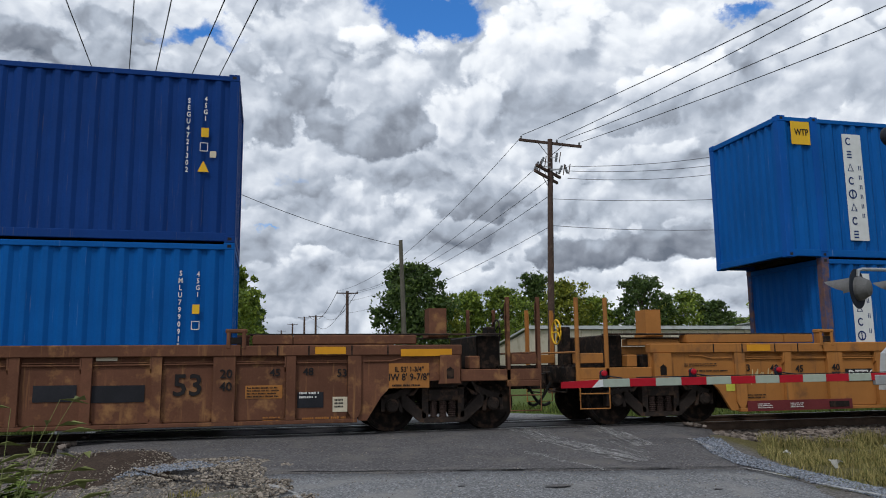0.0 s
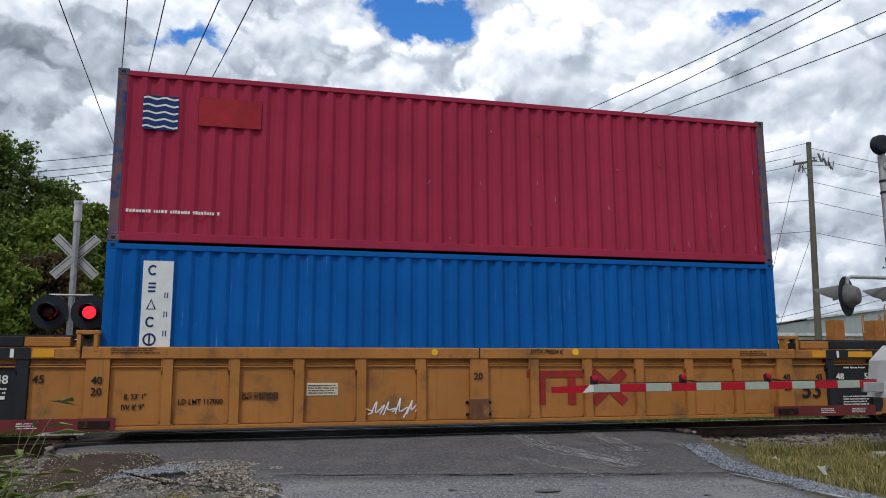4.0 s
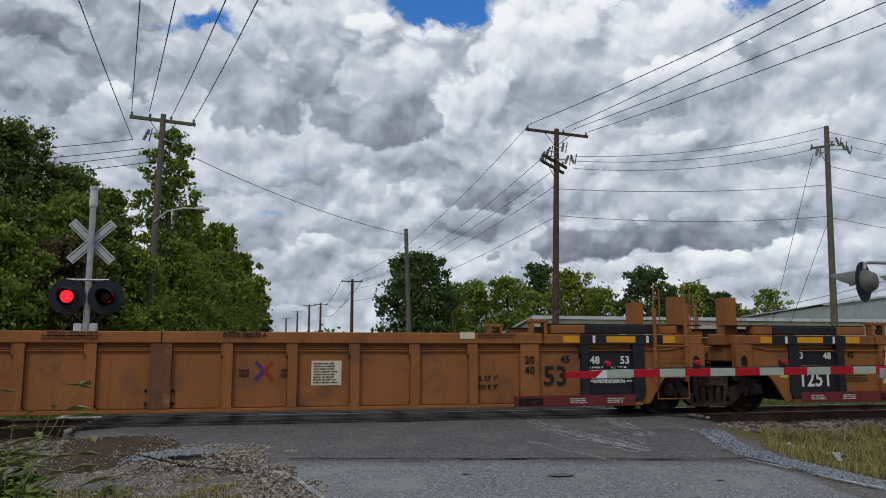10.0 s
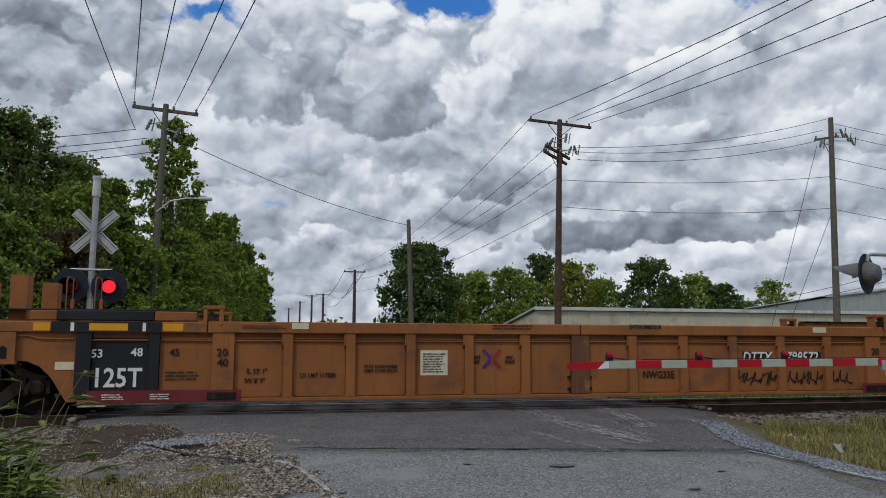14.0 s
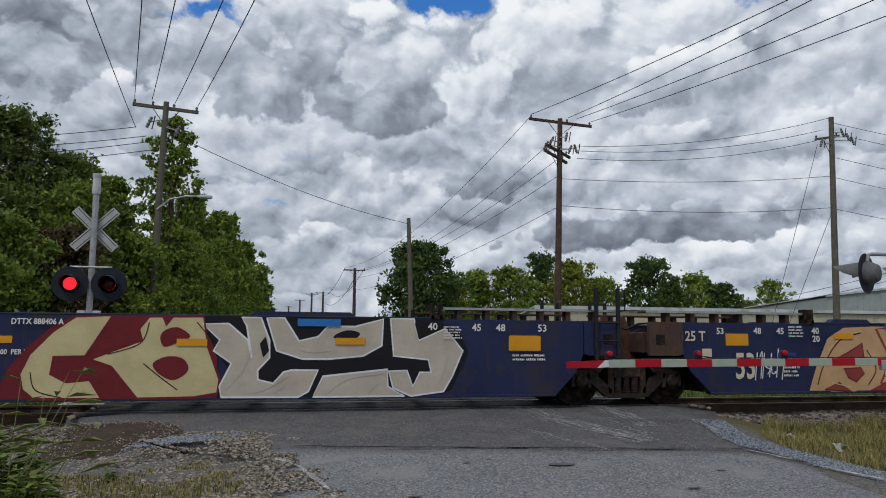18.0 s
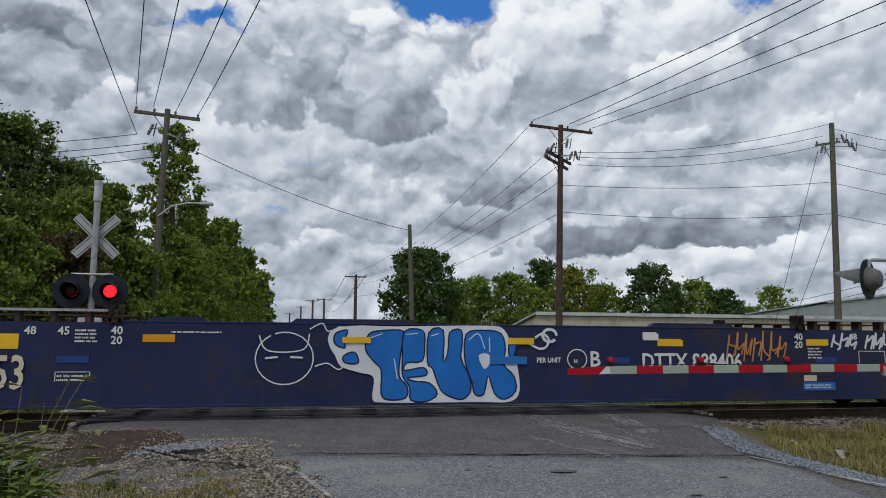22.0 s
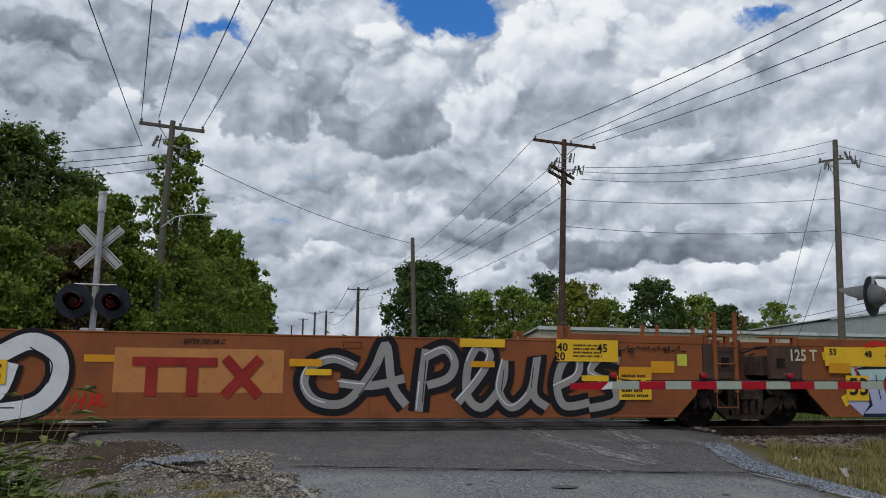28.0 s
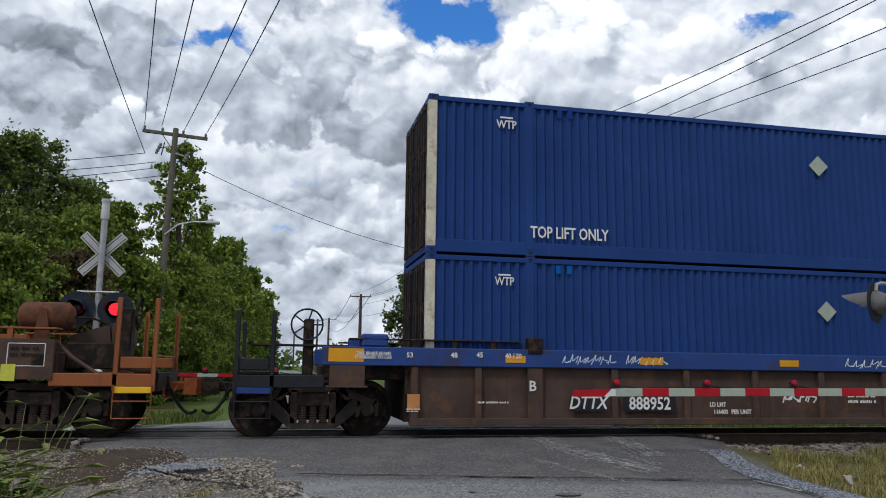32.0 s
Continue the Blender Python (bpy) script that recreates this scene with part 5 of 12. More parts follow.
def shed(name, label, x0, x1, y0, y1, zf, zb, clad, rise=0.0, pitch=0.9, vents=True):
    u = thing(name, label, "building", "metal sheds", at=(0, 0, 0))
    bm = bmesh.new()
    n = int((x1 - x0) / pitch)
    p = (x1 - x0) / n
    zt = lambda x: zf + rise * (x - x0) / (x1 - x0)
    for i in range(n):
        a = x0 + i * p
        pr = [(a, y0), (a + p * 0.08, y0 - 0.05), (a + p * 0.16, y0), (a + p, y0)]
        for (xa, ya), (xb, yb) in zip(pr, pr[1:]):
            bm.faces.new([bm.verts.new(v) for v in ((xa, ya, -0.6), (xb, yb, -0.6), (xb, yb, zt(xb)), (xa, ya, zt(xa)))])
    part("front_wall", bm, clad, u, "ribbed sheet metal wall")
    bm = bmesh.new()
    prism(bm, [(y0 + 0.01, -0.6), (y1, -0.6), (y1, zb), (y0 + 0.01, zf)], x0, x0 + 0.15, "x")
    part("end_wall", bm, clad, u)
    bm = bmesh.new()
    prism(bm, [(y0 + 0.01, -0.6), (y1, -0.6), (y1, zb), (y0 + 0.01, zf + rise)], x1 - 0.15, x1, "x")
    part("end_wall", bm, clad, u)
    bm = bmesh.new()
    box(bm, x0, x1, y1 - 0.15, y1, -0.6, zb)
    part("back_wall", bm, clad, u)
    bm = bmesh.new()
    prism(bm, [(x0 - 0.2, zf + 0.05), (x1 + 0.2, zf + rise + 0.05), (x1 + 0.2, zf + rise + 0.33), (x0 - 0.2, zf + 0.33)], y0 - 0.25, y0 - 0.1)
    part("gutter_fascia", bm, M_ROOF, u)
    bm = bmesh.new()
    vs = [bm.verts.new(v) for v in ((x0 - 0.2, y0 - 0.12, zf + 0.30), (x1 + 0.2, y0 - 0.12, zf + rise + 0.30), (x1 + 0.2, y1 + 0.2, zb + 0.25), (x0 - 0.2, y1 + 0.2, zb + 0.25), (x0 - 0.2, y0 - 0.12, zf + 0.18), (x1 + 0.2, y0 - 0.12, zf + rise + 0.18), (x1 + 0.2, y1 + 0.2, zb + 0.1), (x0 - 0.2, y1 + 0.2, zb + 0.1))]
    for f in ((0, 1, 2, 3), (7, 6, 5, 4), (0, 4, 5, 1), (1, 5, 6, 2), (2, 6, 7, 3), (3, 7, 4, 0)):
        bm.faces.new([vs[i] for i in f])
    part("roof", bm, M_ROOF, u)
    return u


_s = shed("metal_shed", "long cream metal shed with a pale roof", 21.1, 68, 45, 55, 3.75, 2.4, M_CLAD)
bm = bmesh.new()
box(bm, 27.2, 28.4, 44.85, 45.0, -0.4, 1.9)
part("shed_door", bm, M_DOOR, _s)
for _x in (33, 41, 52):
    bm = bmesh.new()
    box(bm, _x, _x + 0.35, 44.8, 44.95, 0.6, 2.7, 0.03)
    part("wall_vent", bm, M_ROOF, _s)
shed("tall_metal_shed", "tall grey-green metal shed with a sloping roofline", 69.3, 110, 70, 90, 6.95, 6.0, M_CLADGREY, rise=5.0)

# -- trees
def leaf_mat(name, color, var=0.35):
    m = bpy.data.materials.new(name)
    m.use_nodes = True
    N, L = m.node_tree.nodes, m.node_tree.links
    p = N["Principled BSDF"]
    p.inputs["Roughness"].default_value = 0.7
    g = N.new("ShaderNodeNewGeometry")
    r = N.new("ShaderNodeValToRGB")
    el = r.color_ramp.elements
    el[0].color = (*[c * 0.45 for c in color], 1)
    el[1].color = (color[0] * 1.75, color[1] * 1.45, color[2] * 1.1, 1)
    e = el.new(0.5)
    e.color = (*color, 1)
    L.new(g.outputs["Random Per Island"], r.inputs[0])
    L.new(r.outputs[0], p.inputs["Base Color"])
    p.inputs["Subsurface Weight"].default_value = 0.0
    tr = N.new("ShaderNodeBsdfTranslucent")
    L.new(r.outputs[0], tr.inputs[0])
    mx = N.new("ShaderNodeMixShader")
    mx.inputs[0].default_value = 0.3
    L.new(p.outputs[0], mx.inputs[1])
    L.new(tr.outputs[0], mx.inputs[2])
    L.new(mx.outputs[0], N["Material Output"].inputs[0])
    return m


M_LEAF = leaf_mat("mid_green_leaves", (0.150, 0.225, 0.030))
M_LEAFDARK = leaf_mat("dark_green_leaves", (0.066, 0.118, 0.026))
M_LEAFLIGHT = leaf_mat("yellow_green_leaves", (0.185, 0.225, 0.028))
M_LEAFBROWN = leaf_mat("brownish_leaves", (0.080, 0.062, 0.024))
M_LEAFSIDE = leaf_mat("deep_green_leaves", (0.115, 0.175, 0.034))
M_BARK = mat("grey_brown_bark", (0.10, 0.08, 0.06), 0.95, var=0.35, scale=4, grain=30, bump=0.6)


def leaves_mesh(name, material, spots, seed, size, drop=0.25):
    """Leaf clumps: small bent quads round each spot (x, y, z, radius, count)."""
    rnd = np.random.default_rng(seed)
    V, F = [], []
    o = 0
    for x, y, z, r, n in spots:
        d = rnd.normal(size=(n, 3)) * np.array((1, 1, 0.75))
        c = d * r * 0.52 + np.array((x, y, z))
        u = rnd.normal(size=(n, 3))
        u /= np.linalg.norm(u, axis=1)[:, None]
        v = np.cross(u, rnd.normal(size=(n, 3)))
        v /= np.linalg.norm(v, axis=1)[:, None]
        s = size * (0.6 + 0.8 * rnd.random(n))
        a = c - u * s[:, None]
        b = c + v * s[:, None] * 0.55 - np.array((0, 0, drop)) * s[:, None]
        e = c + u * s[:, None]
        g = c - v * s[:, None] * 0.55 - np.array((0, 0, drop)) * s[:, None]
        V.append(np.stack([a, b, e, g], 1).reshape(-1, 3))
        idx = np.arange(n)[:, None] * 4 + o
        F.append(np.hstack([idx, idx + 1, idx + 2, idx + 3]))
        o += n * 4
    me = bpy.data.meshes.new(name)
    me.from_pydata(np.concatenate(V).tolist(), [], np.concatenate(F).tolist())
    me.materials.append(material)
    return me


def tree(x, y, top, half, material, seed, leaf, clumps=26, per=150, low=0.25, label="", slim=1.0, base=-0.4):
    """A tapered trunk with limbs and a crown of many leaf clumps; half: the crown's half width."""
    rnd = random.Random(seed)
    u = thing("tree", label, "tree", "trees beyond the track", at=(x, y, base))
    H = top - base
    bm = bmesh.new()
    lean = rnd.uniform(-0.02, 0.02) * H
    tube(bm, [(0, 0, -0.2), (lean * 0.4, 0, H * 0.35), (lean, 0, H * 0.8)], 0.022 * H, 8, 0.006 * H)
    spots = []
    for i in range(clumps):
        f = low + (1 - low) * ((i + 0.5) / clumps)
        env = math.sin(math.pi * min(1, (f - low) / (1 - low) * 0.80 + 0.16)) ** 0.75 * slim
        a = i * 2.4 + rnd.uniform(-0.6, 0.6)
        rr = half * env * rnd.uniform(0.25, 0.86)
        cr = half * rnd.uniform(0.24, 0.44) * (0.6 + 0.5 * env)
        px, py, pz = rr * math.cos(a), rr * math.sin(a), min(H * f, H - cr * 0.75)
        spots.append((px, py, pz, cr, int(per * rnd.uniform(0.5, 0.8))))
        for j in range(5):
            b, g = rnd.uniform(0, 6.28), rnd.uniform(0.7, 1.25) * cr
            spots.append((px + g * math.cos(b), py + g * math.sin(b), min(pz + rnd.uniform(-0.7, 0.6) * cr, H - cr * 0.2), cr * rnd.uniform(0.25, 0.45), int(per * rnd.uniform(0.10, 0.24))))
        if i % 2 == 0:
            tube(bm, [(lean * f * 0.6, 0, H * max(0.15, f - 0.22)), (px * 0.5, py * 0.5, pz - 0.12 * H), (px, py, pz)], 0.007 * H, 5, 0.002 * H)
    for i in range(7):
        a = rnd.uniform(0, 6.28)
        f = rnd.uniform(0.55, 1.0)
        spots.append((half * 0.9 * math.cos(a) * math.sin(math.pi * min(1, f * 0.75)), half * 0.9 * math.sin(a), H * f - 0.3, half * 0.14, int(per * 0.3)))
    part("trunk", bm, M_BARK, u)
    cr = new("crown", leaves_mesh("crown", material, spots, seed, leaf))
    cr.parent = u
    return u


# x, y, height of the top, half width, leaves, seed, leaf size, clumps, leaves a clump
for _i, (_x, _y, _t, _h, _m, _lf, _c, _p) in enumerate([
        (-11.6, 22, 11.3, 2.7, M_LEAFSIDE, 0.11, 48, 420), (-14.5, 20, 11.6, 3.2, M_LEAFSIDE, 0.11, 48, 420), (-9.6, 24, 9.9, 2.4, M_LEAFSIDE, 0.11, 44, 400),
        (-8.3, 27, 9.4, 2.0, M_LEAF, 0.11, 40, 380), (-5.0, 34, 10.0, 2.1, M_LEAF, 0.13, 40, 330), (-3.8, 42, 10.2, 2.3, M_LEAF, 0.18, 36, 200),
        (-2.7, 56, 9.9, 2.3, M_LEAF, 0.2, 34, 160), (-1.4, 75, 8.6, 1.7, M_LEAFDARK, 0.22, 26, 120), (-6.6, 38, 9.0, 2.3, M_LEAF, 0.17, 36, 200)]):
    tree(_x, _y, _t, _h, _m, 20 + _i, _lf, _c, _p, 0.06, "leafy green roadside tree in a dense row")
tree(-4.6, 22, 11.4, 1.5, M_LEAF, 41, 0.11, 30, 170, 0.28, "slender yellow-green tree with gaps in its crown", 0.9)
for _i, (_x, _y, _t, _h, _m) in enumerate([(-8.6, 12.5, 5.2, 1.9, M_LEAF), (-6.9, 14, 5.0, 1.7, M_LEAFBROWN), (-5.6, 18, 5.4, 1.8, M_LEAF), (-4.3, 28, 6.6, 2.0, M_LEAF), (-4.0, 22, 5.6, 1.5, M_LEAF), (-3.6, 35, 6.4, 2.0, M_LEAF),
                                           (-10.5, 11.5, 6.3, 2.0, M_LEAFLIGHT), (-7.4, 17, 7.2, 1.7, M_LEAF), (-12.5, 14, 8.0, 2.2, M_LEAFLIGHT), (-2.9, 44, 6.2, 1.9, M_LEAF), (-1.9, 58, 6.0, 1.9, M_LEAFDARK)]):
    tree(_x, _y, _t, _h, _m, 60 + _i, 0.085, 38, 400, 0.02, "dense leafy shrub under the trees")
for _i, (_x, _y, _t, _h, _m, _c, _p) in enumerate([
        (14.5, 60, 10.9, 3.7, M_LEAFDARK, 46, 150), (18.3, 62, 8.0, 1.6, M_LEAFLIGHT, 18, 70), (22.8, 70, 9.2, 2.8, M_LEAF, 30, 100), (27.4, 72, 10.0, 3.4, M_LEAF, 34, 100),
        (34.6, 80, 12.8, 3.6, M_LEAFDARK, 34, 100), (35.4, 72, 10.9, 3.5, M_LEAFLIGHT, 34, 100), (39.7, 73, 9.2, 3.3, M_LEAF, 30, 100), (44.6, 70, 11.3, 3.7, M_LEAFDARK, 36, 110),
        (53.1, 80, 9.4, 2.1, M_LEAFLIGHT, 24, 80), (50.5, 70, 9.7, 3.0, M_LEAF, 28, 90), (53.3, 68, 8.3, 2.6, M_LEAFDARK, 28, 90), (75.3, 95, 8.0, 4.0, M_LEAF, 26, 80), (76.0, 90, 11.0, 3.2, M_LEAF, 28, 80), (88.1, 100, 8.3, 3.4, M_LEAF, 24, 70)]):
    tree(_x, _y, _t, _h, _m, 90 + _i, 0.20, _c, int(_p * 1.7), 0.12, "broad green tree behind the sheds")


def far_woods():
    rnd = random.Random(9)
    spots = []
    for i in range(300):
        x = rnd.uniform(-160, 330)
        y = rnd.uniform(260, 330)
        spots.append((x, y, rnd.uniform(0.5, 6.5), rnd.uniform(3, 6), 26))
    ob = new("far_woods", leaves_mesh("far_woods", M_LEAFDARK, spots, 5, 1.3))
    tagged(ob, "low line of distant dark woods", "woods", kind="stuff")


far_woods()


# -- cars parked beyond
def parked_car(label, x, y, paint, accent=None, tall=1.43):
    u = thing("parked_car", label, "car", "cars parked beyond the track", at=(x, y, -0.34))
    bm = bmesh.new()
    prism(bm, [(-0.88, 0.30), (0.88, 0.30), (0.92, 0.55), (0.90, 0.85), (0.84, 0.95), (-0.84, 0.95), (-0.90, 0.85), (-0.92, 0.55)], -2.1, 2.1)
    part("body", bm, paint, u)
    bm = bmesh.new()
    n = 10
    prism(bm, [(0.84 * math.cos(math.pi * i / n) * (1.0 if i in (0, n) else 0.97), 0.95 + (tall - 0.95) * math.sin(math.pi * i / n) ** 0.55) for i in range(n + 1)], -1.0, 1.3)
    part("cabin", bm, paint, u)
    bm = bmesh.new()
    prism(bm, [(-0.70, 0.97), (0.70, 0.97), (0.60, tall - 0.1), (-0.60, tall - 0.1)], -1.012, -1.0)
    part("windscreen", bm, mat("dark_car_glass", (0.03, 0.035, 0.04), 0.1, var=0.1, bump=0.0), u)
    if accent:
        bm = bmesh.new()
        box(bm, 0.45, 0.95, -2.13, 0.5, 0.6, tall - 0.12, 0.03)
        part("green_panel", bm, accent, u)
    for sx in (-1, 1):
        for wy in (-1.35, 1.35):
            bm = bmesh.new()
            lathe(bm, [(sx * 0.70, 0.2), (sx * 0.70, 0.31), (sx * 0.90, 0.31), (sx * 0.90, 0.2)], 16, (0, wy, 0.31), "x")
            w = part("wheel", bm, M_HOSE_CAR, u)
        bm = bmesh.new()
        lathe(bm, [(-2.13, 0.09), (-2.10, 0.10)], 12, (sx * 0.62, 0, 0.72))
        part("headlight", bm, M_SIGN, u)


M_HOSE_CAR = mat("car_tyre_rubber", (0.02, 0.02, 0.02), 0.8, bump=0.0)
parked_car("red rounded car parked beyond the road", 10.2, 40, mat("red_car_paint", (0.42, 0.02, 0.03), 0.3, var=0.05, bump=0.0))
parked_car("white car with a green panel parked beyond", 13.05, 40.5, mat("white_car_paint", (0.7, 0.7, 0.7), 0.3, var=0.05, bump=0.0), mat("green_car_paint", (0.03, 0.22, 0.12), 0.4, var=0.05, bump=0.0))

# ---- the train ----
TRAIN = []            # each moving thing and its place along the train
WHEELS = []           # wheelsets, which turn on their trucks
FACE = -1.385         # the outer face of the cars, towards the road
M_TAN = mat("tan_car_paint", (0.40, 0.168, 0.045), 0.62, var=0.16, scale=1.2, grain=30, bump=0.08, stain=(0.17, 0.085, 0.04), amount=0.25, streak=True, rnd=0.12)
M_BUFF = mat("browned_tan_car_paint", (0.285, 0.110, 0.036), 0.65, var=0.18, scale=1.1, grain=30, bump=0.08, stain=(0.15, 0.07, 0.04), amount=0.3, streak=True, rnd=0.15)
M_BROWN = mat("rusty_brown_car_paint", (0.155, 0.068, 0.04), 0.75, var=0.3, scale=1.6, grain=30, bump=0.15, stain=(0.33, 0.17, 0.07), amount=0.25, streak=True, rnd=0.2)
M_ORANGE = mat("faded_orange_car_paint", (0.265, 0.088, 0.033), 0.6, var=0.2, scale=0.8, grain=30, bump=0.06, stain=(0.17, 0.06, 0.032), amount=0.3, streak=True)
M_NAVY = mat("navy_car_paint", (0.022, 0.030, 0.085), 0.55, var=0.25, scale=0.9, grain=30, bump=0.06, stain=(0.045, 0.035, 0.035), amount=0.35, streak=True)
M_SILLBLUE = mat("blue_sill_paint", (0.025, 0.06, 0.22), 0.55, var=0.2, scale=1.0, grain=30, bump=0.06, stain=(0.05, 0.04, 0.04), amount=0.25, streak=True)
M_UMBER = mat("grimy_brown_steel", (0.075, 0.05, 0.042), 0.8, var=0.3, scale=1.5, grain=30, bump=0.2, stain=(0.12, 0.06, 0.035), amount=0.3, streak=True)
M_YELLOW = mat("bright_yellow_patch", (0.78, 0.47, 0.03), 0.5, var=0.12, scale=2, grain=40, bump=0.03)
M_AMBER = mat("amber_reflector_patch", (0.66, 0.30, 0.02), 0.45, var=0.12, scale=2, grain=40, bump=0.03)
M_CREAM = mat("fresh_yellow_panel", (0.68, 0.42, 0.07), 0.55, var=0.1, scale=1.5, grain=40, bump=0.03, stain=(0.4, 0.22, 0.06), amount=0.1)
M_BLACK = mat("black_car_paint", (0.022, 0.023, 0.028), 0.55, var=0.3, scale=2, grain=30, bump=0.08)
M_MAROON = mat("maroon_stripe_paint", (0.15, 0.028, 0.03), 0.6, var=0.2, scale=2, grain=30, bump=0.05)
M_GRIME = mat("greasy_black_steel", (0.018, 0.014, 0.012), 0.7, metal=0.2, var=0.4, scale=4, grain=30, bump=0.3, stain=(0.075, 0.045, 0.03), amount=0.4)
M_CAST = mat("dusty_cast_steel", (0.036, 0.028, 0.024), 0.8, metal=0.1, var=0.35, scale=4, grain=35, bump=0.3, stain=(0.10, 0.06, 0.04), amount=0.4)
M_RUST = mat("rusty_steel", (0.13, 0.055, 0.03), 0.85, var=0.4, scale=4, grain=35, bump=0.3, stain=(0.05, 0.03, 0.025), amount=0.4)
M_WHITE = mat("white_stencil_paint", (0.72, 0.71, 0.68), 0.65, var=0.12, scale=4, grain=60, bump=0.0)
M_PALE = mat("pale_label_paper", (0.62, 0.56, 0.42), 0.7, var=0.12, scale=5, grain=50, bump=0.0)
M_LIME = mat("yellow_green_label", (0.55, 0.55, 0.08), 0.6, var=0.2, scale=8, grain=50, bump=0.0)
M_COUPLER = mat("orange_rust_coupler", (0.26, 0.075, 0.025), 0.8, var=0.35, scale=5, grain=35, bump=0.3)
M_SPRING = mat("spring_steel", (0.075, 0.05, 0.042), 0.6, metal=0.4, var=0.3, scale=6, grain=40)
M_HOSE = mat("black_rubber_hose", (0.015, 0.015, 0.015), 0.6, var=0.2, scale=6, grain=40)


def on_train(ob, s):
    TRAIN.append((ob, s))
    return ob


# -- wheel trucks
def build_truck():
    u = thing("wheel_truck", "grimy cast steel wheel truck on the rails", "wheel truck", "wheel trucks of the train")
    for x in (-0.89, 0.89):
        ws = new("wheelset")
        ws.parent = u
        ws.location = (x, 0, 0.46)
        tagged(ws, "dark steel wheels on one axle")
        for sy in (-1, 1):
            bm = bmesh.new()
            q = [(0.655, 0.10), (0.655, 0.30), (0.675, 0.40), (0.672, 0.485), (0.69, 0.487), (0.70, 0.462), (0.80, 0.455), (0.805, 0.40), (0.765, 0.37), (0.735, 0.30), (0.74, 0.18), (0.78, 0.13), (0.80, 0.09)]
            lathe(bm, [(sy * d, r) for d, r in q], 32)
            part("wheel", bm, M_GRIME, ws, smooth=False)
        bm = bmesh.new()
        lathe(bm, [(-1.02, 0.075), (-0.8, 0.085), (0.8, 0.085), (1.02, 0.075)], 12)
        part("axle", bm, M_GRIME, ws)
        for sy in (-1, 1):
            bm = bmesh.new()
            lathe(bm, [(sy * 1.02, 0.11), (sy * 1.125, 0.11), (sy * 1.135, 0.08), (sy * 1.145, 0.08)], 16)
            for k in range(3):
                a = k * math.tau / 3
                lathe(bm, [(sy * 1.135, 0.018), (sy * 1.16, 0.018)], 6, (0.055 * math.cos(a), 0, 0.055 * math.sin(a)))
            part("axle_cap", bm, M_CAST, ws)
        WHEELS.append(x)
    for sy in (-1, 1):
        y0, y1 = sy * 0.93, sy * 1.09
        bm = bmesh.new()
        # compression and tension members round two openings
        prism(bm, [(-0.62, 0.60), (-0.50, 0.84), (-0.25, 0.86), (0.25, 0.86), (0.50, 0.84), (0.62, 0.60), (0.52, 0.62), (0.42, 0.74), (0.2, 0.75), (-0.2, 0.75), (-0.42, 0.74), (-0.52, 0.62)], y0, y1)
        for k in (-1, 1):
            prism(bm, [(k * 0.40, 0.76), (k * 0.48, 0.84), (k * 0.86, 0.66), (k * 1.06, 0.62), (k * 1.06, 0.56), (k * 0.78, 0.56), (k * 0.58, 0.66)], y0, y1)
            prism(bm, [(k * 0.78, 0.58), (k * 0.64, 0.62), (k * 0.30, 0.30), (k * 0.30, 0.17), (k * 0.40, 0.17), (k * 0.70, 0.42)], y0, y1)
            prism(bm, [(k * 0.26, 0.22), (k * 0.37, 0.24), (k * 0.37, 0.78), (k * 0.26, 0.78)], y0, y1)
            prism(bm, [(k * 0.74, 0.62), (k * 0.70, 0.34), (k * 0.76, 0.34), (k * 0.80, 0.56)], y0, y1)
            prism(bm, [(k * 1.00, 0.60), (k * 1.07, 0.62), (k * 1.08, 0.36), (k * 1.02, 0.36)], y0, y1)
        prism(bm, [(-0.36, 0.16), (0.36, 0.16), (0.36, 0.24), (-0.36, 0.24)], y0 - sy * 0.02, y1 + sy * 0.02)
        part("side_frame", bm, M_CAST, u, "cast steel side frame with two openings")
        bm = bmesh.new()
        box(bm, -0.27, 0.27, sy * 0.9, sy * 1.12, 0.52, 0.72, 0.02)
        part("bolster_end", bm, M_CAST, u)
        for k in range(3):
            bm = bmesh.new()
            pr = []
            for i in range(9):
                z = 0.245 + i * 0.034
                pr += [(z, 0.055), (z + 0.008, 0.072), (z + 0.019, 0.072), (z + 0.027, 0.055)]
            lathe(bm, pr, 12, (-0.165 + k * 0.165, sy * 1.04, 0), "z")
            part("spring", bm, M_SPRING, u)
        for x in (-0.89, 0.89):
            bm = bmesh.new()
            box(bm, x - 0.14, x + 0.14, sy * 0.92, sy * 1.06, 0.40, 0.60, 0.02)
            part("axle_box", bm, M_CAST, u)
        for k in (-1, 1):
            boxpart("brake_shoe", u, M_GRIME, (k * 0.41, k * 0.37, sy * 0.55, sy * 0.9, 0.33, 0.47), b=0.0)
    bm = bmesh.new()
    box(bm, -0.22, 0.22, -0.95, 0.95, 0.46, 0.74, 0.03)
    part("bolster", bm, M_GRIME, u)
    for k in (-1, 1):
        bm = bmesh.new()
        tube(bm, [(k * 0.42, -0.75, 0.40), (k * 0.42, 0.75, 0.40)], 0.05, 6)
        part("brake_beam", bm, M_GRIME, u)
    return u


TRUCKS = [3.02, 7.14, 26.57, 46.10, 65.53, 69.60, 89.0, 108.49, 127.95, 132.08, 151.42, 170.90, 190.22, 194.66, 214.05, 233.72, 253.15, 257.40]
truck = build_truck()
on_train(truck, TRUCKS[0])
for _s in TRUCKS[1:]:
    on_train(copy_thing(truck, pose(0, 0, 0)), _s)


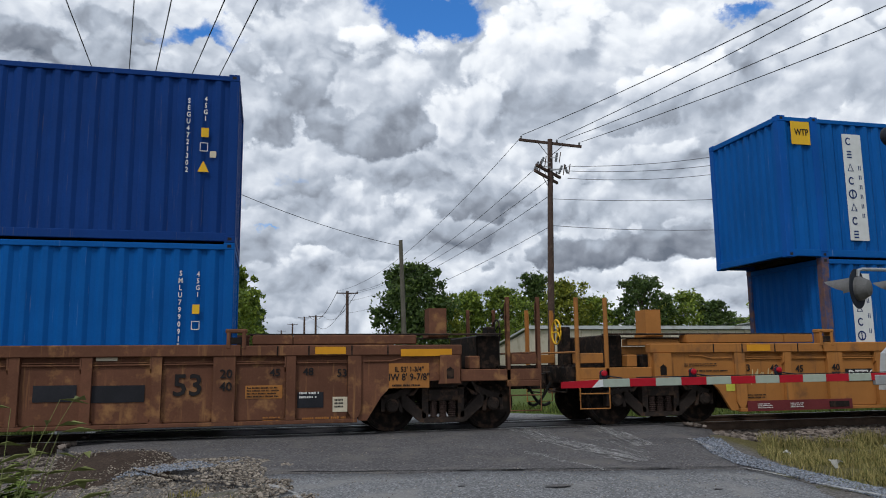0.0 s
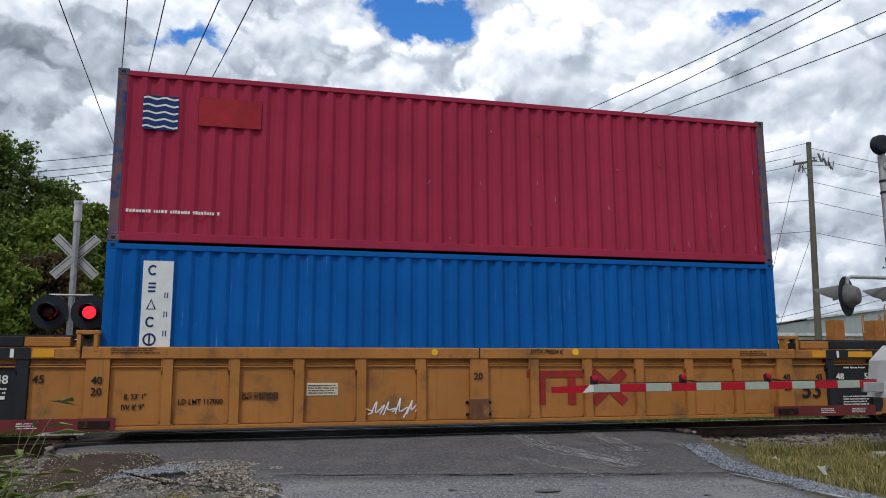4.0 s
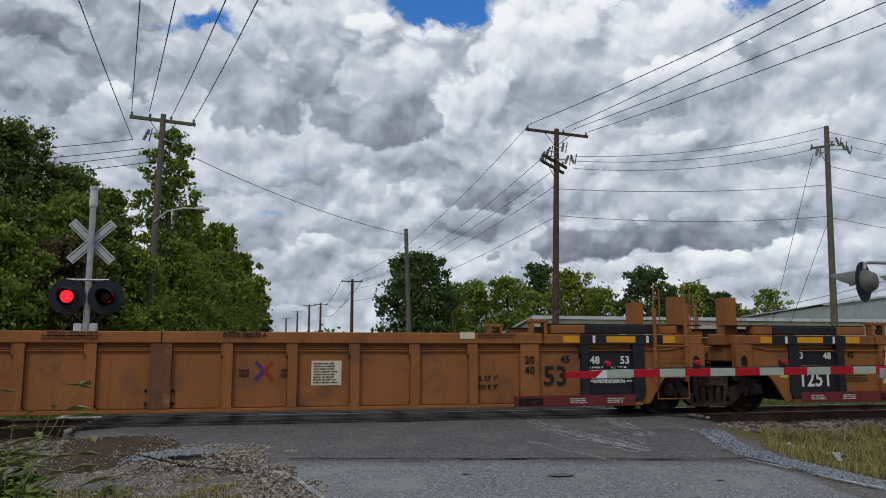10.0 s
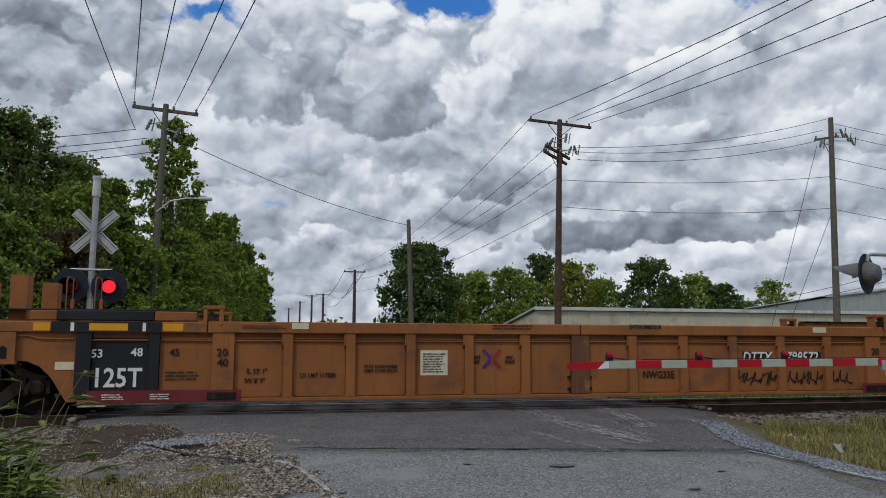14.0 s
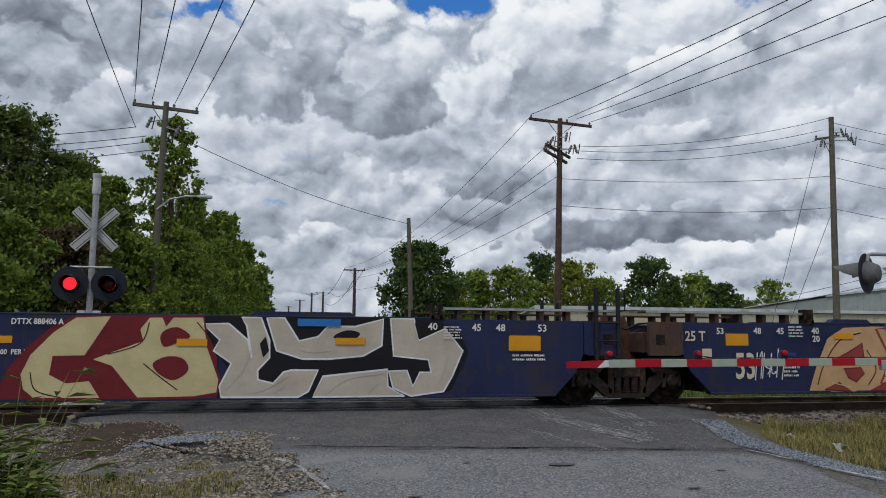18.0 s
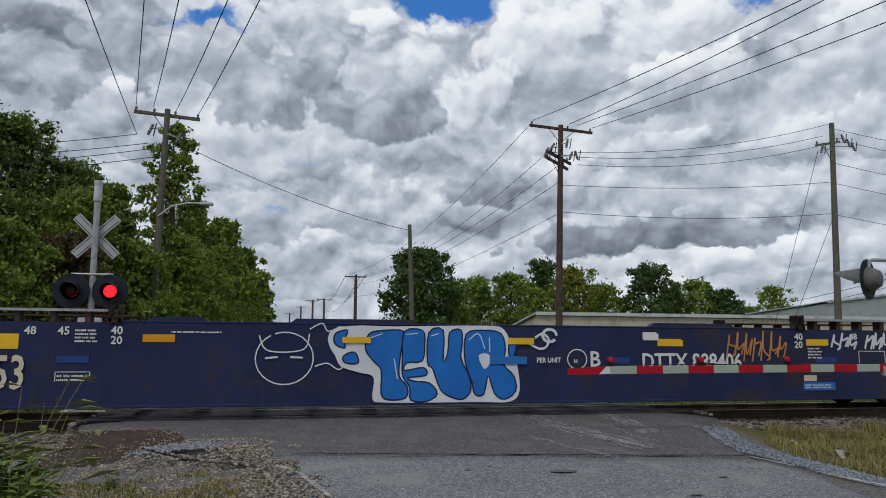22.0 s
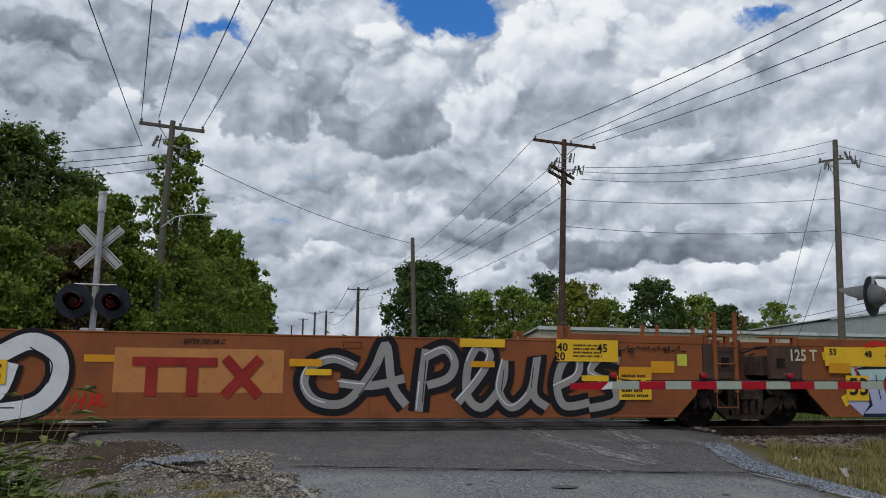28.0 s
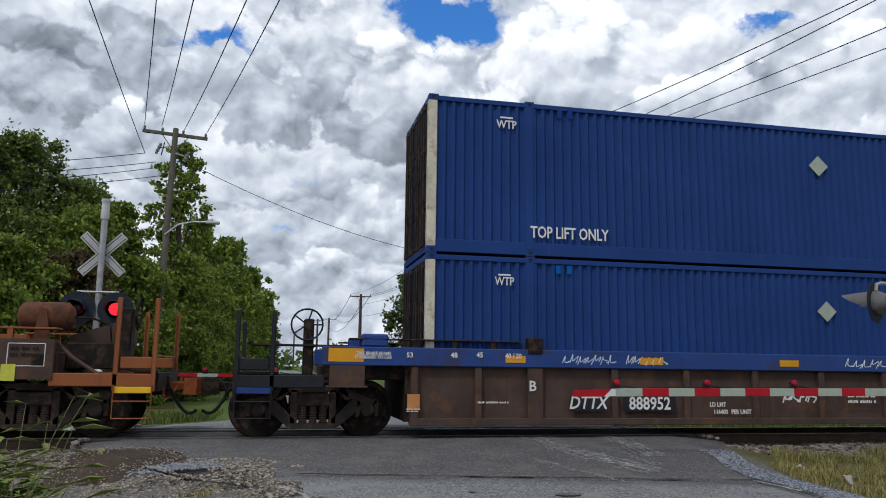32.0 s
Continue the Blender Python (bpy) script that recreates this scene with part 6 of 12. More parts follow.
# -- parts that all cars share
def ladder(u, x0, x1, material, z0=0.33, z1=1.95, hoops=True, rungs=(0.36, 0.74, 1.02, 1.30), y=-1.43):
    for x in (x0, x1):
        bm = bmesh.new()
        box(bm, x - 0.03, x + 0.03, y, y + 0.05, 0.62, z1, 0.008)
        part("ladder_stile", bm, material, u)
        if hoops:
            bm = bmesh.new()
            tube(bm, [(x - 0.02, y + 0.02, z1 - 0.1), (x - 0.01, y + 0.02, z1 + 0.38), (x + 0.02, y + 0.03, z1 + 0.42), (x + 0.10, y + 0.06, z1 + 0.42), (x + 0.13, y + 0.07, z1 + 0.36), (x + 0.14, y + 0.08, z1 - 0.45)], 0.013, 6)
            part("grab_hoop", bm, material, u)
    for z in rungs[1:]:
        bm = bmesh.new()
        tube(bm, [(x0, y, z), (x0, y - 0.05, z - 0.03), (x1, y - 0.05, z - 0.03), (x1, y, z)], 0.014, 6)
        part("rung", bm, material, u)
    bm = bmesh.new()
    tube(bm, [(x0, y, 0.70), (x0, y - 0.02, z0), (x1, y - 0.02, z0), (x1, y, 0.70)], 0.013, 6)
    part("step_stirrup", bm, material, u)


def bulk_post(u, x, y, material, z0=1.25, z1=2.2, w=0.25, d=0.3, cut=True):
    bm = bmesh.new()
    prism(bm, [(x - w / 2, z0), (x + w / 2, z0), (x + w / 2, z1), (x - w / 2, z1)], y - d / 2, y + d / 2)
    part("guide_post", bm, material, u)
    bm = bmesh.new()
    box(bm, x - w / 2 - 0.03, x + w / 2 + 0.03, y - d / 2 - 0.03, y + d / 2 + 0.03, z0 - 0.02, z0 + 0.06, 0.01)
    part("post_foot", bm, material, u)


def coupler(u, k, x, material):
    """Drawbar, knuckle, lift lever and air hose at the end of a car; k: +1 or -1."""
    bm = bmesh.new()
    box(bm, k * (x - 1.2), k * (x + 0.05), -0.2, 0.2, 0.66, 0.98, 0.02)
    part("draft_sill", bm, M_GRIME, u)
    bm = bmesh.new()
    box(bm, k * x, k * (x + 0.32), -0.09, 0.09, 0.72, 0.88, 0.02)
    prism(bm, [(k * (x + 0.28), -0.16), (k * (x + 0.5), -0.19), (k * (x + 0.58), -0.08), (k * (x + 0.5), 0.1), (k * (x + 0.28), 0.16)], 0.66, 0.94, "z")
    part("coupler_head", bm, material, u, "cast steel knuckle coupler")
    bm = bmesh.new()
    pts = []
    for i in range(11):
        a = i / 10
        pts.append((k * (x + 0.08 + 0.45 * a), -0.32 + 0.05 * math.sin(a * 3), 0.78 - 0.5 * math.sin(a * math.pi * 0.62) + 0.1 * a))
    tube(bm, pts, 0.028, 7)
    part("air_hose", bm, M_HOSE, u)
    bm = bmesh.new()
    tube(bm, [(k * (x + 0.1), -1.2, 0.80), (k * (x + 0.1), -1.15, 0.62), (k * (x + 0.1), -0.3, 0.62), (k * (x + 0.25), -0.12, 0.95)], 0.014, 5)
    part("uncoupling_lever", bm, material, u)


def end_platform(u, k, paint, x0=9.95, x1=11.42, hand=True, tall=2.3, deck=1.05, patch=None):
    """The coupler end: side beams, deck grating, stanchions, steps."""
    for sy in (-1, 1):
        bm = bmesh.new()
        box(bm, k * x0, k * (x1 - 0.02), sy * 1.36, sy * 1.24, deck - 0.20, deck, 0.012)
        part("side_beam", bm, paint, u)
        for x in (x1 - 0.56, x1):
            bm = bmesh.new()
            y = sy * 1.36
            box(bm, k * (x - 0.035), k * (x + 0.035), y, y - sy * 0.05, 0.75, tall - (0.0 if sy < 0 else 0.05), 0.006)
            box(bm, k * (x - 0.035), k * (x - 0.02), y, y - sy * 0.09, 0.75, tall - 0.1, 0.004)
            part("stanchion", bm, paint, u)
        bm = bmesh.new()
        y = sy * 1.40
        tube(bm, [(k * (x1 - 0.56), y, 0.85), (k * (x1 - 0.56), y, 0.34), (k * x1, y, 0.34), (k * x1, y, 0.85)], 0.014, 6)
        tube(bm, [(k * (x1 - 0.56), y, 0.60), (k * x1, y, 0.60)], 0.012, 6)
        part("step_rung", bm, paint, u)
        bm = bmesh.new()
        box(bm, k * (x1 - 0.56), k * x1, sy * 1.375, sy * 1.30, deck - 0.30, deck - 0.2, 0.008)
        part("step_board", bm, patch or paint, u)
        bm = bmesh.new()
        box(bm, k * (x1 - 0.5), k * (x1 - 0.02), sy * 1.33, sy * 1.05, deck + 0.08, deck + 0.26, 0.01)
        part("step_box", bm, paint, u)
    bm = bmesh.new()
    for i in range(9):
        y = -1.2 + i * 0.3
        box(bm, k * (x0 + 0.75), k * (x1 + 0.02), y - 0.1, y + 0.1, deck + 0.02, deck + 0.05)
    part("deck_grating", bm, M_GRIME, u)
    bm = bmesh.new()
    box(bm, k * (x1 - 0.04), k * (x1 + 0.06), -1.2, 1.2, deck - 0.28, deck + 0.02, 0.01)
    part("end_sill", bm, M_GRIME, u)
    bm = bmesh.new()
    tube(bm, [(k * (x1 - 0.02), -1.2, deck + 0.28), (k * (x1 - 0.02), 1.2, deck + 0.28)], 0.02, 6)
    part("hand_rail", bm, paint, u)
    coupler(u, k, x1 + 0.05, M_COUPLER if paint == M_ORANGE else M_GRIME)


def hand_brake(u, k, x, material, z=1.9, y=-0.35, r=0.28, side=False):
    bm = bmesh.new()
    box(bm, k * (x - 0.12), k * (x + 0.05), y - 0.16, y + 0.16, z - 0.95, z + 0.1, 0.02)
    part("brake_stand", bm, M_GRIME, u)
    bm = bmesh.new()
    n = 20
    at = (lambda d, c, e: (k * x + c, y - 0.06 - d, z + e)) if side else (lambda d, c, e: (k * (x + d), y + c, z + e))
    tube(bm, [at(0.12, r * math.cos(i * math.tau / n), r * math.sin(i * math.tau / n)) for i in range(n + 1)], 0.018, 6)
    for i in range(5):
        a = i * math.tau / 5
        tube(bm, [at(0.08, 0, 0), at(0.12, r * math.cos(a), r * math.sin(a))], 0.014, 5)
    part("brake_wheel", bm, material, u, "spoked hand brake wheel")


def air_tank(u, k, x, material, z=1.92, y=-0.6, r=0.23):
    bm = bmesh.new()
    lathe(bm, [(k * (x - 0.42), 0.05), (k * (x - 0.40), 0.15), (k * (x - 0.32), r), (k * (x + 0.32), r), (k * (x + 0.40), 0.15), (k * (x + 0.42), 0.05)], 16, (0, y, z), "x")
    part("air_tank", bm, M_BLACK if material == M_UMBER else material, u, "round steel air tank", smooth=True)
    bm = bmesh.new()
    prism(bm, [(k * (x - 0.12), 1.5), (k * (x + 0.14), 1.5), (k * (x + 0.05), z + 0.12), (k * (x - 0.05), z + 0.12)], y - r - 0.03, y - r)
    part("tank_bracket", bm, M_BLACK if material == M_UMBER else material, u)
    bm = bmesh.new()
    tube(bm, [(k * (x + 0.4), y, z), (k * (x + 0.7), y, z - 0.02), (k * (x + 0.95), y + 0.1, z - 0.12), (k * (x + 1.0), y + 0.1, 1.4)], 0.016, 5)
    part("air_pipe", bm, M_GRIME, u)


def patch(u, x, z, w, h, material, y=FACE, name="patch", t=0.004):
    bm = bmesh.new()
    box(bm, x - w / 2, x + w / 2, y - t, y + 0.002, z - h / 2, z + h / 2)
    return part(name, bm, material, u)


def fine_print(u, x, z, w, h, rows, material, y=FACE, seed=0):
    bm = bmesh.new()
    bars(bm, x, y - 0.003, z, w, h, rows, seed + int(x * 100) + rows)
    return tagged(part("small_print", bm, material, u), kind="stuff")


# -- ribbed well cars
RIBS = [i * 1.013 for i in range(1, 6)]


def ribbed_car(paint, ends, blacks, label, maroon=True, patches=M_AMBER, ladder_end=1, seed=1, post=True):
    """A ribbed well car, its middle at x = 0. ends: 'art' or 'cpl' for the -x and +x ends; blacks: whether the panels there are black."""
    u = thing("well_car", label, "railway car", "well cars of the train")
    xs = sorted([0.0] + [k * r for r in RIBS for k in (-1, 1)] + [k * v for v in (6.08, 7.12, 8.15) for k in (-1, 1)])
    for sy in (-1, 1):
        bm = bmesh.new()
        box(bm, -8.2, 8.2, sy * 1.27, sy * 1.24, 0.26, 1.30)
        wall = part("side_wall", bm, paint, u)
        bm = bmesh.new()
        box(bm, -8.2, 8.2, sy * 1.375, sy * 1.20, 0.215, 0.275, 0.008)
        part("bottom_chord", bm, paint, u)
        bm = bmesh.new()
        box(bm, -6.32, 6.32, sy * 1.39, sy * 1.19, 1.30, 1.485, 0.014)
        for k in (-1, 1):
            xe = 9.98 if ends[(k + 1) // 2] == "cpl" else 9.42
            box(bm, k * 6.34, k * xe, sy * 1.385, sy * 1.19, 1.30, 1.47, 0.014)
        part("side_sill", bm, paint, u)
        if sy > 0:
            bm = bmesh.new()
            for x in xs:
                box(bm, x - 0.08, x + 0.08, 1.27, 1.36, 0.27, 1.30)
            part("ribs_far_side", bm, paint, u)
            continue
        for x in xs:
            w = 0.34 if abs(abs(x) - 6.08) < 0.1 else 0.32 if x == 0 else 0.22 if abs(x) > 8 else 0.15
            m = M_BLACK if abs(x) > 7 and blacks[x > 0] else M_BROWN if x == 0 and paint == M_BUFF else paint
            bm = bmesh.new()
            zb = 0.28
            poly = [(x - w / 2, 1.30), (x - w / 2, zb + 0.12), (x - w / 2 * (0.35 if abs(x) > 8 else 1), zb), (x + w / 2 * (0.35 if abs(x) > 8 else 1), zb), (x + w / 2, zb + 0.12), (x + w / 2, 1.30)]
            prism(bm, poly, -1.372, -1.27)
            if w == 0.15:
                box(bm, x - 0.1, x + 0.1, -1.36, -1.27, 0.28, 0.31)
                prism(bm, [(-1.37, 1.30), (-1.37, 1.12), (-1.27, 1.02), (-1.27, 1.30)], x - 0.105, x - 0.08, "x")
            part("rib", bm, m, wall)
        for a, b in zip(xs, xs[1:]):
            wa = 0.17 if abs(abs(a) - 6.08) < 0.1 else 0.16 if a == 0 else 0.11 if abs(a) > 8 else 0.075
            wb = 0.17 if abs(abs(b) - 6.08) < 0.1 else 0.16 if b == 0 else 0.11 if abs(b) > 8 else 0.075
            mid = (a + b) / 2
            m = M_BLACK if abs(mid) > 7.2 and blacks[mid > 0] else paint
            bm = bmesh.new()
            x0, x1 = a + wa + 0.006, b - wb - 0.006
            c = 0.07
            prism(bm, [(x0, 1.20), (x0, 0.29 + c), (x0 + c * 0.5, 0.29), (x1 - c * 0.5, 0.29), (x1, 0.29 + c), (x1, 1.20)], -1.300, -1.271)
            box(bm, x0, x1, -1.335, -1.272, 1.205, 1.222, 0.004)
            part("panel", bm, m, wall)
        for k in (-1, 1):
            art = ends[(k + 1) // 2] == "art"
            blk = blacks[(k + 1) // 2]
            if maroon:
                bm = bmesh.new()
                x0, x1 = (6.40, 8.05) if blk else (6.28, 8.28)
                box(bm, k * 5.78, k * 8.06, -1.381, -1.372, 0.222, 0.41)
                part("maroon_stripe", bm, M_MAROON, u)
                for xx in (6.98, 7.68):
                    fine_print(u, k * xx, 0.315, 0.34, 0.10, 3, M_WHITE, -1.383, seed)
                bm = bmesh.new()
                box(bm, k * 6.30, k * 5.86, -1.40, -1.381, 0.26, 0.37, 0.006)
                part("jack_plate", bm, M_GRIME, u)
    boxpart("sill_joint", u, M_INK, (-0.008, 0.012, -1.394, -1.38, 1.302, 1.483), b=0.0)
    boxpart("splice_plate", u, M_BROWN, (-0.17, 0.17, -1.379, -1.372, 0.285, 0.62), b=0.003, label="brown bolted splice plate")
    for bx in (-0.2, 0.2):
        for bz in (0.36, 0.56):
            bm = bmesh.new()
            lathe(bm, [(-1.33, 0.028), (-1.30, 0.03)], 8, (bx, 0, bz))
            part("bolt", bm, M_GRIME, u)
    bm = bmesh.new()
    tube(bm, [(-8.2, -1.32, 1.185), (-4.0, -1.322, 1.175), (0, -1.32, 1.185), (4.0, -1.322, 1.175), (8.2, -1.32, 1.19)], 0.015, 6)
    part("train_pipe", bm, paint, u)
    # inside: floor, cross members, bulkheads
    bm = bmesh.new()
    for i in range(17):
        x = -8.0 + i
        box(bm, x - 0.12, x + 0.12, -1.24, 1.24, 0.235, 0.29)
    part("cross_members", bm, M_GRIME, u)
    for k in (-1, 1):
        art = ends[(k + 1) // 2] == "art"
        blk = blacks[(k + 1) // 2]
        bm = bmesh.new()
        box(bm, k * 8.2, k * 8.3, -1.24, 1.24, 0.26, 1.2)
        part("bulkhead", bm, M_GRIME, u)
        bm = bmesh.new()
        xe = 9.42 if art else 9.98
        box(bm, k * 8.25, k * xe, -1.05, 1.05, 0.98, 1.28, 0.02)
        part("end_structure", bm, M_GRIME if not art else paint, u)
        for sy in (-1, 1):
            bm = bmesh.new()
            y0, y1 = sy * 1.33, sy * 1.27
            prism(bm, [(k * 8.22, 1.30), (k * 8.22, 0.24), (k * 8.36, 0.24), (k * 8.46, 0.40), (k * 8.60, 0.62), (k * 8.76, 0.78), (k * 8.94, 0.86), (k * xe, 0.88), (k * xe, 1.30)], y0, y1)
            part("wheel_arch", bm, paint, u)
            bm = bmesh.new()
            px = 9.26 if art else 9.76
            w = 0.17
            prism(bm, [(k * (px - w), 1.30), (k * (px - w), 0.88), (k * (px - w - 0.02), 0.82), (k * (px + w + 0.02), 0.82), (k * (px + w), 0.88), (k * (px + w), 1.30)], sy * 1.42, sy * 1.33)
            part("jack_pad", bm, paint, u)
            # no opening is cut: a dark plate carries the hole's inner shade
            bm = bmesh.new()
            prism(bm, [(k * (px - 0.06), 0.90), (k * (px + 0.06), 0.90), (k * (px + 0.065), 1.05), (k * px, 1.10), (k * (px - 0.065), 1.05)], sy * 1.424, sy * 1.415)
            part("jack_hole", bm, M_GRIME, u)
            # raised box along the top of the end, with a step plate
            bm = bmesh.new()
            x1 = 8.95 if art else 9.2
            box(bm, k * 6.50, k * 7.14, sy * 1.33, sy * 1.05, 1.487, 1.635, 0.012)
            part("top_box", bm, paint, u)
            bm = bmesh.new()
            box(bm, k * (8.56 if blk else 7.15), k * x1, sy * 1.33, sy * 1.05, 1.487, 1.635, 0.012)
            part("top_box", bm, paint, u)
            if blk:
                bm = bmesh.new()
                box(bm, k * 7.15, k * 8.55, sy * 1.335, sy * 1.05, 1.487, 1.64, 0.012)
                part("black_top_box", bm, M_BLACK, u)
            bm = bmesh.new()
            box(bm, k * 6.45, k * (9.5 if art else 10.75), sy * 1.25, sy * 1.0, 1.64, 1.665, 0.006)
            part("walkway", bm, M_CAST if not art else M_BLACK, u)
            bm = bmesh.new()
            for xx in (6.13, 6.37):
                box(bm, k * (xx - 0.03), k * (xx + 0.03), sy * 1.40, sy * 1.22, 1.42, 1.70, 0.006)
            box(bm, k * 6.08, k * 6.42, sy * 1.40, sy * 1.22, 1.67, 1.735, 0.01)
            part("corner_guide", bm, paint, u)
            # dark filler in the guide; the shade inside is put into its colour
            bm = bmesh.new()
            box(bm, k * 6.16, k * 6.34, sy * 1.39, sy * 1.23, 1.50, 1.60)
            part("guide_shadow_block", bm, M_GRIME, u)
        # coloured pieces on the sill
        if blk:
            bm = bmesh.new()
            box(bm, k * 7.02, k * 8.62, -1.389, -1.385, 1.302, 1.468)
            part("black_sill_panel", bm, M_BLACK, u)
            for xx in (7.28, 8.32):
                patch(u, k * xx, 1.385, 0.05, 0.13, M_WHITE, -1.389, "white_tick")
            patch(u, k * 7.80, 1.385, 0.56, 0.11, M_AMBER, -1.389, "reflector")
            patch(u, k * 8.75, 1.385, 0.24, 0.12, M_AMBER, -1.387, "reflector")
            patch(u, k * 6.85, 1.385, 0.30, 0.12, M_AMBER, -1.387, "reflector")
        else:
            patch(u, k * 7.75, 1.385, 0.5, 0.12, M_AMBER, -1.387, "reflector")
            for xx in (6.9, 7.4, 8.1, 8.7):
                bm = bmesh.new()
                box(bm, k * (xx - 0.012), k * (xx + 0.012), -1.389, -1.38, 1.305, 1.465)
                part("sill_joint", bm, M_GRIME, u)
        if art:
            for y in (-0.85, 0.85):
                bulk_post(u, k * 9.22, y, paint)
                bm = bmesh.new()
                box(bm, k * 9.0, k * 9.5, y - 0.25, y + 0.25, 1.28, 1.5, 0.02)
                part("post_box", bm, paint, u)
            if k == ladder_end:
                ladder(u, k * 8.46, k * 9.08, paint)
            else:
                for xx in (8.5, 9.0):
                    bm = bmesh.new()
                    box(bm, k * (xx - 0.03), k * (xx + 0.03), 1.36, 1.42, 0.6, 1.95, 0.008)
                    tube(bm, [(k * xx, 1.39, 1.85), (k * xx, 1.39, 2.33), (k * (xx + 0.08), 1.36, 2.37), (k * (xx + 0.1), 1.34, 2.3), (k * (xx + 0.1), 1.33, 1.6)], 0.013, 6)
                    part("ladder_stile", bm, paint, u)
            bm = bmesh.new()
            prism(bm, [(k * 9.35, 0.80), (k * 9.80, 0.80), (k * 9.80, 0.95), (k * 9.55, 1.30), (k * 9.35, 1.30)], -0.3, 0.3)
            part("articulation_arm", bm, M_RUST, u)
            bm = bmesh.new()
            tube(bm, [(k * 9.3, -0.5, 1.22), (k * 9.5, -0.45, 1.08), (k * 9.77, -0.4, 1.05)], 0.025, 6)
            tube(bm, [(k * 9.3, 0.4, 1.3), (k * 9.5, 0.42, 1.2), (k * 9.77, 0.4, 1.16)], 0.02, 6)
            part("air_pipe", bm, M_HOSE, u)
        else:
            end_platform(u, k, paint, 9.95, 11.38, patch=paint)
            if post:
                bulk_post(u, k * 9.66, -0.75, paint, 1.62, 2.12, 0.31, 0.4)
            bm = bmesh.new()
            box(bm, k * 10.35, k * 10.78, -1.0, 1.0, 1.05, 1.64, 0.02)
            part("end_bulkhead", bm, M_GRIME, u)
            bm = bmesh.new()
            box(bm, k * 10.15, k * 10.35, -1.2, -0.9, 1.05, 1.28, 0.02)
            part("valve_box", bm, paint, u)
            hand_brake(u, k, 11.0, M_YELLOW if paint == M_TAN and k < 0 else M_GRIME, 1.75, 0.3, 0.24)
        bm = bmesh.new()
        tube(bm, [(k * 8.3, -1.345, 1.20), (k * 8.75, -1.345, 1.20), (k * 8.95, -1.345, 1.25), (k * 9.2, -1.345, 1.25)], 0.014, 5)
        part("brake_pipe", bm, paint, u)
    return u


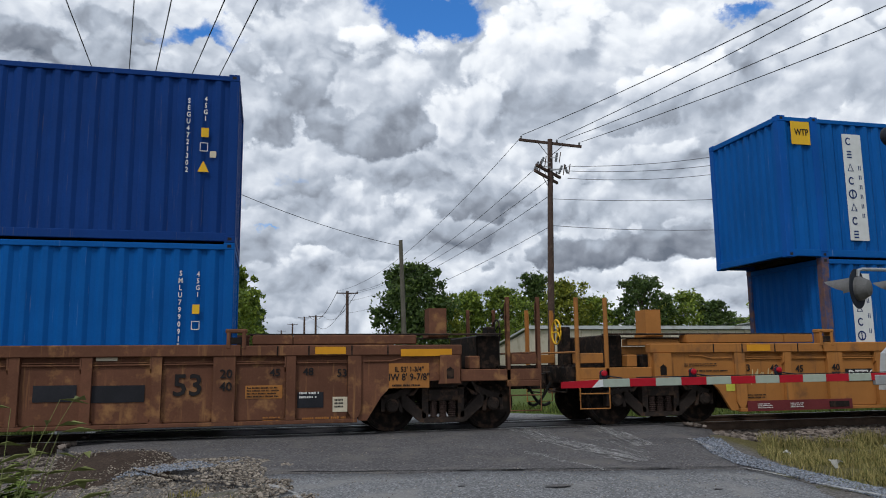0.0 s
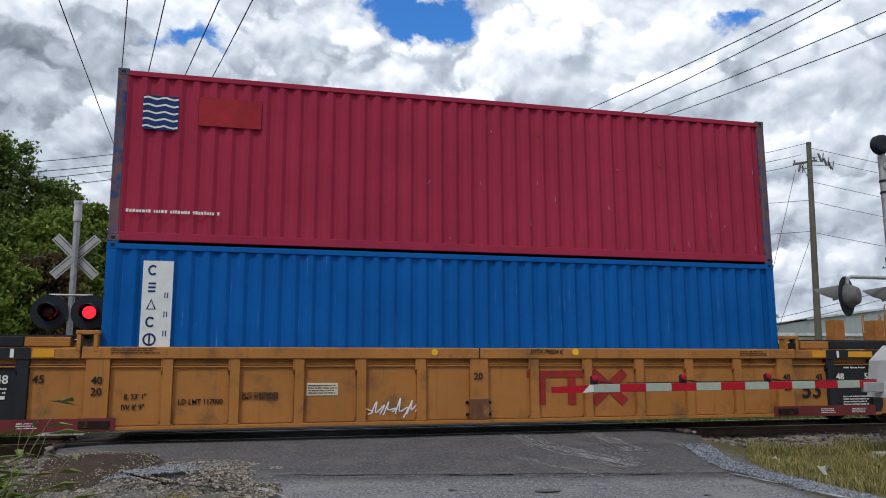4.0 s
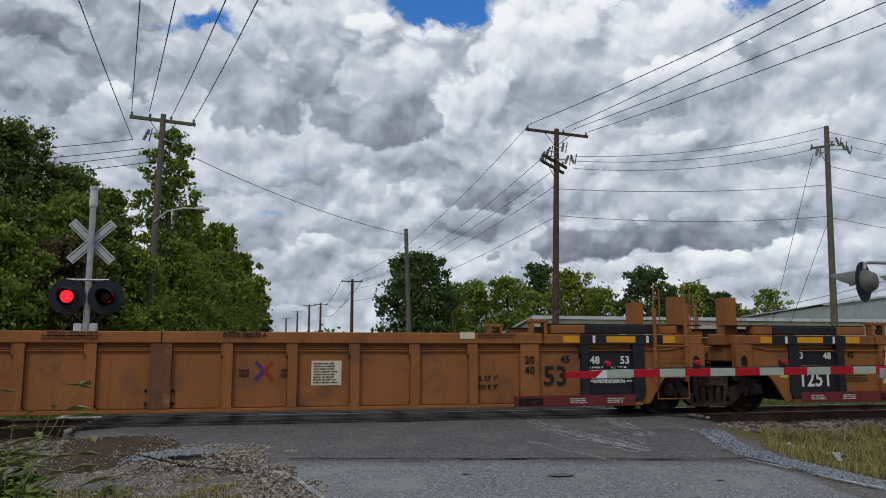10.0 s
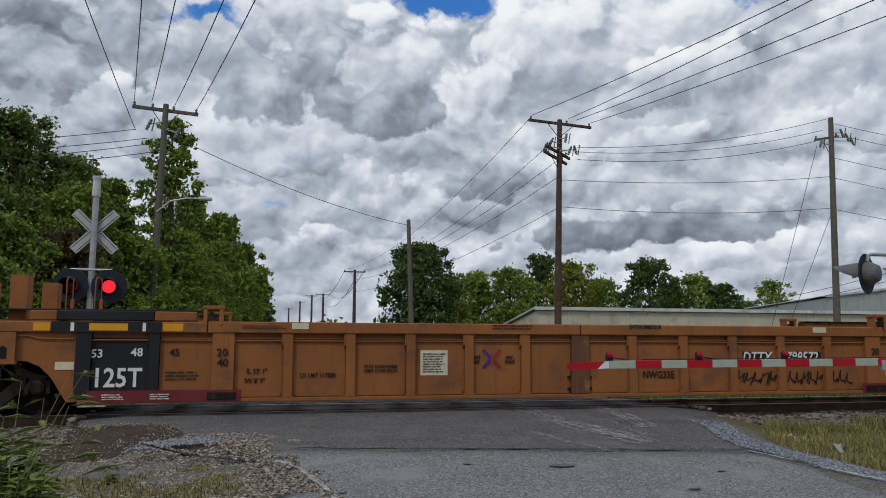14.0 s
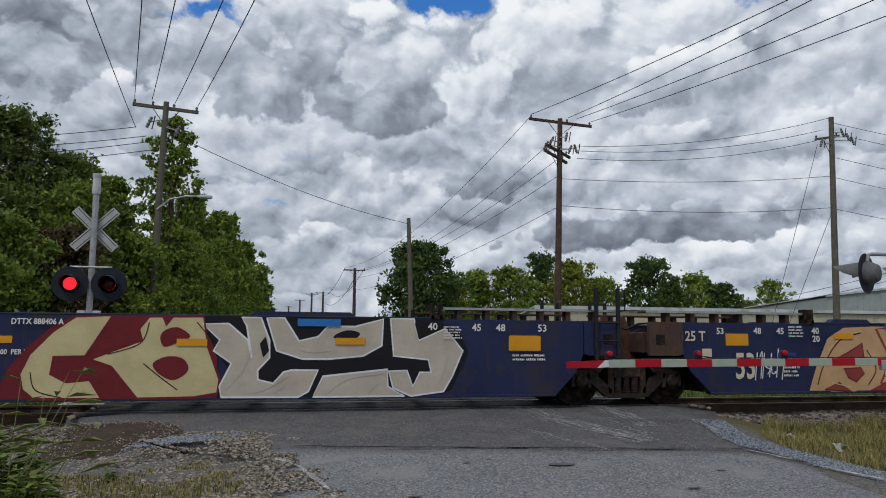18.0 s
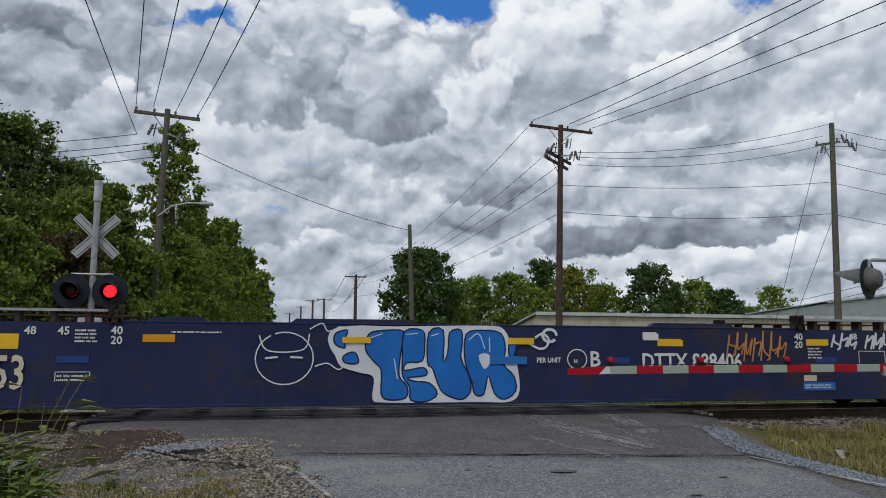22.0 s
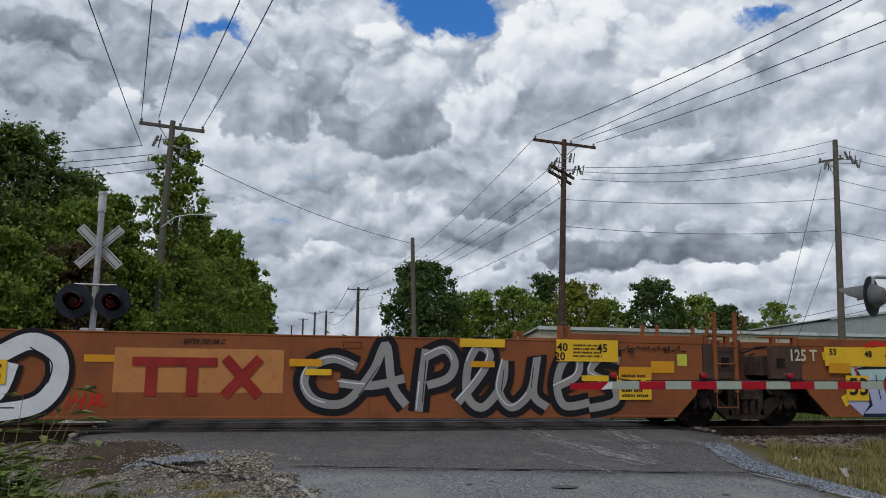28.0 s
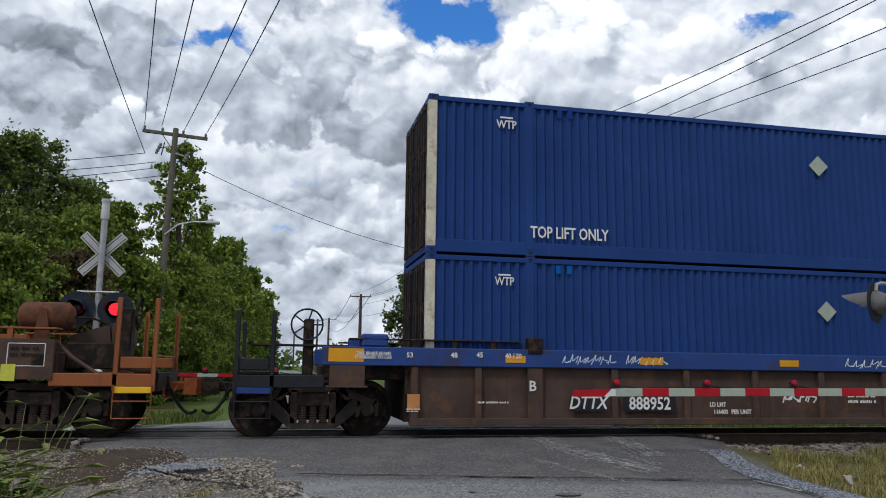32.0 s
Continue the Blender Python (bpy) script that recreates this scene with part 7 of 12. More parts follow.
# -- smooth-sided well cars
def smooth_car(paint, ends, label, walk_top=True, box_paint=None, low=None, ladder_end=1, bumps=((-5.6, -4.7), (-3.4, -1.3), (3.0, 4.7))):
    u = thing("well_car", label, "railway car", "well cars of the train")
    box_paint = box_paint or paint
    for sy in (-1, 1):
        y0, y1 = sy * 1.36, sy * 1.32
        bm = bmesh.new()
        prism(bm, [(-8.75, 1.53), (-8.75, 0.94), (-8.60, 0.62), (8.60, 0.62), (8.75, 0.94), (8.75, 1.53)], y0, y1)
        part("side_wall", bm, paint, u, "flat painted side plate")
        bm = bmesh.new()
        prism(bm, [(-8.60, 0.625), (-8.22, 0.245), (8.22, 0.245), (8.60, 0.625)], sy * 1.378, y1)
        part("lower_side_plate", bm, low or paint, u)
        bm = bmesh.new()
        box(bm, -8.22, 8.22, sy * 1.385, sy * 1.2, 0.215, 0.26, 0.008)
        part("bottom_chord", bm, low or paint, u)
        bm = bmesh.new()
        box(bm, -6.0, 6.0, sy * 1.37, sy * 1.19, 1.53, 1.56, 0.008)
        part("top_chord", bm, paint, u)
        for a, b in bumps:
            bm = bmesh.new()
            prism(bm, [(a, 1.56), (b, 1.56), (b - 0.08, 1.625), (a + 0.08, 1.625)], sy * 1.36, sy * 1.2)
            part("container_guide", bm, paint, u)
        for k in (-1, 1):
            art = ends[(k + 1) // 2] == "art"
            xe = 9.42 if art else 9.95
            bm = bmesh.new()
            prism(bm, [(k * 8.76, 1.53), (k * 8.76, 0.95), (k * 8.86, 0.92), (k * xe, 0.92), (k * xe, 1.50), (k * (xe - 0.04), 1.53)], sy * 1.385, sy * 1.28)
            part("jack_box", bm, box_paint, u)
            bm = bmesh.new()
            if walk_top:
                box(bm, k * 6.2, k * (xe + 0.05), sy * 1.34, sy * 1.02, 1.70, 1.73, 0.005)
                for xx in (6.5, 7.0, 7.5, 8.0, 8.5, 9.0):
                    box(bm, k * (xx - 0.04), k * (xx + 0.04), sy * 1.30, sy * 1.1, 1.53, 1.70)
            else:
                box(bm, k * 6.15, k * 8.78, sy * 1.37, sy * 1.3, 1.53, 1.68, 0.008)
                box(bm, k * 8.8, k * xe, sy * 1.34, sy * 1.0, 1.68, 1.71, 0.005)
                for xx in (8.85, 9.3):
                    box(bm, k * (xx - 0.04), k * (xx + 0.04), sy * 1.34, sy * 1.25, 1.53, 1.68)
            part("walkway" if walk_top else "top_plate", bm, M_UMBER if walk_top else paint, u)
            if walk_top:
                boxpart("walkway_edge", u, M_GALV, (k * 6.2, k * (xe + 0.05), sy * 1.347, sy * 1.34, 1.695, 1.735), b=0.0, label="pale strip along the walkway's outer edge")
            bm = bmesh.new()
            for xx in (6.02, 6.16):
                box(bm, k * (xx - 0.025), k * (xx + 0.025), sy * 1.39, sy * 1.2, 1.50, 1.80, 0.006)
            box(bm, k * 5.98, k * 6.20, sy * 1.39, sy * 1.25, 1.52, 1.60, 0.006)
            part("corner_guide", bm, M_GRIME if walk_top else paint, u)
    bm = bmesh.new()
    for i in range(17):
        box(bm, -8.12 + i, -7.88 + i, -1.32, 1.32, 0.235, 0.29)
    part("cross_members", bm, M_GRIME, u)
    for k in (-1, 1):
        art = ends[(k + 1) // 2] == "art"
        xe = 9.42 if art else 9.95
        bm = bmesh.new()
        box(bm, k * 8.2, k * 8.32, -1.32, 1.32, 0.26, 1.2)
        part("bulkhead", bm, M_GRIME, u)
        bm = bmesh.new()
        box(bm, k * 8.3, k * xe, -1.1, 1.1, 0.96, 1.35, 0.02)
        part("end_structure", bm, M_UMBER, u)
        bm = bmesh.new()
        box(bm, k * (xe - 0.30), k * (xe - 0.12), -1.395, -1.38, 1.12, 1.30, 0.01)
        part("jack_socket", bm, M_GRIME, u)
        if art:
            bm = bmesh.new()
            prism(bm, [(k * 9.30, 0.80), (k * 9.75, 0.80), (k * 9.75, 0.98), (k * 9.55, 1.15), (k * 9.62, 1.62), (k * 9.5, 1.66), (k * 9.30, 1.1)], -0.55, -0.45)
            prism(bm, [(k * 9.30, 0.80), (k * 9.80, 0.80), (k * 9.80, 1.0), (k * 9.30, 1.2)], -0.3, 0.3)
            part("articulation_arm", bm, M_RUST, u)
            bm = bmesh.new()
            tube(bm, [(k * 9.1, -0.9, 1.52), (k * 9.4, -0.9, 1.5), (k * 9.6, -0.8, 1.40), (k * 9.74, -0.7, 1.46)], 0.022, 6)
            tube(bm, [(k * 9.2, -0.6, 1.40), (k * 9.5, -0.5, 1.28), (k * 9.74, -0.5, 1.25)], 0.02, 6)
            part("air_pipe", bm, M_HOSE, u)
            if k == ladder_end:
                for xx in (8.98, 9.40):
                    bm = bmesh.new()
                    box(bm, k * (xx - 0.035), k * (xx + 0.035), -1.45, -1.39, 0.66, 2.12, 0.008)
                    part("ladder_stile", bm, M_BLACK if walk_top else paint, u)
                    bm = bmesh.new()
                    d = -0.13 if xx < 9.2 else 0.13
                    tube(bm, [(k * xx, -1.42, 2.10), (k * (xx + d), -1.42, 2.09), (k * (xx + d), -1.42, 1.72), (k * xx, -1.42, 1.70)], 0.013, 6)
                    part("grab_handle", bm, M_BLACK if walk_top else paint, u)
                for z in (0.80, 1.18, 1.5):
                    bm = bmesh.new()
                    tube(bm, [(k * 8.98, -1.45, z), (k * 9.40, -1.45, z)], 0.014, 6)
                    part("rung", bm, M_BLACK if walk_top else paint, u)
                bm = bmesh.new()
                tube(bm, [(k * 8.98, -1.43, 0.70), (k * 8.98, -1.44, 0.40), (k * 9.40, -1.44, 0.40), (k * 9.40, -1.43, 0.70)], 0.013, 6)
                part("step_stirrup", bm, M_BLACK if walk_top else paint, u)
            bm = bmesh.new()
            for xx in (9.0, 9.35):
                box(bm, k * (xx - 0.035), k * (xx + 0.035), 1.39, 1.45, 0.66, 2.0, 0.008)
            part("far_ladder", bm, M_BLACK if walk_top else paint, u)
        else:
            end_platform(u, k, paint if not walk_top else M_UMBER, 9.9, 11.40, tall=2.2, deck=1.02, patch=M_SILLBLUE if walk_top else M_YELLOW)
            bm = bmesh.new()
            tube(bm, [(k * 9.9, -1.1, 1.5), (k * 10.2, -1.25, 1.25), (k * 10.6, -1.3, 1.0)], 0.03, 6)
            part("brace", bm, box_paint, u)
            if k > 0:
                air_tank(u, k, 9.6, box_paint if walk_top else M_RUST)
                hand_brake(u, k, 10.9, M_GRIME, 1.98, -0.7, 0.25)
                bm = bmesh.new()
                prism(bm, [(k * 9.9, 1.5), (k * 10.95, 1.5), (k * 10.95, 1.92), (k * 10.8, 1.92), (k * 9.9, 1.62)], -0.35, -0.28)
                part("gusset", bm, M_UMBER, u)
                bm = bmesh.new()
                box(bm, k * 9.95, k * 10.75, -0.7, 0.7, 1.08, 1.5, 0.02)
                part("end_bulkhead", bm, M_GRIME, u)
            else:
                bm = bmesh.new()
                box(bm, k * 9.95, k * 10.35, -0.9, 0.9, 1.05, 1.6, 0.02)
                part("end_bulkhead", bm, M_GRIME, u)
    return u


CARS = {}
CARS["b0"] = on_train(ribbed_car(M_BROWN, ("art", "cpl"), (False, False), "rusty brown ribbed steel well car with faded paint", maroon=False), -6.69)
CARS["t1"] = on_train(ribbed_car(M_TAN, ("cpl", "art"), (False, True), "tan ribbed steel well car with black end panels"), 16.80)
CARS["t2"] = on_train(ribbed_car(M_TAN, ("art", "art"), (True, True), "tan ribbed steel well car with black end panels"), 36.33)
CARS["t3"] = on_train(ribbed_car(M_TAN, ("art", "cpl"), (True, False), "tan ribbed steel well car with maroon stripes"), 55.86)
CARS["u1"] = on_train(ribbed_car(M_BUFF, ("cpl", "art"), (False, True), "browned tan ribbed well car, empty", post=False), 79.26)
CARS["u2"] = on_train(ribbed_car(M_BUFF, ("art", "art"), (True, True), "browned tan ribbed well car with a yellow panel"), 98.77)
CARS["u3"] = on_train(ribbed_car(M_BUFF, ("art", "cpl"), (True, False), "browned tan ribbed well car with black scrawl"), 118.22)
CARS["n1"] = on_train(smooth_car(M_NAVY, ("cpl", "art"), "navy smooth-sided well car with spray paint letters", box_paint=M_NAVY), 141.71)
CARS["n2"] = on_train(smooth_car(M_NAVY, ("art", "art"), "navy well car covered in pink and blue spray paint", box_paint=M_UMBER), 161.16)
CARS["n3"] = on_train(smooth_car(M_NAVY, ("art", "cpl"), "navy smooth-sided well car with blue bubble letters", box_paint=M_UMBER), 180.65)
CARS["o1"] = on_train(smooth_car(M_ORANGE, ("cpl", "art"), "faded orange smooth-sided well car with a big number", walk_top=False, bumps=()), 204.32)
CARS["o2"] = on_train(smooth_car(M_ORANGE, ("art", "art"), "faded orange well car with black and silver spray paint", walk_top=False, box_paint=M_UMBER, bumps=()), 223.93)
CARS["o3"] = on_train(smooth_car(M_ORANGE, ("art", "cpl"), "faded orange well car with colourful spray paint", walk_top=False, box_paint=M_UMBER, bumps=((-7.0, -4.8), (-3.5, -1.0), (1.5, 4.0))), 243.50)


def sill_car():
    """The blue and brown car whose ribbed wall hangs under a blue sill."""
    u = thing("well_car", "well car with a blue sill and grimy brown ribs", "railway car", "well cars of the train")
    for sy in (-1, 1):
        bm = bmesh.new()
        box(bm, -9.75, 9.75, sy * 1.39, sy * 1.2, 1.19, 1.50, 0.014)
        part("side_sill", bm, M_SILLBLUE, u, "blue painted side sill")
        bm = bmesh.new()
        box(bm, -8.27, 8.27, sy * 1.27, sy * 1.23, 0.27, 1.19)
        wall = part("side_wall", bm, M_UMBER, u)
        bm = bmesh.new()
        box(bm, -8.27, 8.27, sy * 1.37, sy * 1.2, 0.215, 0.33, 0.01)
        part("bottom_chord", bm, M_UMBER, u)
        xs = [k * v for v in (6.08, 7.1, 8.2) for k in (-1, 1)] + [-4.6, -3.2, -1.8, -0.4, 1.0, 2.4, 3.8]
        for x in xs:
            bm = bmesh.new()
            w = 0.28 if abs(abs(x) - 6.08) < 0.1 else 0.12
            box(bm, x - w / 2, x + w / 2, sy * 1.365, sy * 1.27, 0.32, 1.19, 0.01)
            part("rib", bm, M_UMBER, wall)
        bm = bmesh.new()
        box(bm, -9.3, -6.3, sy * 1.3, sy * 1.0, 1.62, 1.645, 0.006)
        for xx in (-8.9, -8.2, -7.5, -6.8):
            box(bm, xx - 0.05, xx + 0.05, sy * 1.25, sy * 1.1, 1.50, 1.62)
        part("walkway", bm, M_CAST, u)
        bm = bmesh.new()
        box(bm, -9.1, -8.65, sy * 1.3, sy * 0.9, 1.50, 1.72, 0.03)
        part("tool_box", bm, M_SILLBLUE, u)
        bm = bmesh.new()
        prism(bm, [(-9.62, 1.19), (-9.05, 1.19), (-9.05, 0.86), (-9.62, 0.86)], sy * 1.42, sy * 1.25)
        part("jack_pad", bm, M_UMBER, u)
        bm = bmesh.new()
        box(bm, -9.68, -9.0, sy * 1.43, sy * 1.25, 0.83, 0.86, 0.005)
        part("pad_foot", bm, M_UMBER, u)
        bm = bmesh.new()
        box(bm, -6.22, -5.96, sy * 1.41, sy * 1.22, 1.42, 1.70, 0.012)
        part("corner_guide", bm, M_GRIME, u)
    bm = bmesh.new()
    for i in range(17):
        box(bm, -8.12 + i, -7.88 + i, -1.25, 1.25, 0.235, 0.29)
    part("cross_members", bm, M_GRIME, u)
    bm = bmesh.new()
    box(bm, -9.7, -8.3, -1.05, 1.05, 0.95, 1.2, 0.02)
    part("end_structure", bm, M_GRIME, u)
    bm = bmesh.new()
    box(bm, -8.35, -8.25, -1.25, 1.25, 0.27, 1.2)
    part("bulkhead", bm, M_GRIME, u)
    end_platform(u, -1, M_BLACK, 9.7, 11.10, tall=2.05, deck=1.02, patch=M_SILLBLUE)
    hand_brake(u, -1, 10.0, M_BLACK, 1.86, -0.9, 0.26, True)
    bm = bmesh.new()
    box(bm, -10.9, -9.3, -1.1, -0.6, 1.5, 1.53, 0.005)
    part("brake_step", bm, M_CAST, u)
    patch(u, -9.36, 1.36, 0.58, 0.22, M_AMBER, -1.392, "reflector")
    for x, w in ((-6.45, 0.36), (-3.9, 0.45), (-1.1, 0.4), (1.6, 0.5), (3.9, 0.4)):
        patch(u, x, 1.33, w, 0.12, M_AMBER, -1.392, "reflector")
    return u


CARS["s1"] = on_train(sill_car(), 267.25)

# ---- the containers ----
def corten(name, color, wear=(0.4, 0.42, 0.45), amount=0.18, var=0.14):
    return mat(name, color, 0.55, var=var, scale=0.7, grain=25, bump=0.05, stain=wear, amount=amount, streak=True, streak_scale=3.0, spec=0.07, blotch=0.0, thin=9.0)


M_C_NAVY = corten("dull_navy_container_paint", (0.008, 0.045, 0.20), (0.10, 0.10, 0.13), 0.16)
M_C_BLUE = corten("blue_container_paint", (0.004, 0.100, 0.36), (0.22, 0.30, 0.46), 0.05)
M_C_DEEP = corten("deep_blue_container_paint", (0.005, 0.088, 0.36), (0.22, 0.29, 0.44), 0.04)
M_C_WORN = corten("scuffed_blue_container_paint", (0.008, 0.120, 0.42), (0.30, 0.33, 0.38), 0.20)
M_C_RED = corten("crimson_container_paint", (0.34, 0.030, 0.066), (0.12, 0.045, 0.045), 0.14)
M_C_DARK = corten("dark_blue_container_paint", (0.018, 0.052, 0.19), (0.06, 0.10, 0.20), 0.08)
M_C_DOOR = corten("blackish_door_paint", (0.008, 0.012, 0.030), (0.05, 0.05, 0.06), 0.1)
M_C_WHITE = mat("chipped_white_paint", (0.60, 0.55, 0.44), 0.6, var=0.25, scale=3, grain=30, stain=(0.25, 0.2, 0.14), amount=0.35)
M_C_RUST = mat("rusted_blue_post_paint", (0.03, 0.075, 0.20), 0.8, var=0.4, scale=3, grain=40, bump=0.3, stain=(0.20, 0.10, 0.055), amount=0.75, streak=True)


def corrugated(bm, x0, x1, y, z0, z1, out, pitch=0.28, depth=0.036, axis="x"):
    """A wall of folded sheet between x0 and x1 at depth y; out: the side it faces."""
    n = max(1, round((x1 - x0) / pitch))
    p = (x1 - x0) / n
    prof = []
    for i in range(n):
        a = x0 + i * p
        prof += [(a, 0), (a + p * 0.26, 0), (a + p * 0.5, -1), (a + p * 0.76, -1)]
    prof.append((x1, 0))
    rows = []
    for u, d in prof:
        v = y + out * d * depth
        rows.append([bm.verts.new((u, v, z) if axis == "x" else (v, u, z)) for z in (z0, z1)])
    for a, b in zip(rows, rows[1:]):
        bm.faces.new((a[0], b[0], b[1], a[1]))


def container(length, paint, label, posts40=True, casting=None, doors=0, post_paint=None, group="containers on the train", edge=None, pitch=0.28, depth=0.046, px=6.096, rail=0.16):
    """A steel box 2.896 m high, its middle at x = 0, its floor at z = 0. doors: -1 or +1 for the end that has them."""
    u = thing("shipping_container", label, "container", group)
    h, w = 2.896, 1.219
    L2 = length / 2
    casting = casting or paint
    edge = edge or paint
    post_paint = post_paint or paint
    for sy in (-1, 1):
        bm = bmesh.new()
        spans = [(-L2 + 0.1, L2 - 0.1)]
        if posts40 and length > 12.5:
            spans = [(-L2 + 0.1, -px), (0.16 - px, px - 0.16), (px, L2 - 0.1)]
        for a, b in spans:
            corrugated(bm, a, b, sy * (w - 0.012), rail - 0.01, h - 0.11, sy, pitch, depth)
        part("side_wall", bm, paint, u, "corrugated steel side")
        for nm, z0, z1 in (("top_rail", h - 0.12, h - 0.03), ("bottom_rail", 0.02, rail)):
            bm = bmesh.new()
            box(bm, -L2 + 0.1, L2 - 0.1, sy * w, sy * (w - 0.07), z0, z1, 0.008)
            part(nm, bm, edge, u)
        for x in ([-L2, L2] + ([-px, px] if posts40 and length > 12.5 else [])):
            k = 1 if x > 0 else -1
            bm = bmesh.new()
            box(bm, x, x - k * 0.16, sy * (w + (0.001 if abs(x) == L2 else 0.009)), sy * (w - 0.16), 0.11, h - 0.11, 0.012)
            part("corner_post", bm, post_paint if abs(x) == L2 and k == (doors or 9) else casting if casting != paint else paint, u)
            for z0 in (0, h - 0.118):
                bm = bmesh.new()
                box(bm, x, x - k * 0.178, sy * (w + 0.004), sy * (w - 0.162), z0, z0 + 0.118, 0.008)
                cs = part("corner_casting", bm, casting, u)
                # black inset in place of an opening, coloured as the shade within it
                bm = bmesh.new()
                prism(bm, [(x - k * 0.055, z0 + 0.035), (x - k * 0.055, z0 + 0.085), (x - k * 0.12, z0 + 0.085), (x - k * 0.12, z0 + 0.035)], sy * (w + 0.006), sy * (w - 0.01))
                part("casting_hole", bm, M_INK, cs)
    bm = bmesh.new()
    corrugated(bm, -w + 0.1, w - 0.1, 0, 0, 0.01, 1)
    bm.clear()
    box(bm, -L2 + 0.05, L2 - 0.05, -w + 0.05, w - 0.05, h - 0.045, h - 0.02)
    part("roof", bm, paint, u)
    boxpart("floor_plate", u, M_GRIME, (-L2 + 0.05, L2 - 0.05, -w + 0.05, w - 0.05, 0.10, 0.14), b=0.0)
    first = None
    for i in range(int(length / 0.6)):
        if first is None:
            first = boxpart("cross_member", u, M_GRIME, (-0.03, 0.03, -w + 0.06, w - 0.06, 0.03, 0.10), b=0.0)
            ob = first
        else:
            ob = new("cross_member", first.data)
            ob.parent = u
        ob.location.x = -L2 + 0.3 + i * 0.6
    for k in (-1, 1):
        bm = bmesh.new()
        if k != doors:
            corrugated(bm, -w + 0.15, w - 0.15, k * (L2 - 0.02), 0.13, h - 0.11, k, 0.25, 0.045, "y")
            part("end_wall", bm, paint, u)
        else:
            box(bm, k * (L2 - 0.05), k * (L2 - 0.02), -w + 0.16, w - 0.16, 0.14, h - 0.12)
            part("door_backing", bm, M_GRIME, u)
            for s in (-1, 1):
                bm = bmesh.new()
                for z0, z1 in ((0.2, 0.78), (0.82, 1.4), (1.44, 2.02), (2.06, 2.72)):
                    box(bm, k * (L2 - 0.03), k * L2, s * 0.03, s * 1.03, z0, z1, 0.01)
                dr = part("door", bm, M_C_DOOR if paint == M_C_DARK else paint, u, "steel door leaf")
                for yy in (0.25, 0.45, 0.75, 0.95):
                    bm = bmesh.new()
                    tube(bm, [(k * (L2 + 0.03), s * yy, 0.14), (k * (L2 + 0.03), s * yy, h - 0.14)], 0.017, 6)
                    for z in (0.2, 1.0, 1.9, 2.7):
                        box(bm, k * (L2), k * (L2 + 0.045), s * yy - 0.04, s * yy + 0.04, z - 0.05, z + 0.05)
                    part("locking_bar", bm, M_CAST, dr)
        for z0, z1 in ((0.02, 0.15), (h - 0.13, h - 0.02)):
            boxpart("end_rail", u, edge, (k * L2, k * (L2 - 0.1), -w + 0.16, w - 0.16, z0, z1), b=0.008)
    return u


def stow(ob, s, z):
    """Set a container in the train: its middle at s along the train, its floor at z."""
    for c in ob.children:
        c.location.z += z
    return on_train(ob, s)


LOW, HIGH = 0.262, 3.160
BOXES = {}
BOXES["a_low"] = stow(container(12.192, M_C_BLUE, "blue forty-foot container low in a well car"), -6.61, LOW)
BOXES["a_high"] = stow(container(12.192, M_C_NAVY, "dull navy forty-foot container stacked on a blue one", edge=M_C_NAVY), -6.61, HIGH)
BOXES["b_low"] = stow(container(12.192, M_C_BLUE, "blue forty-foot container with a white name panel", casting=M_C_RUST), 16.83, LOW)
BOXES["b_high"] = stow(container(13.716, M_C_BLUE, "blue forty-five-foot container with a white name panel", casting=M_C_DEEP), 16.83, HIGH)
BOXES["c_low"] = stow(container(12.192, M_C_BLUE, "blue forty-foot container under a crimson one"), 36.33, LOW)
BOXES["c_high"] = stow(container(12.192, M_C_RED, "crimson forty-foot container stacked on a blue one", casting=M_C_RUST), 36.33, HIGH)
BOXES["d_low"] = stow(container(13.716, M_C_DEEP, "deep blue forty-five-foot container in a well car", doors=1), 55.93, LOW)
BOXES["d_high"] = stow(container(13.716, M_C_WORN, "scuffed blue forty-five-foot container with rusty posts", casting=M_C_RUST, doors=1), 55.93, HIGH)
BOXES["e_low"] = stow(container(16.154, M_C_DARK, "dark blue fifty-three-foot container with white door posts", doors=-1, post_paint=M_C_WHITE, pitch=0.172, depth=0.045, px=6.27, rail=0.25), 267.32, LOW)
BOXES["e_high"] = stow(container(16.154, M_C_DARK, "dark blue fifty-three-foot container stacked on its like", doors=-1, post_paint=M_C_WHITE, pitch=0.172, depth=0.045, px=6.27, rail=0.25), 267.32, HIGH)

def rust_chips(u, x0, x1, count, seed, y=-1.2225):
    """Small flaked spots, thickest low on the wall."""
    rnd = random.Random(seed)
    for name, m, share in (("flaking_rust", M_RUST_SPOT, 0.6), ("pale_scuffing", M_SCUFF, 0.4)):
        bm = bmesh.new()
        for k in range(int(count * share)):
            x = x0 + (x1 - x0) * rnd.random() ** 0.7
            z = HIGH + 0.2 + 2.2 * rnd.random() ** (3.2 if share > 0.5 else 1.2)
            w, h = (rnd.uniform(0.008, 0.03), rnd.uniform(0.02, 0.10)) if share > 0.5 else (rnd.uniform(0.004, 0.010), rnd.uniform(0.02, 0.12))
            blob(bm, [(x - w * rnd.uniform(0.3, 1), z), (x + w * rnd.random(), z - h * 0.3), (x + w, z + h * 0.3), (x + w * 0.3, z + h), (x - w * rnd.random(), z + h * 0.6)], y)
        tagged(part(name, bm, m, u), kind="stuff")


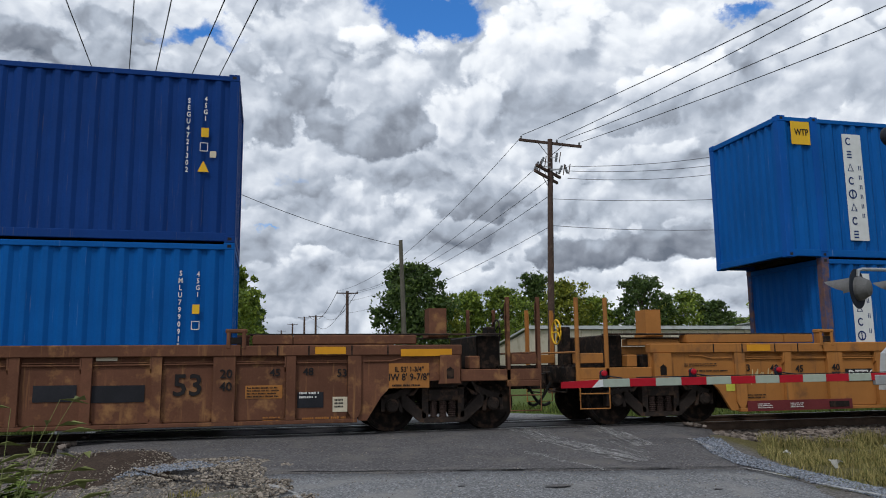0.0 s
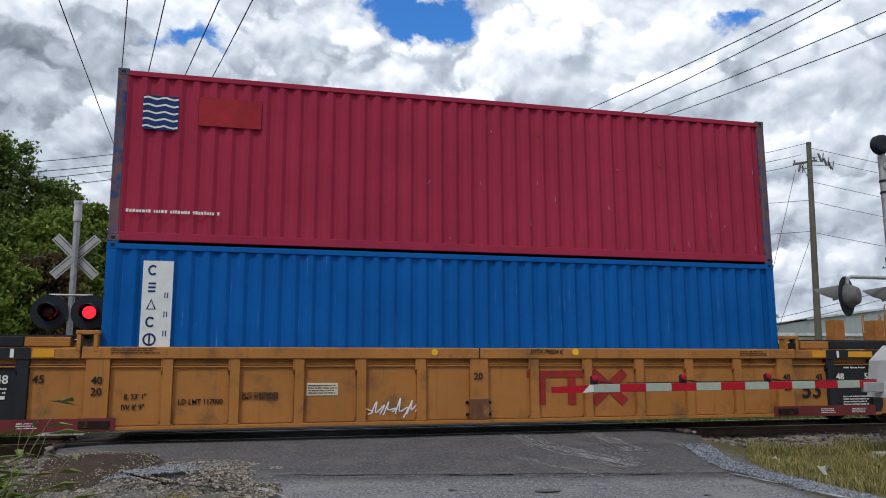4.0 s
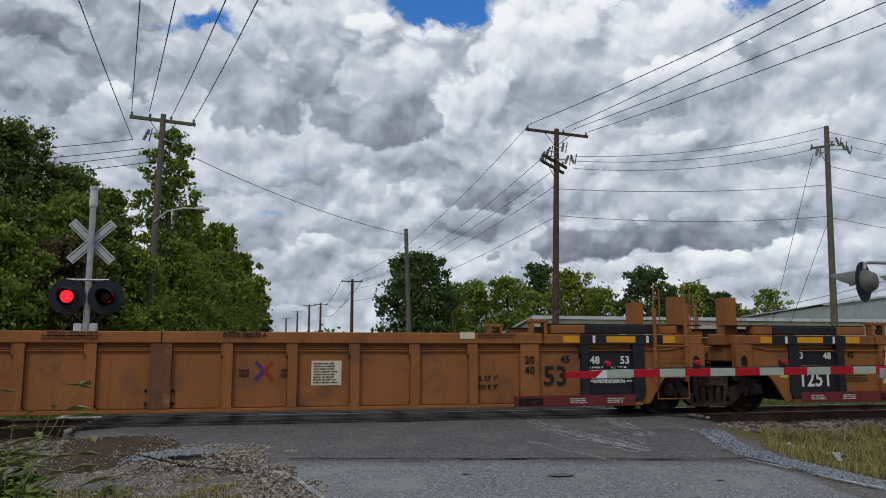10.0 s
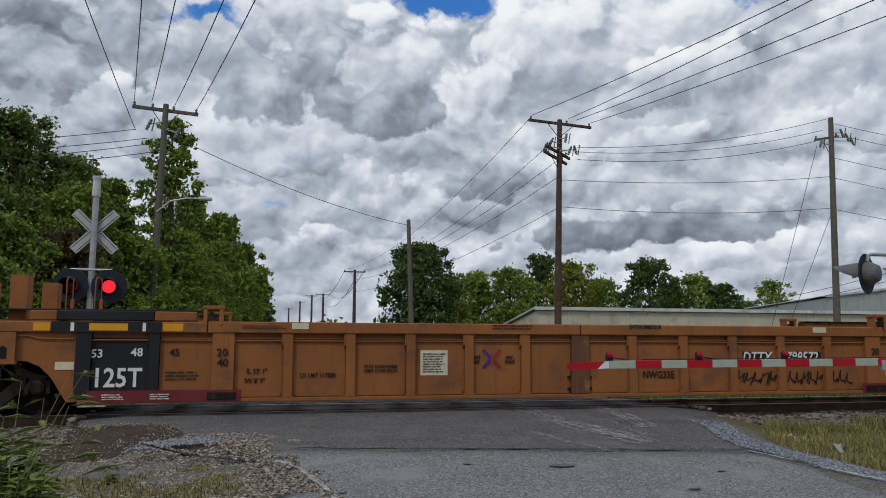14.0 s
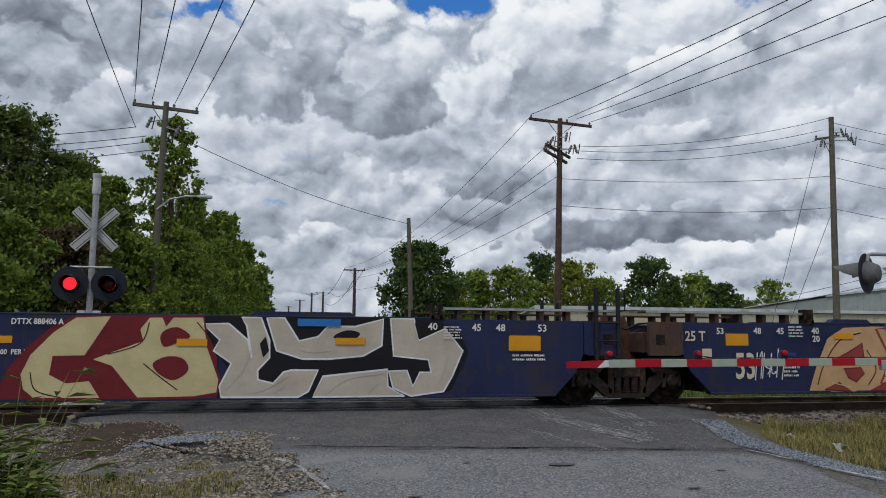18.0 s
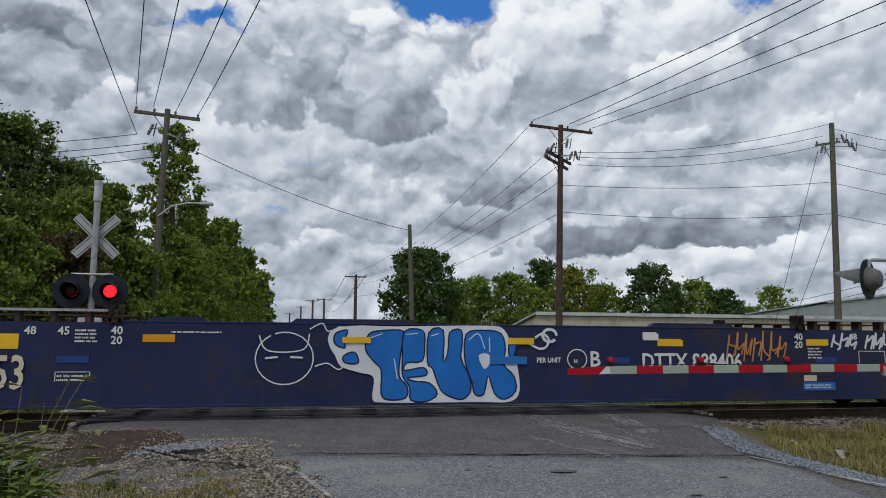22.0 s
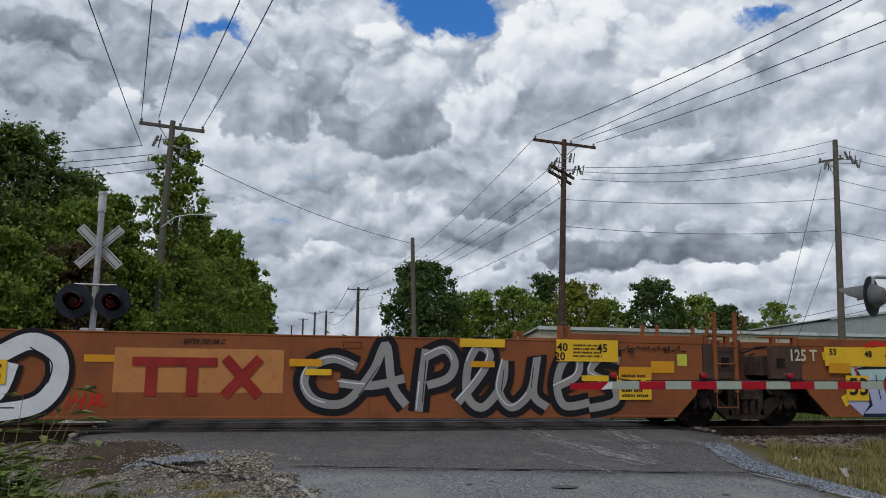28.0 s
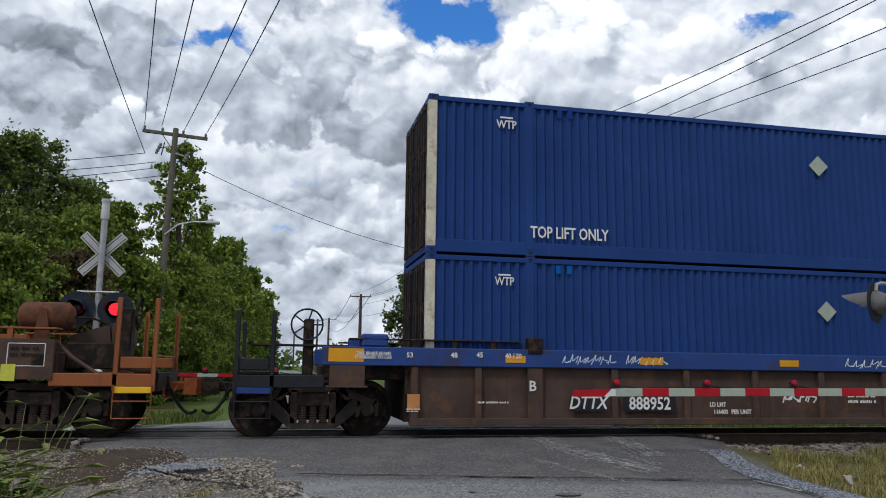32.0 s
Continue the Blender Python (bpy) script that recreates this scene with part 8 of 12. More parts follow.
M_RUST_SPOT = mat("rust_spots", (0.20, 0.085, 0.035), 0.85, var=0.4, scale=6, grain=40, bump=0.2)
M_SCUFF = mat("bare_scuffed_steel", (0.26, 0.32, 0.40), 0.6, var=0.3, scale=6, grain=40, bump=0.1)
rust_chips(BOXES["d_high"], -6.3, 6.4, 300, 5)
rust_chips(BOXES["c_high"], -1.5, 5.8, 40, 6)

# ---- lettering and patches on the cars and containers ----


def marks_b0(mark, spot, fine, stack):
    spot(9.07, 0.96, 0.69, 0.41, M_TAN)
    spot(7.44, 0.59, 0.42, 0.25, M_BLACK)
    spot(7.92, 0.51, 0.24, 0.24, M_PALE)
    spot(4.32, 1.29, 0.31, 0.09, M_PALE)
    spot(4.49, 0.74, 0.81, 0.26, M_BLACK)
    spot(3.61, 0.76, 0.61, 0.25, M_BLACK)
    spot(6.70, 0.73, 0.58, 0.21, M_TAN)
    spot(9.36, 1.34, 0.88, 0.12, M_AMBER)
    mark('53', 5.53, 0.84, 0.297, M_INK)
    mark('20', 6.11, 1.02, 0.124, M_INK)
    mark('40', 6.11, 0.82, 0.123, M_INK)
    mark('45', 6.87, 1.03, 0.108, M_INK)
    mark('48', 7.40, 1.04, 0.109, M_INK)
    mark('53', 7.95, 1.01, 0.110, M_INK)
    mark('IW 8\' 9-7/8"', 9.07, 0.93, 0.103, M_INK)
    mark('IL 53\' 1-3/4"', 9.07, 1.06, 0.084, M_INK)
    fine(6.70, 0.73, 0.53, 0.18, 4, M_INK)
    fine(7.44, 0.67, 0.36, 0.13, 2, M_WHITE)
    fine(7.92, 0.53, 0.18, 0.16, 3, M_INK)
    fine(7.67, 0.30, 0.71, 0.07, 1, M_TAN)
    fine(9.07, 0.80, 0.58, 0.06, 1, M_INK)
    fine(6.84, 0.28, 0.30, 0.14, 3, M_TAN)


def marks_t1(mark, spot, fine, stack):
    spot(-5.51, 0.85, 0.61, 0.24, M_INK)
    spot(-4.60, 0.85, 0.86, 0.26, M_INK)
    spot(-8.36, 0.70, 0.18, 0.21, M_LIME)
    spot(-3.67, 0.90, 0.27, 0.25, M_FRAME)
    spot(-6.09, 0.91, 0.19, 0.02, M_INK)
    spot(-2.66, 1.39, 0.10, 0.10, M_DOT)
    spot(0.74, 1.39, 0.12, 0.11, M_DOT)
    spot(2.52, 0.70, 0.47, 0.19, M_PALE)
    spot(1.57, 0.82, 0.32, 0.31, M_XLOGO)
    spot(11.17, 0.73, 0.17, 0.21, M_LIME)
    mark('53', -7.99, 1.01, 0.109, M_INK)
    mark('48', -7.39, 1.00, 0.110, M_INK)
    mark('45', -6.84, 0.98, 0.111, M_INK)
    mark('40', -6.09, 1.00, 0.112, M_INK)
    mark('20', -6.09, 0.82, 0.112, M_INK)
    mark('DTTX', -5.51, 0.85, 0.151, M_WHITE)
    mark('790234', -4.61, 0.86, 0.163, M_WHITE)
    mark('B', -4.06, 0.91, 0.078, M_INK)
    mark('LD LMT 117000', -4.56, 0.67, 0.076, M_INK)
    mark('20 FT CONTAINER', -3.68, 0.65, 0.058, M_INK)
    mark('LIMIT 57,500 EACH', -3.68, 0.57, 0.058, M_INK)
    mark('H', -3.67, 0.91, 0.098, M_INK)
    mark('20', 0.00, 0.99, 0.097, M_INK)
    mark('DTTX 790234 B', 1.23, 1.39, 0.080, M_INK)
    mark('next', 1.26, 0.83, 0.074, M_INK)
    mark('load', 1.26, 0.77, 0.073, M_INK)
    mark('any', 1.86, 0.82, 0.074, M_INK)
    mark('road', 1.86, 0.76, 0.074, M_INK)
    mark('40', 6.12, 0.92, 0.104, M_INK)
    mark('20', 6.11, 0.74, 0.103, M_INK)
    mark('45', 6.88, 0.94, 0.105, M_INK)
    mark('53', 6.72, 0.68, 0.226, M_INK)
    mark('48', 7.40, 0.95, 0.115, M_WHITE)
    mark('53', 8.01, 0.94, 0.117, M_WHITE)
    mark('IL 53\' 1"', 5.48, 0.64, 0.076, M_INK)
    mark('IW 8\' 9"', 5.49, 0.49, 0.076, M_INK)
    fine(-8.94, 1.08, 0.70, 0.07, 2, M_INK)
    fine(-8.68, 0.97, 0.85, 0.05, 1, M_INK)
    fine(-7.78, 0.49, 0.45, 0.09, 2, M_INK)
    fine(-1.48, 1.44, 0.75, 0.08, 2, M_INK)
    fine(2.52, 0.70, 0.43, 0.15, 4, M_INK)
    fine(-1.22, 1.37, 0.83, 0.09, 2, M_INK)
    fine(7.71, 0.72, 0.70, 0.20, 4, M_WHITE)
    fine(7.73, 0.60, 0.67, 0.18, 4, M_WHITE)
    fine(5.53, 1.36, 0.78, 0.10, 3, M_INK)


def marks_t2(mark, spot, fine, stack):
    spot(-0.79, 1.41, 0.11, 0.10, M_DOT)
    spot(1.78, 1.42, 0.12, 0.11, M_DOT)
    spot(-2.66, 0.81, 0.51, 0.20, M_PALE)
    spot(1.80, 0.80, 1.91, 0.59, M_LOGO_RED)
    spot(-8.33, 0.69, 0.17, 0.19, M_LIME)
    mark('53', -8.05, 0.99, 0.115, M_WHITE)
    mark('48', -7.41, 0.99, 0.116, M_WHITE)
    mark('125T', -7.72, 0.59, 0.258, M_WHITE)
    mark('45', -6.91, 0.99, 0.107, M_INK)
    mark('40', -6.08, 0.97, 0.101, M_INK)
    mark('20', -6.08, 0.80, 0.101, M_INK)
    mark('IL 53\' 1"', -5.53, 0.72, 0.083, M_INK)
    mark('IW 8\' 9"', -5.56, 0.56, 0.083, M_INK)
    mark('LD LMT 117000', -4.56, 0.63, 0.085, M_INK)
    mark('20 FT CONTAINER', -3.65, 0.74, 0.057, M_INK)
    mark('LIMIT 57,500 EACH', -3.65, 0.68, 0.057, M_INK)
    mark('20', -0.02, 1.00, 0.103, M_INK)
    mark('DTTX 790234 C', 1.23, 1.42, 0.074, M_INK)
    mark('40', 6.10, 0.95, 0.102, M_INK)
    mark('20', 6.11, 0.76, 0.102, M_INK)
    mark('45', 6.88, 0.95, 0.095, M_INK)
    mark('53', 6.69, 0.70, 0.291, M_INK)
    mark('48', 7.36, 0.95, 0.114, M_WHITE)
    mark('53', 8.01, 0.95, 0.115, M_WHITE)
    fine(-8.85, 1.20, 0.30, 0.05, 1, M_INK)
    fine(-8.72, 0.89, 0.69, 0.06, 1, M_INK)
    fine(-7.60, 0.83, 0.62, 0.12, 2, M_WHITE)
    fine(-8.80, 1.47, 0.50, 0.11, 3, M_INK)
    fine(-2.66, 0.81, 0.47, 0.16, 4, M_INK)
    fine(-5.54, 1.43, 0.73, 0.11, 3, M_INK)
    fine(7.74, 0.45, 0.68, 0.30, 6, M_WHITE)
    fine(7.71, 1.16, 0.51, 0.12, 2, M_WHITE)
    fine(5.40, 1.40, 0.59, 0.10, 3, M_INK)


def marks_t3(mark, spot, fine, stack):
    spot(-2.68, 0.74, 0.50, 0.19, M_PALE)
    spot(-1.60, 0.92, 0.37, 0.28, M_XLOGO)
    spot(-9.00, 1.48, 0.28, 0.12, M_PALE)
    spot(3.62, 0.91, 0.58, 0.24, M_INK)
    spot(4.53, 0.90, 0.84, 0.24, M_INK)
    spot(-2.58, 0.68, 0.35, 0.17, M_PALE)
    spot(-1.56, 0.84, 0.29, 0.31, M_XLOGO)
    spot(5.49, 0.89, 0.27, 0.25, M_FRAME)
    spot(7.48, 0.68, 0.40, 0.28, M_BLACK)
    spot(8.34, 0.67, 0.19, 0.21, M_LIME)
    mark('53', -8.02, 0.99, 0.114, M_WHITE)
    mark('48', -7.42, 0.98, 0.115, M_WHITE)
    mark('125T', -7.70, 0.61, 0.246, M_WHITE)
    mark('45', -6.89, 0.99, 0.106, M_INK)
    mark('40', -6.09, 0.96, 0.118, M_INK)
    mark('20', -6.10, 0.78, 0.117, M_INK)
    mark('IL 53\' 1"', -5.50, 0.70, 0.082, M_INK)
    mark('IW 8\' 9"', -5.49, 0.55, 0.082, M_INK)
    mark('LD LMT 117000', -4.63, 0.68, 0.084, M_INK)
    mark('20 FT CONTAINER', -3.62, 0.83, 0.057, M_INK)
    mark('LIMIT 57,500 EACH', -3.62, 0.75, 0.057, M_INK)
    mark('20', 0.01, 1.01, 0.092, M_INK)
    mark('DTTX 790234 A', 1.22, 1.42, 0.084, M_INK)
    mark('NWG33G', 1.55, 0.53, 0.099, M_INK)
    mark('L-200-8', 2.56, 0.52, 0.064, M_INK)
    mark('DTTX', 3.62, 0.92, 0.160, M_WHITE)
    mark('790234', 4.53, 0.91, 0.163, M_WHITE)
    mark('next', -1.87, 0.85, 0.076, M_INK)
    mark('load', -1.86, 0.79, 0.076, M_INK)
    mark('any', -1.27, 0.85, 0.077, M_INK)
    mark('road', -1.26, 0.78, 0.077, M_INK)
    mark('H', 5.49, 0.88, 0.087, M_INK)
    mark('40', 6.07, 0.95, 0.102, M_INK)
    mark('20', 6.09, 0.77, 0.101, M_INK)
    mark('45', 6.84, 0.94, 0.095, M_INK)
    mark('53', 6.62, 0.68, 0.222, M_INK)
    mark('48', 7.37, 0.96, 0.096, M_INK)
    mark('53', 7.97, 0.96, 0.097, M_INK)
    fine(-8.78, 1.10, 0.54, 0.28, 5, M_INK)
    fine(-5.45, 1.42, 0.83, 0.12, 3, M_INK)
    fine(-2.68, 0.74, 0.45, 0.15, 4, M_INK)
    fine(-1.25, 1.43, 0.74, 0.10, 2, M_INK)
    fine(-2.58, 0.68, 0.32, 0.13, 4, M_INK)
    fine(-1.26, 1.38, 0.85, 0.09, 2, M_INK)
    fine(0.38, 0.37, 0.38, 0.03, 1, M_INK)
    fine(9.09, 0.93, 0.71, 0.27, 5, M_INK)
    fine(7.46, 0.75, 0.33, 0.10, 2, M_WHITE)


def marks_u1(mark, spot, fine, stack):
    spot(-5.46, 0.87, 0.62, 0.23, M_INK)
    spot(-4.53, 0.88, 0.79, 0.23, M_INK)
    spot(-8.34, 0.72, 0.16, 0.21, M_LIME)
    spot(-9.18, 0.89, 0.30, 0.14, M_PALE)
    spot(-4.86, 1.41, 0.24, 0.11, M_PALE)
    spot(-3.61, 0.96, 0.25, 0.25, M_FRAME)
    spot(1.58, 0.86, 0.28, 0.29, M_XLOGO)
    spot(2.58, 0.82, 0.49, 0.40, M_PALE)
    spot(4.95, 1.44, 0.26, 0.11, M_PALE)
    mark('53', -7.96, 0.97, 0.105, M_INK)
    mark('48', -7.35, 0.97, 0.097, M_INK)
    mark('45', -6.81, 0.99, 0.098, M_INK)
    mark('20', -6.07, 1.01, 0.109, M_INK)
    mark('40', -6.06, 0.84, 0.108, M_INK)
    mark('DTTX', -5.45, 0.87, 0.164, M_WHITE)
    mark('788572', -4.54, 0.88, 0.176, M_WHITE)
    mark('LD LMT 117500', -4.58, 0.61, 0.074, M_INK)
    mark('20 FT CONTAINER', -3.61, 0.75, 0.056, M_INK)
    mark('LIMIT 57,500 EACH', -3.61, 0.68, 0.056, M_INK)
    mark('DTTX 788572 A', 1.26, 1.43, 0.083, M_INK)
    mark('H', -3.61, 0.92, 0.094, M_INK)
    mark('next', 1.26, 0.87, 0.071, M_INK)
    mark('load', 1.26, 0.80, 0.071, M_INK)
    mark('any', 1.90, 0.87, 0.072, M_INK)
    mark('road', 1.90, 0.79, 0.072, M_INK)
    mark('IL 53\' 1"', 5.34, 0.71, 0.086, M_INK)
    mark('IW 8\' 9"', 5.34, 0.56, 0.086, M_INK)
    mark('20', 6.07, 1.02, 0.117, M_INK)
    mark('40', 6.07, 0.84, 0.116, M_INK)
    mark('45', 6.76, 1.03, 0.108, M_INK)
    mark('53', 6.57, 0.73, 0.292, M_INK)
    mark('48', 7.32, 1.01, 0.119, M_WHITE)
    mark('53', 7.90, 1.01, 0.120, M_WHITE)
    fine(-8.73, 1.02, 1.14, 0.12, 2, M_INK)
    fine(-7.47, 0.55, 0.51, 0.10, 2, M_INK)
    fine(-1.24, 1.44, 0.81, 0.10, 2, M_INK)
    fine(-5.41, 1.41, 0.79, 0.09, 3, M_INK)
    fine(2.58, 0.82, 0.42, 0.35, 8, M_INK)
    fine(-1.31, 1.39, 0.83, 0.09, 2, M_INK)
    fine(7.58, 0.77, 0.98, 0.30, 5, M_WHITE)
    fine(5.49, 1.44, 0.71, 0.10, 3, M_INK)


def marks_u2(mark, spot, fine, stack):
    spot(-11.11, 0.81, 0.29, 0.14, M_PALE)
    spot(-8.37, 0.77, 0.17, 0.18, M_LIME)
    spot(1.40, 0.84, 1.13, 0.80, M_CREAM)
    spot(2.54, 0.87, 1.18, 0.83, M_CREAM)
    spot(3.13, 0.83, 0.27, 0.84, M_CREAM)
    spot(1.71, 1.40, 3.49, 0.17, M_CREAM)
    spot(1.78, 1.41, 0.42, 0.13, M_AMBER)
    spot(1.38, 0.91, 0.75, 0.25, M_LOGO_RED)
    spot(3.49, 0.95, 0.49, 0.37, M_PALE)
    spot(-0.46, 0.95, 0.24, 0.24, M_FRAME)
    spot(-4.96, 1.37, 0.27, 0.11, M_PALE)
    spot(4.91, 1.40, 0.31, 0.12, M_PALE)
    spot(8.29, 0.78, 0.17, 0.19, M_PALE)
    mark('53', -8.00, 1.09, 0.112, M_WHITE)
    mark('48', -7.39, 1.08, 0.113, M_WHITE)
    mark('125T', -7.67, 0.64, 0.260, M_WHITE)
    mark('45', -6.86, 1.10, 0.095, M_INK)
    mark('20', -6.10, 1.12, 0.116, M_INK)
    mark('40', -6.10, 0.95, 0.115, M_INK)
    mark('IL 53\' 1"', -5.65, 0.73, 0.087, M_INK)
    mark('IW 8\' 9"', -5.65, 0.57, 0.086, M_INK)
    mark('DTTX 788572', 1.16, 1.41, 0.077, M_INK)
    mark('20 FT CONTAINER', -3.59, 0.68, 0.061, M_INK)
    mark('LIMIT 57,500 EACH', -3.59, 0.61, 0.061, M_INK)
    mark('LD LMT 117500', -4.59, 0.57, 0.076, M_INK)
    mark('H', -0.46, 0.91, 0.092, M_INK)
    mark('20', 6.08, 1.07, 0.108, M_INK)
    mark('40', 6.08, 0.90, 0.108, M_INK)
    mark('45', 6.79, 1.08, 0.101, M_INK)
    mark('53', 6.63, 0.72, 0.272, M_INK)
    mark('48', 7.37, 1.08, 0.120, M_WHITE)
    mark('53', 7.94, 1.08, 0.121, M_WHITE)
    fine(-11.91, 0.71, 0.66, 0.21, 5, M_WHITE)
    fine(-6.73, 0.66, 0.49, 0.15, 3, M_INK)
    fine(-7.66, 0.87, 0.67, 0.09, 2, M_WHITE)
    fine(-5.46, 1.42, 0.79, 0.10, 3, M_INK)
    fine(3.49, 0.95, 0.43, 0.32, 7, M_INK)
    fine(-5.43, 1.35, 0.55, 0.10, 3, M_INK)
    fine(7.66, 0.73, 0.75, 0.33, 6, M_WHITE)
    fine(3.54, 0.86, 0.37, 0.33, 8, M_INK)


def marks_u3(mark, spot, fine, stack):
    spot(-2.63, 0.82, 0.47, 0.42, M_PALE)
    spot(-1.61, 0.88, 0.32, 0.31, M_XLOGO)
    spot(-8.41, 0.79, 0.27, 0.12, M_PALE)
    spot(-4.88, 1.42, 0.27, 0.10, M_PALE)
    spot(3.54, 0.90, 0.55, 0.22, M_INK)
    spot(4.52, 0.90, 0.85, 0.22, M_INK)
    spot(4.88, 1.42, 0.29, 0.10, M_PALE)
    mark('53', -7.96, 0.97, 0.112, M_WHITE)
    mark('48', -7.38, 0.99, 0.113, M_WHITE)
    mark('125T', -7.66, 0.59, 0.258, M_WHITE)
    mark('45', -6.82, 0.99, 0.097, M_INK)
    mark('20', -6.09, 0.99, 0.107, M_INK)
    mark('40', -6.08, 0.83, 0.107, M_INK)
    mark('IL 53\' 1"', -5.55, 0.69, 0.081, M_INK)
    mark('IW 8\' 9"', -5.58, 0.54, 0.080, M_INK)
    mark('LD LMT 117500', -4.58, 0.62, 0.073, M_INK)
    mark('20 FT CONTAINER', -3.54, 0.76, 0.056, M_INK)
    mark('LIMIT 57,500 EACH', -3.54, 0.69, 0.056, M_INK)
    mark('next', -1.91, 0.92, 0.077, M_INK)
    mark('load', -1.92, 0.84, 0.077, M_INK)
    mark('any', -1.30, 0.92, 0.077, M_INK)
    mark('road', -1.30, 0.84, 0.077, M_INK)
    mark('NWG33E', 1.53, 0.59, 0.113, M_INK)
    mark('DTTX 788572 B', 1.24, 1.45, 0.076, M_INK)
    mark('DTTX', 3.55, 0.90, 0.167, M_WHITE)
    mark('788572', 4.52, 0.90, 0.170, M_WHITE)
    mark('20', 6.11, 1.01, 0.113, M_INK)
    mark('45', 6.75, 1.02, 0.114, M_INK)
    mark('48', 7.31, 1.02, 0.115, M_INK)
    mark('53', 7.88, 1.01, 0.105, M_INK)
    mark('53', 6.59, 0.67, 0.267, M_INK)
    fine(-2.63, 0.82, 0.39, 0.34, 8, M_INK)
    fine(-6.69, 0.63, 0.51, 0.16, 3, M_INK)
    fine(-5.44, 1.40, 0.71, 0.07, 2, M_INK)
    fine(-1.22, 1.43, 0.80, 0.10, 2, M_INK)


def marks_n1(mark, spot, fine, stack):
    spot(-9.64, 1.11, 0.49, 0.21, M_AMBER)
    spot(-8.30, 0.99, 0.20, 0.22, M_PALE)
    spot(-6.66, 1.11, 0.48, 0.11, M_AMBER)
    spot(-3.51, 1.14, 0.46, 0.11, M_AMBER)
    spot(-0.70, 1.15, 0.47, 0.11, M_AMBER)
    spot(-6.72, 0.53, 0.71, 0.12, M_LABEL_BLUE)
    spot(-3.26, 1.38, 0.28, 0.12, M_ORANGE_TAG)
    spot(-2.33, 0.94, 0.44, 0.11, M_SILLBLUE)
    spot(-1.49, 0.98, 0.34, 0.32, M_RING)
    spot(2.13, 1.12, 0.46, 0.11, M_AMBER)
    spot(4.62, 1.15, 0.49, 0.11, M_AMBER)
    spot(7.65, 1.13, 0.52, 0.27, M_AMBER)
    spot(4.11, 1.45, 0.70, 0.12, M_LABEL_BLUE)
    mark('53', -7.67, 0.70, 0.426, M_PALE)
    mark('DTTX 888406', -3.88, 0.91, 0.256, M_WHITE)
    mark('A', -1.88, 0.95, 0.237, M_WHITE)
    mark('LD LMT 115900  PER UNIT', -0.61, 0.96, 0.078, M_WHITE)
    mark('DTTX 888406 A', -0.12, 1.42, 0.089, M_WHITE)
    mark('53', -8.09, 1.35, 0.103, M_WHITE)
    mark('48', -7.26, 1.36, 0.104, M_WHITE)
    mark('45', -6.78, 1.36, 0.105, M_WHITE)
    mark('40', -6.02, 1.36, 0.107, M_WHITE)
    mark('20', -6.02, 1.21, 0.106, M_WHITE)
    mark('H', -1.49, 0.89, 0.067, M_WHITE)
    mark('40', 6.01, 1.40, 0.105, M_WHITE)
    mark('45', 6.79, 1.39, 0.106, M_WHITE)
    mark('48', 7.22, 1.39, 0.107, M_WHITE)
    mark('53', 7.98, 1.39, 0.108, M_WHITE)
    fine(-8.90, 1.16, 0.59, 0.34, 6, M_CREAM)
    fine(-6.44, 1.36, 0.31, 0.23, 5, M_WHITE)
    fine(-4.10, 1.42, 0.78, 0.06, 1, M_WHITE)
    fine(-6.72, 0.53, 0.66, 0.07, 2, M_WHITE)
    fine(-6.47, 1.33, 0.28, 0.23, 5, M_WHITE)
    fine(6.37, 1.31, 0.34, 0.23, 5, M_WHITE)
    fine(7.77, 0.89, 0.68, 0.14, 2, M_WHITE)
    fine(7.65, 1.23, 0.45, 0.06, 1, M_INK)


